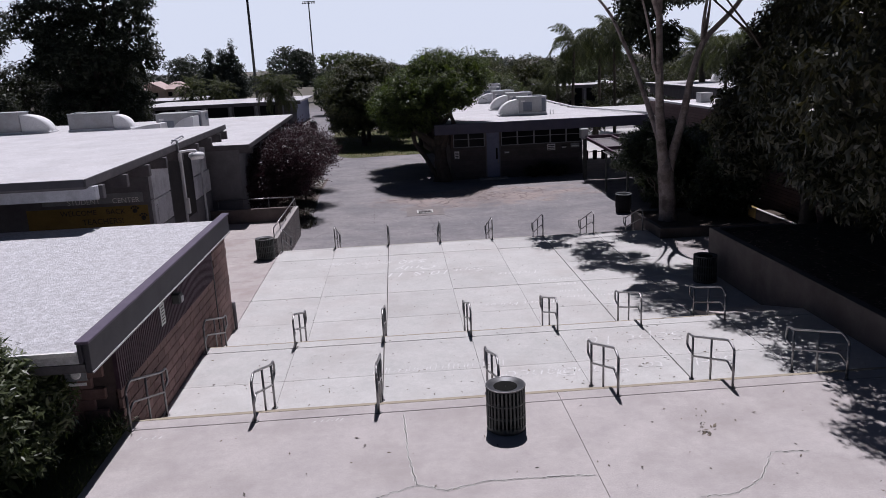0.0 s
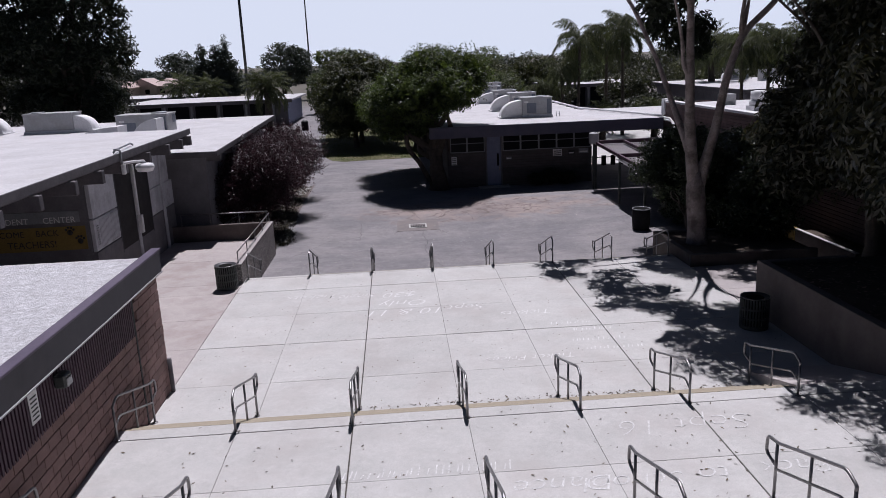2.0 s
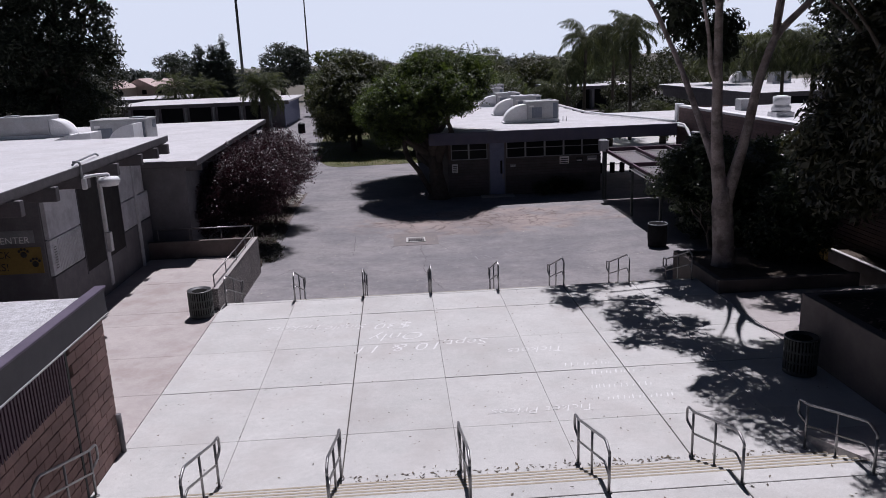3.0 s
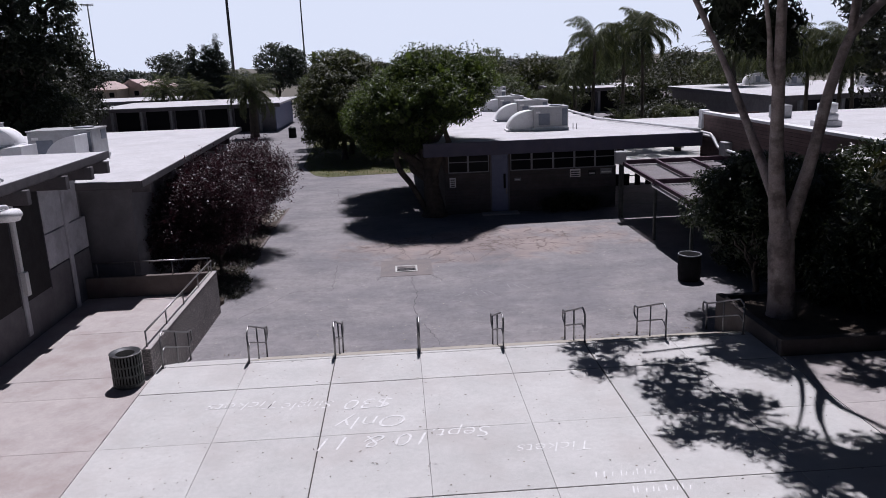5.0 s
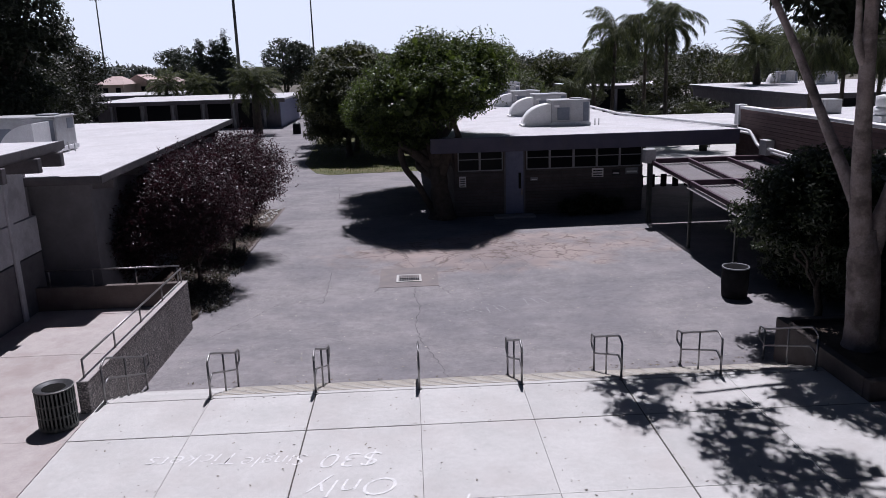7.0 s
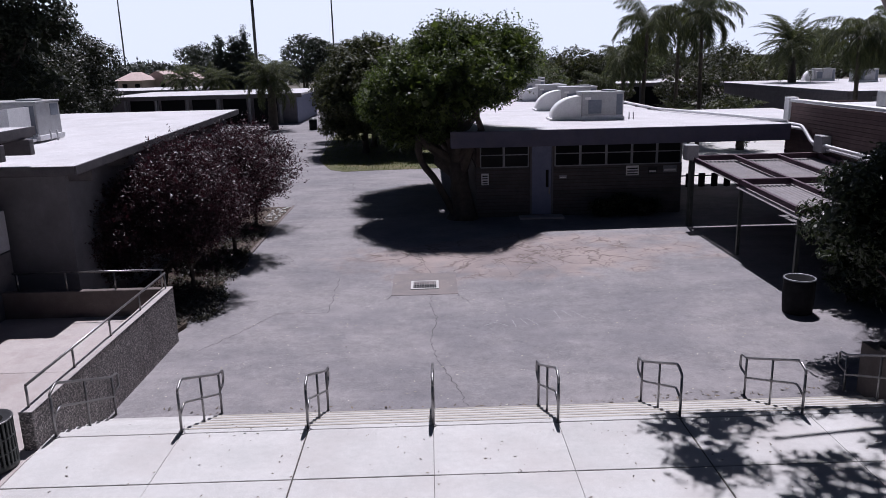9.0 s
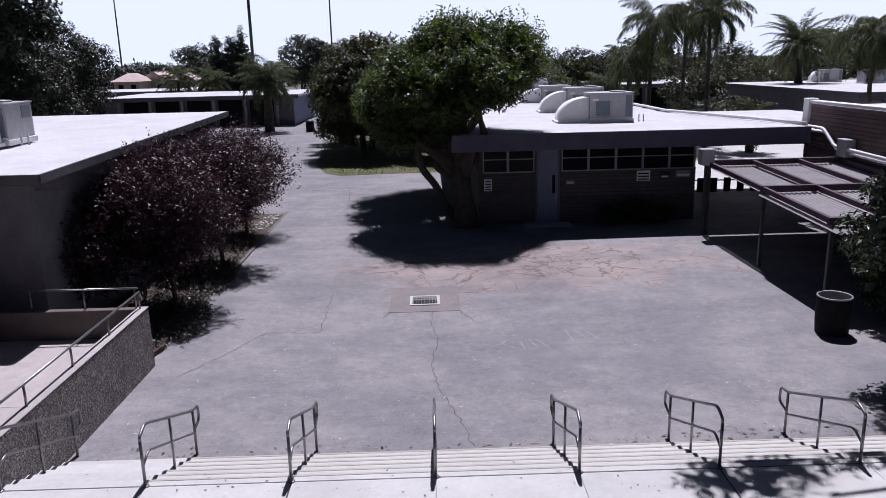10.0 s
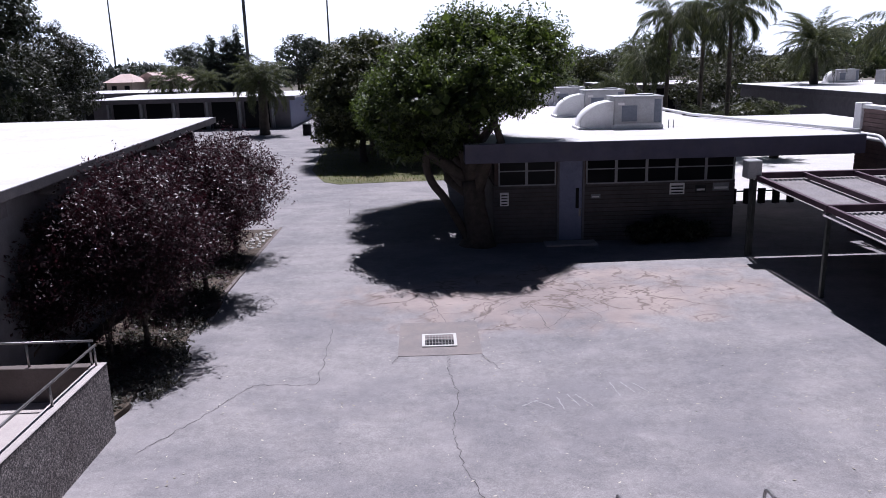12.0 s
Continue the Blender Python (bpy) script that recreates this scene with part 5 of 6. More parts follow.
cn = thing("canopy", "dark steel canopy frame over a long corrugated sheet roof", "canopy", (11.4, 43.9, -1.95))
for x, y, h in ((0.1, 0, 2.46), (0.1, 4.75, 2.62), (5.0, 0.0, 2.46), (0.1, -4.1, 2.3), (5.0, -4.1, 2.3)):
    part("post", box(x - 0.055, x + 0.055, y - 0.055, y + 0.055, 0, h, 0.006), M["darksteel"], cn, "thin dark steel post")
for y in (-4.15, -0.05, 4.75):
    part("beam", sloped(box(-0.02, 5.1, y, y + 0.13, 2.45, 2.65, 0.008), 0.04), M["slat"], cn, "dark edge beam")
for x in (0.02, 1.7, 3.4, 5.0):
    part("rafter", sloped(box(x, x + 0.11, -4.02, 4.75, 2.47, 2.63, 0.008), 0.04), M["slat"], cn, "dark rafter")
for y0, y1 in ((-0.04, 5.5), (-4.75, -0.07)):
    part("sheet", sloped(corrugated(0.14 if y1 > 0 else -0.12, 5.1, y0, y1, 2.37), 0.04), M["panelmetal"], cn, "weathered corrugated sheet")
post = thing("lamp_post", "short dark post with a grey box on top", "post", (11.36, 48.6, -1.92))
part("pole", box(-0.05, 0.05, -0.05, 0.05, 0, 2.7, 0.006), M["darksteel"], post)
part("box", box(-0.24, 0.24, -0.22, 0.22, 2.66, 3.26, 0.03), M["acmetal"], post, "pale grey metal box")

# bright court behind the passage, with low dark seats
fence = thing("seat_row", "row of low dark seat backs on a thin rail", "bench", (12.05, 57.4, -1.9))
part("rail", tube([(0, 0, 0.62), (9.5, 0, 0.62)], 0.035, 6), M["darksteel"], fence)
for i in range(13):
    part("seat_back", box(0.2 + i * 0.66, 0.52 + i * 0.66, -0.05, 0.05, 0.05, 0.74, 0.01), M["blackplastic"], fence)
    part("leg", tube([(0.36 + i * 0.66, 0, 0), (0.36 + i * 0.66, 0, 0.6)], 0.025, 6), M["darksteel"], fence)
solo("pavement_court", box(12.4, 34.0, 58.0, 80.0, -2.2, -1.86), M["concrete"], "bright concrete court beyond the passage", "pavement", kind="structure")

# ---- brick building on the shaded side ----
rb = thing("brick_building", "red-brown brick building with a pale coping and a white roof", "building", (16.6, 30.0, -1.95))
part("wall", box(0.0, 16.0, 0.0, 21.8, -0.4, 4.5), M["slump"], rb, "dark mortar wall core")
for row in range(30):
    part("course", box(-0.03, 0.0, 0.0, 21.8, row * 0.155 + 0.008, row * 0.155 + 0.147), M["redbrick"], rb, "red-brown brick course")
    part("course", box(-0.03, 3.0, 21.8, 21.83, row * 0.155 + 0.008, row * 0.155 + 0.147), M["redbrick"], rb, "red-brown brick course")
part("coping", box(-0.1, 0.3, -0.05, 21.9, 4.66, 4.78, 0.01), M["ducting"], rb, "pale coping")
part("corner_cap", box(-0.14, 0.26, 21.5, 21.95, 3.9, 4.85, 0.02), M["ducting"], rb, "pale corner pier")
part("roof", box(0.31, 16.0, 0.0, 21.8, 4.5, 4.56), M["whiteroof"], rb, "white coated roof")
for k, (dx, dz_) in enumerate(((-0.32, 0.0), (-0.18, -0.16))):
    part("conduit", tube(bent([(dx, 21.6, 3.80 + dz_), (dx, 19.85, 3.80 + dz_), (dx, 18.95, 3.22 + dz_), (dx, 12.0, 3.05 + dz_)], 0.2), 0.065, 8), M["ducting"], rb, "white conduit bundle")
part("junction_box", box(-0.42, -0.05, 17.95, 18.6, 2.9, 3.55, 0.02), M["acmetal"], rb, "pale junction box")
vt = thing("roof_vent", "white stacked roof vent", "vent", (18.75, 44.0, 2.6))
part("curb", box(-0.45, 0.45, -0.45, 0.45, 0, 0.25, 0.02), M["ducting"], vt)
part("cowl", lathe([(0.35, 0.25), (0.45, 0.3), (0.45, 0.5), (0.3, 0.55), (0.4, 0.6), (0.4, 0.95), (0.2, 1.0)], 18), M["ducting"], vt)
aircon("pale rooftop unit on the brick building", 24.0, 46.0, 2.6, hood=0, w=2.4)
solo("roof_hatch", box(-0.38, 0.38, -0.4, 0.4, 0, 0.62, 0.03), M["acmetal"], "grey roof hatch box", "hatch", (19.1, 48.6, 2.6))


# ---- far school buildings ----
def school_block(label, x0, x1, y0, y1, zt, posts=5, wallmat="greypaint", zb=-1.95):
    t = thing("school_building", label, "building", (x0, y0, zb))
    w, d, h = x1 - x0, y1 - y0, zt - zb
    part("wall", box(0, w, 0, d, -0.3, h - 0.3), M[wallmat], t)
    part("roof", box(-0.8, w + 0.8, -1.2, d + 0.8, h - 0.25, h, 0.02), M["whiteroof"], t, "white flat roof")
    part("fascia", box(-0.85, w + 0.85, -1.27, -1.205, h - 0.45, h + 0.02), M["beam"], t, "dark fascia")
    part("fascia", box(-0.87, -0.805, -1.2, d + 0.8, h - 0.45, h + 0.02), M["beam"], t, "dark fascia")
    for i in range(posts):
        x = w * (i + 0.5) / posts
        part("pilaster", box(x - 0.13, x + 0.13, -0.5, 0.0, 0, h - 0.3, 0.02), M["acdark"], t, "grey pilaster")
        if i < posts - 1:
            part("window", box(x + w / posts * 0.12, x + w / posts * 0.88, -0.04, 0.0, 0.15, h - 0.5), M["glass"], t, "dark window")
    return t


far = school_block("long low school building with a white roof", -35.5, -14.2, 108.5, 124, 1.55, 6)
part("end_wall", box(21.31, 21.4, 0.0, 15.5, -0.3, 3.2), M["bluepaint"], far, "blue painted end wall")
school_block("low school building with a white roof behind trees", -48, -33, 128, 142, 1.7, 3)
school_block("far low school building with a white roof", 37, 70, 84, 112, 1.45, 8)
school_block("far low school building behind the palms", 24, 36.5, 118, 132, 1.4, 4)
school_block("far low school building at the end of the roofs", 12, 30, 140, 160, 1.6, 4)
school_block("low school building beside the big trees", -48, -30, 60, 72, 1.6, 3)
aircon("pale rooftop unit on the far roof", 45.4, 107, 1.45, hood=0.9, w=2.4, h=1.35)
aircon("pale rooftop unit on the far roof", 46.6, 100.5, 1.45, hood=0, w=2.4, h=1.35)
aircon("pale rooftop unit on the far roof", 50.5, 92, 1.45, hood=0, w=2.6)
fd = thing("litter_drum", "dark waste drum beside the far school building", "bin", (-10.9, 98.5, -1.93), "litter bins")
part("body", lathe([(0.4, 0), (0.42, 0.05), (0.42, 1.0), (0.36, 1.05)], 16), M["blackplastic"], fd)
part("lid", lathe([(0.44, 1.051), (0.4, 1.12), (0.15, 1.3), (0.02, 1.32)], 16), M["darksteel"], fd)
solo("wall_far", box(-38.5, -36, 105, 105.3, -2.2, 0.6), M["planter"], "tan far yard wall", "wall", kind="structure")
for i, (x, y, w) in enumerate(((-68.5, 194, 5.5), (-65.5, 202, 6.5), (-59.6, 204, 5.0))):
    h = thing("house", "pale stucco house with a faded terracotta roof far off", "house", (x, y, -1.95), "far houses")
    part("wall", box(0, w, 0, 9, -0.3, 4.0), M["housewall"], h)
    bm = bmesh.new()
    if i % 2:
        v = [bm.verts.new(p) for p in ((-0.6, -0.6, 4.0), (w + 0.6, -0.6, 4.0), (w + 0.6, 9.6, 4.0), (-0.6, 9.6, 4.0), (w / 2, -0.6, 6.0), (w / 2, 9.6, 6.0))]
        faces = ((0, 1, 4), (1, 2, 5, 4), (2, 3, 5), (3, 0, 4, 5), (3, 2, 1, 0))
    else:
        v = [bm.verts.new(p) for p in ((-0.6, -0.6, 4.0), (w + 0.6, -0.6, 4.0), (w + 0.6, 9.6, 4.0), (-0.6, 9.6, 4.0), (1.6, 4.5, 5.8), (w - 1.6, 4.5, 5.8))]
        faces = ((0, 1, 5, 4), (1, 2, 5), (2, 3, 4, 5), (3, 0, 4), (3, 2, 1, 0))
    for f in faces:
        bm.faces.new([v[k] for k in f])
    part("roof", bm, M["tile"], h, "faded terracotta tiled roof")
    for k in range(2):
        part("window", box(1.0 + k * 2.8, 2.1 + k * 2.8, -0.05, 0.0, 2.2, 3.3), M["glass"], h, "dark window")


# ---- stadium light poles ----
def light_pole(x, y, h, r=0.22):
    t = thing("stadium_light", "tall grey stadium light pole with a lamp row", "light pole", (x, y, -1.95), "stadium lights")
    part("pole", tube([(0, 0, 0), (0, 0, h * 0.5), (0, 0, h)], [r, r * 0.85, r * 0.65], 10), M["darksteel"], t)
    part("crossarm", box(-1.6, 1.6, -0.1, 0.1, h - 0.2, h - 0.05), M["darksteel"], t)
    for k in range(6):
        part("floodlight", moved(lathe([(0.08, 0), (0.2, 0.1), (0.22, 0.35)], 10), pose(-1.4 + k * 0.56, -0.2, h - 0.65, 20)), M["acdark"], t)
    return t


light_pole(-23.1, 130, 27, 0.24)
light_pole(-20.4, 200, 23.8, 0.22)
light_pole(-80.2, 230, 25.8, 0.24)


# ---- trees and shrubs ----
# big tree beside the office building: leaning trunk with a crooked second stem, broad crown
shade = tree("shade_tree", "broad dark green shade tree with a crooked double trunk", (2.35, 51.4, -1.9),
     [(0.1, 0.3, 6.35, 2.3, 2.4, 1.75), (1.95, 0.5, 6.7, 1.7, 1.8, 1.35), (1.2, 0.2, 5.75, 1.7, 2.0, 0.9), (-0.4, 0.2, 7.2, 1.5, 1.6, 1.0), (-1.7, 0.2, 5.9, 1.8, 2.2, 1.4), (-2.9, 0.6, 5.0, 1.2, 1.8, 1.1), (-0.7, -1.4, 5.6, 2.2, 1.7, 1.3), (0.8, -1.6, 5.9, 1.6, 1.4, 1.1), (-0.3, 2.4, 6.0, 2.3, 1.6, 1.5), (-1.2, 0.5, 4.2, 1.7, 1.8, 1.1), (-2.2, 0.9, 3.9, 1.2, 1.6, 0.9),
      # far lobes hidden behind the near crown, placed to cast the yard's shadow
      (-2.6, 4.4, 4.7, 2.0, 2.2, 1.5), (-2.5, 7.6, 4.5, 2.3, 2.6, 1.6), (-0.9, 6.4, 4.8, 1.9, 2.6, 1.6), (-1.0, 9.4, 4.4, 2.0, 2.2, 1.5), (-2.3, 5.2, 3.3, 1.3, 2.0, 0.8)],
     108000, 0.125, "ficusleaf", 11, trunk_r=0.42, fork=2.1, limbs=14, shoots=420, puff=0.30, core=0.24, big=3.2, sprays=0.3, spray_len=0.55)
part("stem", tube(bent([(-0.25, -0.1, 0.2), (-1.05, -0.1, 1.75), (-1.55, -0.1, 2.35), (-1.75, 0, 3.0), (-1.65, 0, 3.8), (-1.9, 0.2, 5.0)], 0.3), 0.15, 9), M["bark"], shade, "crooked second stem")
part("buttress", tube([(0.25, -0.15, -0.2), (0.22, -0.1, 0.3), (0.05, 0, 1.3), (-0.15, 0, 2.4)], [0.62, 0.48, 0.40, 0.30], 10), M["bark"], shade, "thick gnarled trunk base")
tree("lawn_tree", "round dull green tree on the lawn", (-3.7, 76.4, -1.85),
     [(0, 0, 5.5, 2.9, 3.0, 2.7), (1.9, 0.5, 5.5, 2.5, 2.6, 2.5), (-1.6, 0.3, 4.6, 2.0, 2.4, 2.1), (0.5, 0, 7.2, 2.2, 2.4, 1.5), (2.3, 0, 3.4, 1.9, 2.2, 1.3), (-0.4, 0, 3.1, 2.2, 2.4, 1.2), (0.5, 1.5, 5.0, 2.6, 2.4, 2.2), (-1.2, -2.6, 4.4, 1.9, 1.8, 1.5), (1.4, -3.0, 4.3, 2.4, 1.9, 1.5), (-0.2, -1.8, 5.6, 2.4, 1.8, 1.6), (-1.0, -0.6, 2.2, 2.0, 2.0, 1.1), (1.4, -0.8, 2.4, 2.0, 2.0, 1.1)],
     42000, 0.21, "duskleaf", 12, trunk_r=0.24, fork=2.0, puff=0.46, core=0.16)
tree("lawn_tree", "dark green tree behind the lawn", (1.8, 74.5, -1.85), [(0, 0, 4.6, 2.8, 2.8, 2.4), (1.4, 0.5, 5.0, 2.2, 2.4, 2.0), (-1.6, 0.4, 4.0, 2.1, 2.2, 1.7)], 26000, 0.2, "darkleaf", 13, trunk_r=0.22, fork=1.9, core=0.14)
# this tree and the next stand hidden behind the first, to shade the lawn
tree("lawn_tree", "dark green tree behind the lawn", (-3.4, 80.6, -1.85), [(0, 0, 4.8, 3.4, 3.4, 3.0), (2.0, 0, 5.4, 2.5, 2.8, 2.4), (-2.2, 0.5, 3.8, 2.2, 2.6, 1.9)], 22000, 0.24, "darkleaf", 14, trunk_r=0.22, fork=1.9, core=0.14)
tree("lawn_tree", "dark green tree behind the lawn", (-3.6, 86.0, -1.85), [(0, 0, 4.6, 3.6, 3.4, 2.8), (2.4, 0, 5.0, 2.6, 2.8, 2.4), (-2.4, 0.5, 3.8, 2.4, 2.6, 1.9)], 16000, 0.27, "darkleaf", 16, trunk_r=0.22, fork=1.9, core=0.14)

# purple-leaved trees in the bed
for i, (x, y, s) in enumerate(((-6.3, 41.6, 0.9), (-6.1, 46.0, 0.9), (-6.4, 50.9, 0.85))):
    tree("purple_leaf_tree", "small purple-leaved plum tree in the soil bed", (x, y, -1.93),
         [(0, 0, 3.5 * s, 1.75 * s, 1.6 * s, 1.25 * s), (0.95, 0.1, 3.0 * s, 1.05, 1.2, 0.95), (-0.8, 0, 3.2 * s, 0.95, 1.2, 1.0), (0.1, -0.7, 3.2 * s, 1.2, 1.0, 1.0), (-0.1, 0.5, 4.0 * s, 1.0, 1.1, 0.75), (0, 0.1, 2.3 * s, 1.5, 1.3, 0.8), (-0.6, 0.2, 1.5, 0.9, 1.0, 0.7), (0.3, -0.2, 1.6, 0.8, 0.9, 0.5)],
         (40000, 40000, 32000)[i], 0.088, "plumleaf", 30 + i, trunk_r=0.07, fork=0.9, limbs=9, group="plum trees", shoots=80, sprays=0.8, spray_len=0.62, puff=0.26, core=0.02, big=1.5)
tree("plum_shrub", "purple-grey leafy shrub beside the end wall", (-8.3, 40.0, -1.9), [(0, 0, 1.9, 0.9, 0.8, 0.8), (0.5, 0.3, 1.4, 0.7, 0.7, 0.7), (-0.8, 0.1, 1.7, 0.8, 0.7, 0.8), (0.4, 0.6, 2.6, 0.8, 0.8, 0.8)], 12000, 0.10, "plumleaf", 35, trunk_r=0.05, fork=0.6, category="shrub", core=0.05, sprays=0.7, puff=0.22)
tree("bare_shrub", "thin young shrub at the corner of the end wall", (-6.75, 40.6, -1.9), [(0, 0, 1.3, 0.5, 0.5, 0.6)], 260, 0.1, "plumleaf", 36, trunk_r=0.035, fork=0.8, category="shrub", core=0.0, puff=0.2)
tagged(foliage("bed_plants", [(0.0, -2.2, 0.0, 1.3, 2.6, 0.13), (0.0, 1.6, 0.0, 1.1, 3.0, 0.16), (0.1, 5.6, 0.0, 0.8, 2.6, 0.15), (0.7, -2.6, 0.0, 0.75, 1.9, 0.10)], 15000, 0.10, M["bedleaf"], None, 38, kind="stuff", label="low grey-green plants and weeds in the bed", core=0.0, puff=0.18), category="plants").location = (-6.5, 42.6, -1.93)
tagged(foliage("ground_cover", [(0, 0, 0, 1.3, 7.5, 0.14)], 7000, 0.1, M["plumleaf"], None, 37, kind="stuff", label="fallen purple leaves and low plants in the bed", core=0.0, puff=0.2), category="plants").location = (-7.0, 45.5, -1.93)

# broken pale rubble at the far end of the bed
rng = random.Random(19)
for k in range(60):
    r = rng.uniform(0.03, 0.085)
    bm = bmesh.new()
    bmesh.ops.create_icosphere(bm, subdivisions=1, radius=r)
    for v in bm.verts:
        v.co = Vector((v.co.x * rng.uniform(0.8, 1.3), v.co.y * rng.uniform(0.8, 1.3), v.co.z * rng.uniform(0.4, 0.7)))
    solo("rubble_stone", bm, M["concrete"], "pale broken concrete lump at the end of the bed", "stone", (rng.uniform(-6.35, -5.66), rng.uniform(51.6, 54.8), -1.90 + r * 0.3), group="rubble stones")

# eucalyptus: pale forked trunk with a high open crown
eu = thing("eucalyptus_tree", "tall eucalyptus with smooth pale forked trunks", "tree", (10.6, 31.35, -0.97))
part("trunk", tube([(0.02, 0, -0.2), (0.02, 0, 0.1), (0, 0, 0.6), (-0.06, 0.0, 1.4), (-0.12, 0.0, 2.0), (-0.16, 0, 2.6)], [0.46, 0.36, 0.335, 0.33, 0.32, 0.22], 16), M["palebark"], eu)
for pts, r0, r1 in (
    ([(-0.22, 0.1, 2.9), (-0.30, 0.7, 3.7), (-0.45, 1.3, 4.6), (-0.8, 2.2, 6.3), (-1.55, 3.0, 8.4), (-2.0, 3.3, 9.1), (-3.4, 3.7, 10.4)], 0.15, 0.04),
    ([(-0.14, 0, 2.0), (-0.30, 0, 3.0), (-0.42, 0, 4.4), (-0.48, 0, 6.3), (-0.53, 0, 8.2), (-0.45, 0.1, 10.0), (0.0, 0.4, 12.4)], 0.24, 0.06),
    ([(-0.02, 0, 2.0), (0.14, 0, 2.7), (0.34, 0, 3.4), (0.56, 0, 4.3), (0.8, 0, 5.74), (1.25, 0, 7.2), (2.45, 0, 8.3), (3.4, 0.1, 9.6), (4.0, 0.1, 11.0)], 0.22, 0.06),
    ([(-0.5, 0.0, 5.9), (-0.72, 0.0, 6.3), (-0.8, -0.1, 7.0), (-1.25, -0.5, 8.4), (-1.9, -0.9, 10.0)], 0.10, 0.03),
    ([(-0.53, 0, 8.2), (-1.1, -0.5, 9.2), (-1.6, -1.6, 10.2)], 0.12, 0.03),
    ([(1.25, 0.0, 7.2), (1.22, -0.1, 8.0), (1.35, -0.3, 9.4), (1.1, -1.4, 10.4)], 0.09, 0.03),
    ([(1.3, 0.0, 7.3), (1.5, 0.1, 8.2), (1.7, 0.3, 9.8)], 0.08, 0.03),
):
    line = bent(pts, 0.5, 3)
    part("limb", tube(line, [r0 + (r1 - r0) * (k / (len(line) - 1)) ** 0.9 for k in range(len(line))], 12), M["palebark"], eu)
LOBES = [(-4.55, 3.9, 0.7, 0.9), (-4.6, 2.9, 0.6, 0.55), (-3.6, 4.5, 0.55, 0.45), (-1.9, 4.8, 1.1, 0.4), (-0.7, 4.3, 0.8, 0.8), (-1.5, 3.2, 0.4, 0.5), (-2.95, 2.75, 0.7, 0.45), (-3.4, 1.75, 0.6, 0.5),
         (-3.6, 1.05, 0.45, 0.45), (-3.2, 0.5, 0.85, 0.7), (-2.3, 0.55, 0.6, 0.7), (-3.5, -0.5, 0.75, 0.55), (-2.3, -1.0, 0.85, 0.6), (-1.3, -1.6, 1.0, 0.6), (-0.6, 2.0, 0.5, 0.4), (0.3, 4.9, 1.0, 0.7), (-0.2, 3.7, 0.8, 0.5), (1.0, 3.5, 0.9, 0.9), (0.9, 1.6, 0.6, 0.5), (0.3, -1.4, 0.9, 0.5)]
# many high lobes are unseen, set to shade bed and terrace; last two, the path
foliage("crown", [(x, y, 10.4, rx, ry, 0.4) for x, y, rx, ry in LOBES] + [(0.3, -2.4, 10.3, 1.6, 1.2, 0.8), (-1.7, -4.6, 10.1, 1.2, 0.9, 0.6), (-3, -3.5, 10, 0.7, 0.5, 0.4), (0.4, -4.4, 10.2, 2, 1.6, 0.9), (0.8, -6.4, 10, 1.5, 1.2, 0.8), (-0.6, -3.4, 10.6, 1.3, 1.2, 0.7), (2.2, -2.4, 10.4, 1.9, 1.6, 1), (1.8, 4, 10.8, 2.2, 1.9, 1.2), (4, 1.6, 10.6, 2.2, 2.1, 1.2), (3.2, 5.6, 10.4, 1.7, 2.1, 1.2), (2.2, 7.6, 10.6, 2.0, 1.9, 1.1), (3.2, 9, 10.2, 1.8, 2, 1.1), (0.6, 6.6, 10.6, 1.4, 1.5, 0.9), (-1.1, 2.1, 8.7, 0.5, 0.5, 0.7), (-0.2, 2.3, 8.9, 0.55, 0.6, 0.8), (1.0, 0.8, 9.4, 0.4, 0.4, 0.6), (0.1, 2.65, 7.5, 0.8, 0.7, 0.75), (-0.7, 2.8, 7.9, 0.6, 0.6, 0.6), (0.8, 2.5, 7.3, 0.5, 0.5, 0.8), (6.0, 2.2, 10.4, 1.8, 1.6, 0.8), (6.6, -0.5, 10.4, 1.8, 1.8, 0.8)],
        52000, 0.225, M["eucleaf"], eu, 40, aspect=3.0, droop=0.8, puff=0.28, cover=1.7, core=0.07)

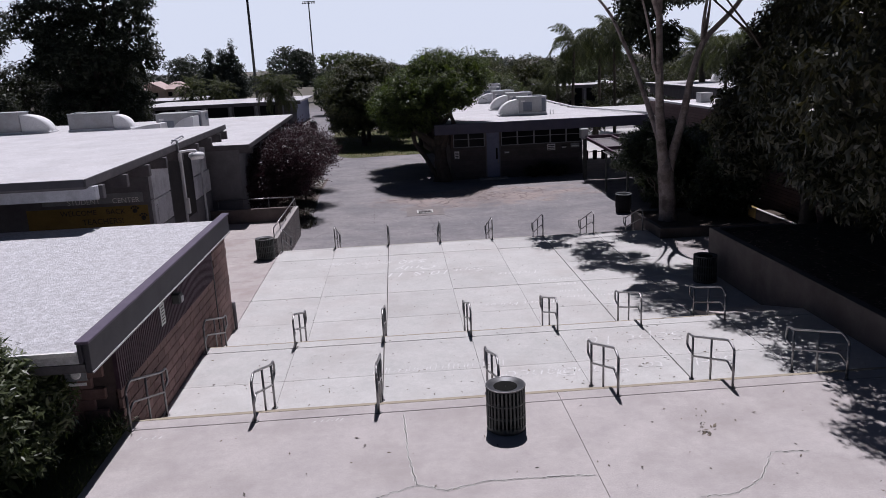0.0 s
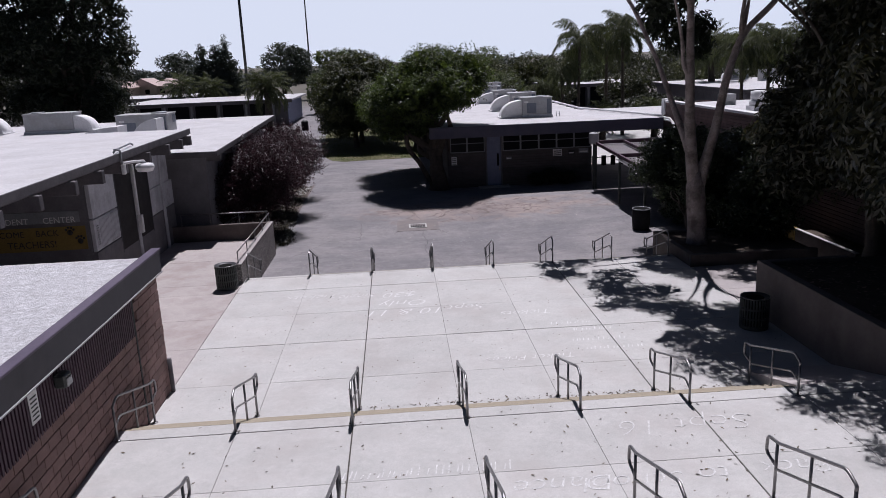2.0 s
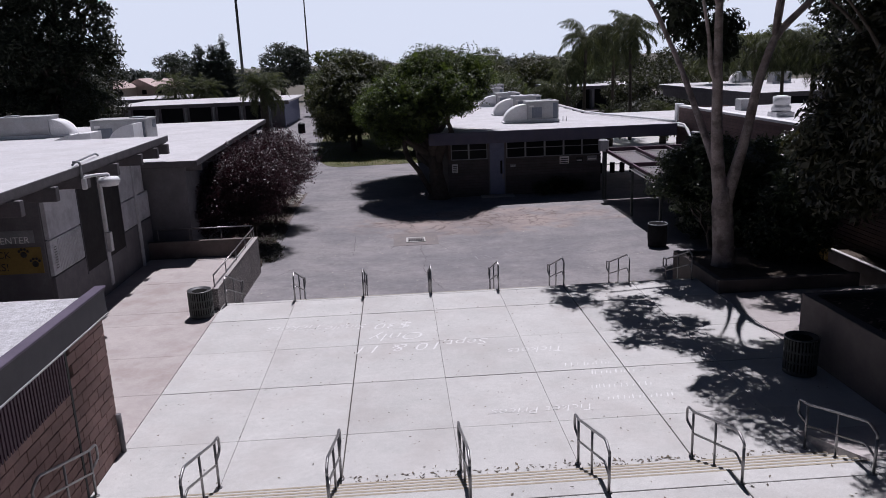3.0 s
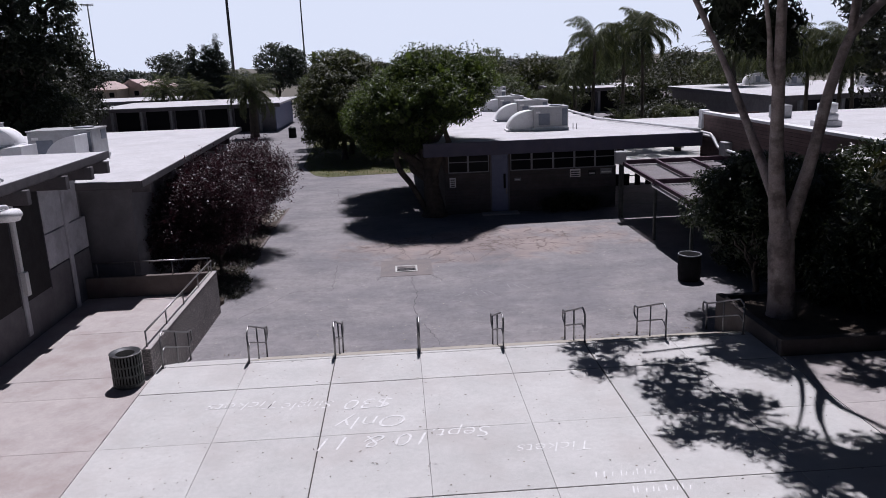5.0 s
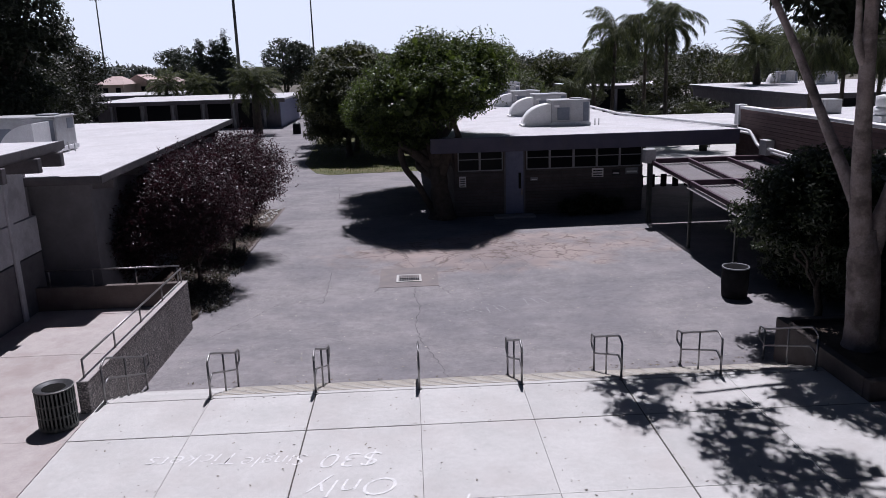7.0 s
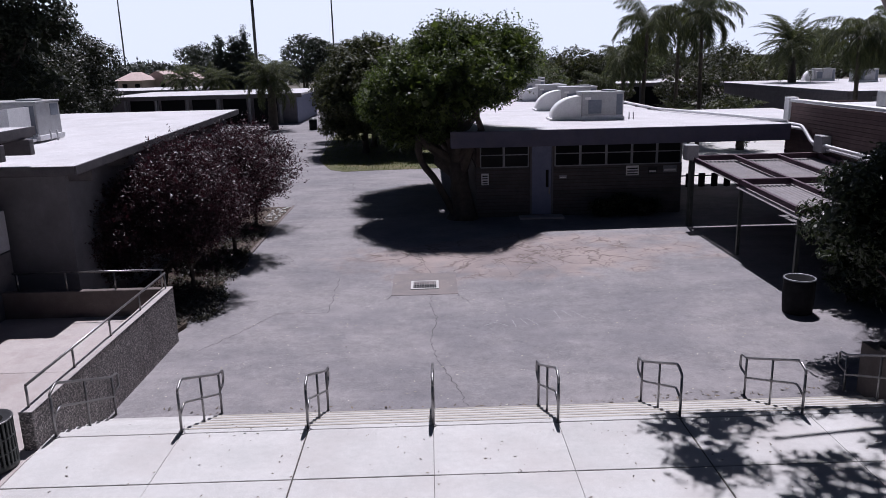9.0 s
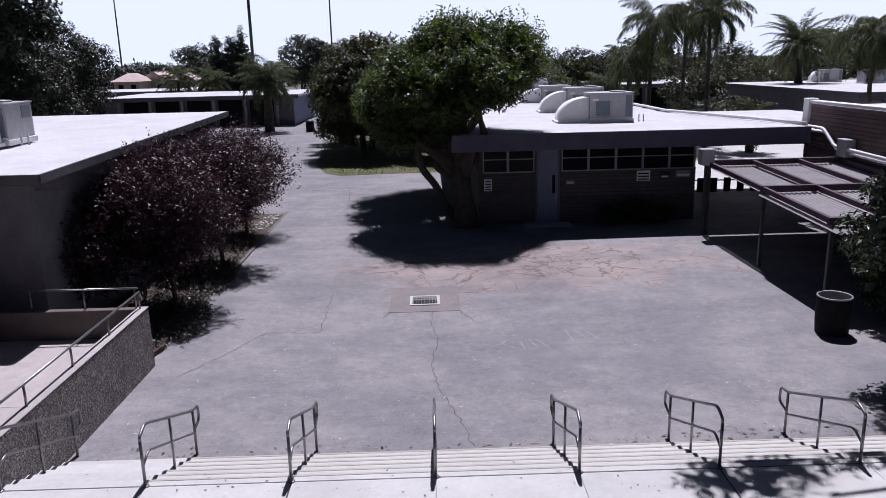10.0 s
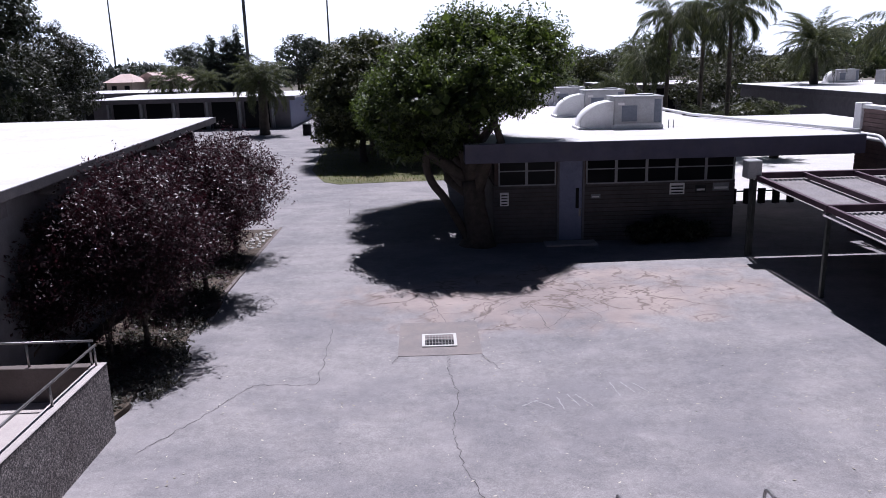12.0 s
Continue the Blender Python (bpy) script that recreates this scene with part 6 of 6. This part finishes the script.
# dense dark trees over the planter
for i, (x, y, s, reach) in enumerate(((12.2, 14.6, 1.0, -0.6), (12.5, 19.0, 1.05, 0.2), (14.2, 23.8, 1.05, 0.6))):
    tree("dark_shade_tree", "dense dark-leaved shade tree over the planter", (x, y, 0.1),
         # per-tree lobes above 7.5 m are unseen, added to shade terrace and wall
         [(0, 0, 5.2 * s, 3.0, 3.0, 2.6), (-2.0 + reach, 0.3, 4.9 - 0.25 * i, 2.2, 2.2, 1.9), (1.5, 0.4, 4.6, 2.8, 2.8, 2.8), (-1.0 + 0.6 * i, -0.5, 7.0 * s, 2.6, 2.6, 1.9), (-1.3, 0, 2.9, 1.7, 2.2, 1.3), (0.8, 0, 2.4, 2.2, 2.6, 1.6), (-1.0, 1.6, 4.0, 2.0, 2.0, 2.0)] + [[(-4.1, 0.3, 7.7, 1.4, 1.0, 0.7), (-3.6, -2.4, 7.6, 1.3, 1.0, 0.7), (-2.9, 3.0, 8.2, 1.4, 1.4, 0.8)], [(-3.0, 1.0, 8.4, 1.5, 1.5, 0.8), (-3.2, 3.5, 8.4, 1.6, 1.5, 0.8)], [(-4.6, 1.2, 8.5, 1.7, 1.6, 0.9), (-4.7, 3.7, 8.6, 1.8, 1.7, 0.9), (-2.6, 1.0, 8.6, 1.7, 1.7, 0.9), (-3.0, 4.6, 8.9, 1.8, 1.6, 0.8), (-5.8, 2.4, 8.8, 1.4, 1.4, 0.8), (-3.2, 2.6, 9.2, 1.8, 1.8, 0.8)]][i],
         (60000, 44000, 48000)[i], 0.24, "shadeleaf", 50 + i, trunk_r=0.2, fork=1.7, limbs=7, group="planter trees", droop=0.9, aspect=3.6, puff=0.34, cover=1.4, core=0.14, big=1.6)
reach = thing("dark_shade_tree", "tall dark-leaved tree leaning out over the terrace", "tree", (13.2, 25.2, 0.1), "planter trees")
part("trunk", tube([(0, 0, -0.2), (0, 0, 0.2), (-0.15, 0.05, 1.6), (-0.5, 0.2, 3.2)], [0.32, 0.25, 0.20, 0.17], 10), M["bark"], reach)
for pts in (((-0.5, 0.2, 3.1), (-1.6, 0.6, 5.8), (-3.6, 1.0, 8.4)), ((-0.5, 0.2, 3.1), (-1.4, 1.4, 6.0), (-3.6, 3.0, 8.6)), ((-0.5, 0.2, 3.1), (-0.4, 0.4, 6.0), (-0.8, 0.6, 8.6))):
    part("limb", tube(bent(pts, 0.8, 4), [0.10, 0.08, 0.07, 0.06, 0.05, 0.04, 0.02], 8), M["bark"], reach)
# the lobes near 8.6 m are out of view and added for the terrace's shade
foliage("crown", [(-3.95, 0.75, 8.6, 1.1, 1.2, 0.5), (-3.3, 2.0, 8.6, 1.1, 1.1, 0.5), (-3.55, 3.35, 8.7, 1.0, 0.8, 0.5), (-4.6, 3.7, 8.6, 0.8, 0.6, 0.4), (-3.7, -0.4, 8.6, 1.0, 0.9, 0.5), (-2.2, 0.6, 8.8, 1.5, 1.6, 0.7), (-1.2, -1.0, 8.6, 1.5, 1.5, 0.8), (-1.5, 2.0, 3.5, 1.0, 1.2, 1.3), (-0.8, 2.4, 2.4, 1.2, 1.2, 1.1), (-0.7, 1.4, 4.8, 1.4, 1.4, 1.2), (0.6, 2.2, 3.9, 1.6, 1.5, 1.6), (0.2, 1.4, 6.0, 1.6, 1.6, 1.6), (1.8, 3.2, 4.6, 1.6, 1.6, 1.8)],
        42000, 0.215, M["shadeleaf"], reach, 57, aspect=3.2, droop=0.6, puff=0.34, cover=1.7, core=0.25, big=1.8)
for i, (x, y, s) in enumerate(((16.5, 12.0, 1.5), (21.0, 17.0, 1.5), (20.6, 22.5, 1.4), (20.4, 28.2, 1.2), (25.0, 24.0, 1.6))):
    tree("dark_shade_tree", "dense dark-leaved shade tree behind the planter", (x, y, 0.05),
         [(0, 0, 4.4 * s, 3.2, 3.2, 3.0), (-1.5, 0.4, 3.2 * s, 2.6, 2.6, 2.4), (1.8, 0, 3.6 * s, 2.6, 2.8, 2.6), (0, 0, 2.0, 2.8, 2.8, 1.8), (-1.4, 0, 1.4, 1.6, 2.0, 1.3)],
         15000, 0.30, "shadeleaf", 60 + i, trunk_r=0.22, fork=1.6, group="planter trees", droop=0.6, aspect=3.0)

tree("dark_shade_tree", "leafy olive-green tree beside the brick building", (18.2, 33.0, -1.95),
     [(0, 0, 5.6, 2.1, 2.1, 2.4), (-0.7, -0.3, 4.2, 1.5, 1.8, 1.7), (0.9, 0.3, 4.6, 1.8, 1.9, 1.9), (0.5, 0, 7.2, 1.5, 1.6, 1.2), (-0.4, -0.5, 2.6, 1.3, 1.5, 1.3)],
     30000, 0.17, "shadeleaf", 68, trunk_r=0.14, fork=1.4, group="planter trees", droop=0.7, aspect=3.2, puff=0.34)
# one kerb in two colours: dark for its shaded side, pale for its lit top
walk_kerb = solo("kerb_path", box(15.50, 15.62, 29.6, 33.6, -2.3, -1.235, 0.01), M["bedwall"], "concrete kerb under the trees, its side coloured dark for shade", "kerb", kind="structure")
part("kerb_cap", box(15.49, 15.63, 29.6, 33.6, -1.234, -1.20, 0.01), M["concrete"], walk_kerb, "concrete kerb top kept pale as the lit face")
part("painted_end", box(15.47, 15.65, 33.61, 34.3, -2.3, -1.19, 0.02), M["yellow"], walk_kerb, "yellow painted kerb end")
# soil colour keeps this path dark in place of tree shade
solo("soil_path", box(15.71, 18.4, 24.8, 33.6, -2.3, -1.30), M["soil"], "path behind the kerb in dark soil colour in place of shade", "soil", kind="structure")

tree("shade_shrub", "low spreading dark green tree beside the tree bed", (11.75, 35.1, -1.95),
     [(-0.4, 0.1, 3.5, 1.4, 1.4, 1.1), (-1.2, 0.0, 3.1, 1.0, 1.1, 0.8), (0.6, 0.3, 3.1, 1.3, 1.4, 1.2), (-0.3, -0.4, 4.2, 0.9, 1.0, 0.6), (0.9, 0.0, 2.2, 1.2, 1.3, 1.0)],
     26000, 0.14, "bushleaf", 77, trunk_r=0.1, fork=1.5, limbs=8, group="shrubs", category="tree", aspect=3.0, puff=0.3)

# shrubs between the yard and the brick building
for i, (x, y, rx, h) in enumerate(((13.2, 38.3, 1.2, 4.0), (14.2, 38.2, 1.4, 4.2), (14.0, 36.6, 1.7, 4.4), (18.1, 35.6, 1.9, 5.4), (13.3, 31.8, 1.2, 4.6), (16.0, 37.0, 1.6, 4.8))):
    tree("oleander_shrub", "dense dark green shrub at the edge of the yard", (x, y, -1.95),
         [(0, 0, h * 0.55, rx, rx, h * 0.42), (0.5, -0.3, h * 0.75, rx * 0.7, rx * 0.7, h * 0.25), (-0.5, 0.2, h * 0.35, rx * 0.85, rx * 0.85, h * 0.3)],
         10000, 0.17, "bushleaf", 70 + i, trunk_r=0.06, fork=0.5, group="shrubs", category="shrub", aspect=3.4)

for i, (x, rx, h) in enumerate(((8.4, 0.5, 0.8), (9.3, 0.7, 1.0), (10.3, 0.6, 0.8))):
    tree("wall_shrub", "low dark shrub against the office wall", (x, 50.75, -1.92), [(0, 0, h * 0.55, rx, 0.35, h * 0.42)], 1800, 0.1, "darkleaf", 90 + i, trunk_r=0.03, fork=0.15, limbs=3, group="wall shrubs", category="shrub", puff=0.14)

# rounded bush on the bank
bu = tree("rounded_bush", "dense rounded green bush on the grass bank", (-7.05, 11.9, 0.0),
          [(0, 0, 1.15, 1.3, 1.2, 1.1), (0.2, -0.5, 0.8, 1.05, 1.0, 0.85), (-0.3, 0.1, 1.75, 0.9, 0.9, 0.6), (-1.0, -0.4, 1.1, 1.0, 1.0, 1.0)],
          28000, 0.14, "brightleaf", 80, trunk_r=0.08, fork=0.5, category="bush", aspect=4.0, core=0.2)
tuft = thing("spiky_plant", "spiky green plant at the terrace edge", "plant", (-5.6, 12.8, 0.03))
for k, (x, y) in enumerate(((0.0, 0.0), (-0.1, -0.3), (0.05, 0.25), (-0.25, 0.1))):
    foliage("tuft", [(x, y, 0.1, 0.16, 0.2, 0.12)], 170, 0.17, M["brightleaf"], tuft, 81 + k, aspect=9, droop=-0.6, core=0.0)
rng = np.random.default_rng(9)
P = np.stack([rng.uniform(-8.5, -5.36, 9000), rng.uniform(6.0, 13.2, 9000), np.full(9000, 0.025)], 1)
D = unit(rng.normal(size=P.shape) * 0.5 + np.array([0, 0, 1.0]))
V, Q = leaf_quads(P, D, unit(np.cross(D, rng.normal(size=P.shape))), rng.uniform(0.05, 0.13, len(P)), np.full(len(P), 0.016))
tagged(new("grass", fast_mesh("grass", V, Q, M["grass"])), "rough grass on the bank beside the terrace", "grass", kind="stuff")

# fallen leaves
def scatter(name, label, n, xs, ys, z, size, seed):
    rng = np.random.default_rng(seed)
    P = np.stack([rng.uniform(*xs, n), rng.uniform(*ys, n), np.full(n, z + 0.012)], 1)
    a = rng.random(n) * 2 * np.pi
    D = unit(np.stack([np.cos(a), np.sin(a), rng.normal(size=n) * 0.15], 1))
    U = unit(np.cross(D, np.tile([0, 0, 1.0], (n, 1)) + rng.normal(size=(n, 3)) * 0.2))
    ln = size * (0.5 + rng.random(n))
    V, Q = leaf_quads(P, D, U, ln, ln * 0.4)
    return tagged(new(name, fast_mesh(name, V, Q, M["litter"])), label, "leaves", kind="stuff")


scatter("fallen_leaves", "scattered dry leaves on the lower terrace", 700, (-5.2, 9.5), (20.2, 31.2), LOW, 0.05, 1)
scatter("fallen_leaves", "dry leaves gathered at the foot of the middle steps", 330, (-1.2, 7.2), (19.92, 20.3), LOW, 0.075, 2)
scatter("fallen_leaves", "scattered dry leaves on the middle terrace", 260, (-5.2, 9.5), (15.0, 18.6), MID, 0.065, 3)
scatter("fallen_leaves", "a few dry leaves on the upper terrace", 200, (-4.5, 9.4), (4.0, 13.0), UP, 0.06, 4)
pale = scatter("fallen_leaves", "bleached pale leaves on the asphalt", 560, (-5.0, 10.5), (33.0, 43.0), 0.0, 0.06, 5)
pale.data.materials[0] = M["paleleaf"]
for v in pale.data.vertices:
    v.co.z += ground_height(v.co.x, v.co.y)
foot = scatter("fallen_leaves", "dry leaves at the foot of the lower steps", 160, (-5.0, 9.0), (32.85, 33.4), 0.0, 0.10, 6)
for v in foot.data.vertices:
    v.co.z += ground_height(v.co.x, v.co.y)

tagged(scatter("fallen_leaves", "reddish fallen leaves on the planter's soil", 1500, (9.9, 14.0), (8.0, 24.4), 0.11, 0.12, 7)).data.materials[0] = M["redlitter"]
scatter("fallen_leaves", "small clump of dark leaves on the upper terrace", 14, (4.05, 4.35), (11.6, 11.95), UP, 0.10, 8)

# ---- far trees ----
def far_tree(label, x, y, w, h, seed, mat="farleaf", n=5000, leaf=0.5, base=-1.95, low_=0.25, name="far_tree"):
    rng = random.Random(seed)
    blobs = [(0, 0, h * (0.5 + low_ * 0.5), w * 0.42, w * 0.42, h * (0.5 - low_ * 0.5))]
    for k in range(5):
        a = rng.uniform(0, 6.28)
        blobs.append((math.cos(a) * w * 0.3, math.sin(a) * w * 0.3, h * rng.uniform(low_ + 0.12, 0.85), w * rng.uniform(0.18, 0.3), w * 0.26, h * rng.uniform(0.1, 0.2)))
    return tree(name, label, (x, y, base), blobs, n, leaf, mat, seed, trunk_r=max(0.15, w * 0.03), fork=h * low_, limbs=5, group="far trees")


def conifer(x, y, h, r, seed):
    blobs = [(0, 0, h * (0.15 + 0.8 * k / 9), r * (1 - k / 10.5) , r * (1 - k / 10.5), h * 0.05) for k in range(10)]
    return tree("conifer", "dark pointed conifer far off", (x, y, -1.95), blobs, 9000, 0.40, "coniferleaf", seed, trunk_r=0.25, fork=h * 0.15, limbs=3, group="conifers", droop=0.6, puff=0.8, cover=1.0)


big = tree("tall_eucalyptus", "tall dark eucalyptus with clumped foliage behind the roofs", (-23.7, 62.5, -1.95),
     [(0, 0, 9.5, 3.4, 3.2, 3.0), (2.6, 0.3, 11.0, 2.6, 2.6, 2.0), (-2.6, 0.2, 11.6, 2.6, 2.6, 2.2), (1.0, 0, 14.0, 2.8, 2.6, 2.2), (3.6, 0, 8.8, 1.6, 1.6, 1.2), (-1.8, 0, 15.6, 2.4, 2.4, 1.8), (3.4, 0, 13.4, 1.8, 1.8, 1.3), (1.2, 0, 6.0, 2.8, 2.6, 1.8), (-3.8, 0, 8.6, 1.4, 1.4, 1.0), (2.2, 0, 4.2, 2.0, 2.0, 1.6), (0.2, 0, 17.5, 2.0, 2.0, 1.6), (-1.6, 0, 5.6, 1.8, 1.8, 1.6)],
     44000, 0.28, "eucleaf", 101, trunk_r=0.5, fork=3.2, limbs=12, group="far trees", core=0.05, puff=0.6, cover=0.95)
tree("tall_eucalyptus", "tall dark eucalyptus with clumped foliage behind the roofs", (-35.6, 66.0, -1.95),
     [(0, 0, 10.0, 3.4, 3.2, 3.4), (2.2, 0.3, 12.0, 2.4, 2.4, 2.0), (-2.4, 0.2, 13.0, 2.4, 2.4, 2.0), (0.4, 0, 15.2, 2.6, 2.6, 2.0), (1.0, 0, 6.0, 3.0, 2.6, 2.0), (-2.6, 0, 7.0, 2.4, 2.4, 2.0)],
     26000, 0.26, "eucleaf", 102, trunk_r=0.5, fork=3.2, limbs=8, group="far trees", core=0.05, puff=0.6, cover=0.95)
far_tree("dense dark green tree behind the classroom roof", -29.2, 76, 9.5, 11.2, 103, "darkleaf", 21080, 0.24, low_=0.05)
far_tree("dense dark green tree behind the classroom roof", -38.5, 80, 8, 9.5, 104, "darkleaf", 16120, 0.26, low_=0.05)
far_tree("dense dark green tree beside the far school building", -38.4, 101, 14.5, 12.0, 125, "darkleaf", 24800, 0.29, low_=0.04)
far_tree("dense dark green tree beside the classroom building", -31.0, 58, 7.5, 7.4, 126, "darkleaf", 21080, 0.24, low_=0.05)
far_tree("open grey-green tree far off", -57.0, 220, 12, 12.4, 105, "coniferleaf", 5580, 0.5)
conifer(-44.0, 190, 13.0, 4.4, 106)
conifer(-41.0, 190, 13.4, 4.2, 127)
conifer(-38.6, 190, 15.0, 4.2, 107)
far_tree("dark round pine far off", -24.0, 180, 12, 12.4, 108, "coniferleaf", 7440, 0.47)
far_tree("dark leafy tree far off", -12, 190, 12, 11, 109, "farleaf", 4464, 0.58)
far_tree("green tree far behind the roofs", 17.5, 150, 9, 9.5, 110, "farleaf", 6696, 0.38, low_=0.1)
far_tree("green tree far behind the roofs", 24.0, 138, 8, 8.2, 111, "duskleaf", 6696, 0.34, low_=0.1)
far_tree("green tree far behind the roofs", 9.5, 170, 11, 10.4, 112, "farleaf", 5580, 0.46, low_=0.1)
far_tree("green tree far behind the roofs", 30.0, 128, 8, 7.6, 113, "farleaf", 6696, 0.34, low_=0.1)
far_tree("green tree behind the palms", 26.5, 92, 6.5, 2.5, 114, "darkleaf", 6000, 0.25, low_=0.08)
far_tree("green tree behind the palms", 31.5, 98, 7, 2.6, 115, "darkleaf", 6000, 0.25, low_=0.08)
far_tree("green tree behind the palms", 14.5, 108, 8, 5.8, 116, "farleaf", 6696, 0.29, low_=0.08)
far_tree("green tree behind the palms", 20.0, 104, 7, 4.2, 117, "palmshrub", 6696, 0.28, low_=0.08)
far_tree("tall dark tree far off beside the palms", 40, 160, 12, 10.5, 118, "farleaf", 6696, 0.50)
far_tree("tall dark tree far off", 66, 140, 15, 10.5, 119, "farleaf", 6696, 0.50)
far_tree("tall dark tree behind the brick building", 37.0, 64, 11, 15.0, 121, "darkleaf", 16120, 0.35, low_=0.12)
far_tree("low green tree beside the far school building", -10.5, 128, 7, 7.2, 124, "farleaf", 5580, 0.33, low_=0.1)
for i, (x, y, w, h) in enumerate(((28.5, 90, 5, 2.4), (13.0, 98, 6, 4.6), (38.5, 118, 9, 6.0), (46.0, 122, 9, 6.4), (54.0, 126, 10, 6.6), (31.0, 108, 7, 5.0), (10.5, 120, 7, 6.4), (22, 142, 9, 8.2), (28, 139, 9, 7.6), (34, 141, 9, 8.6), (41, 139, 9, 7.8), (48, 139, 10, 8.6), (16, 136, 8, 7.6))):
    far_tree("leafy green tree among the palms", x, y, w, h, 140 + i, "palmshrub" if i % 3 else "duskleaf", 4200, 0.29, low_=0.03)
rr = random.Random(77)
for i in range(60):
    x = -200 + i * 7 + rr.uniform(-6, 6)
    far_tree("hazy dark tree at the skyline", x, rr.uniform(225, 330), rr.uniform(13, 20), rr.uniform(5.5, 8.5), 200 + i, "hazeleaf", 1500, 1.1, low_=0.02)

for x, y, h, length, seed in ((17.3, 77, 8.9, 3.7, 301), (20.8, 80, 8.9, 3.5, 302), (21.3, 76, 9.5, 3.9, 303), (15.7, 76, 6.2, 2.5, 304), (14.8, 83, 4.4, 2.4, 305), (30.8, 72, 7.6, 3.6, 306), (33.2, 72, 8.0, 3.4, 307), (34.6, 70, 7.4, 3.4, 308), (39.5, 76, 8.4, 3.4, 316)):
    palm("queen_palm", "feathery queen palm with drooping fronds", (x, y, -1.9), h, length, seed, nf=30, stiff=0.22, leaflet=0.23, per=5)
palm("date_palm", "stout date palm with stiff arching fronds", (42.0, 105, -1.9), 7.5, 5.2, 309, nf=100, trunk_r=0.4, stiff=0.66, leaflet=0.12, per=6)
palm("feather_palm", "bushy feather palm beside the far school building", (-15.3, 100, -1.9), 5.2, 3.9, 310, nf=56, trunk_r=0.42, stiff=0.5, leaflet=0.2)
palm("feather_palm", "bushy feather palm beside the far school building", (-33.0, 127, -1.9), 5.0, 3.6, 311, nf=44, trunk_r=0.22, stiff=0.5, leaflet=0.2)
palm("feather_palm", "bushy feather palm beside the far school building", (-28.6, 128, -1.9), 4.8, 3.4, 312, nf=44, trunk_r=0.22, stiff=0.5, leaflet=0.2)
palm("fan_palm", "thin tall palm far off", (-24.6, 180, -1.9), 11.8, 1.9, 313, nf=26, trunk_r=0.2)
palm("low_palm", "low spreading palm in the court", (23.1, 72.4, -1.9), 2.3, 2.3, 314, nf=40, trunk_r=0.25, stiff=0.55)
palm("low_palm", "low spreading palm in the court", (18.3, 72, -1.9), 2.2, 2.2, 315, nf=36, trunk_r=0.25, stiff=0.6)
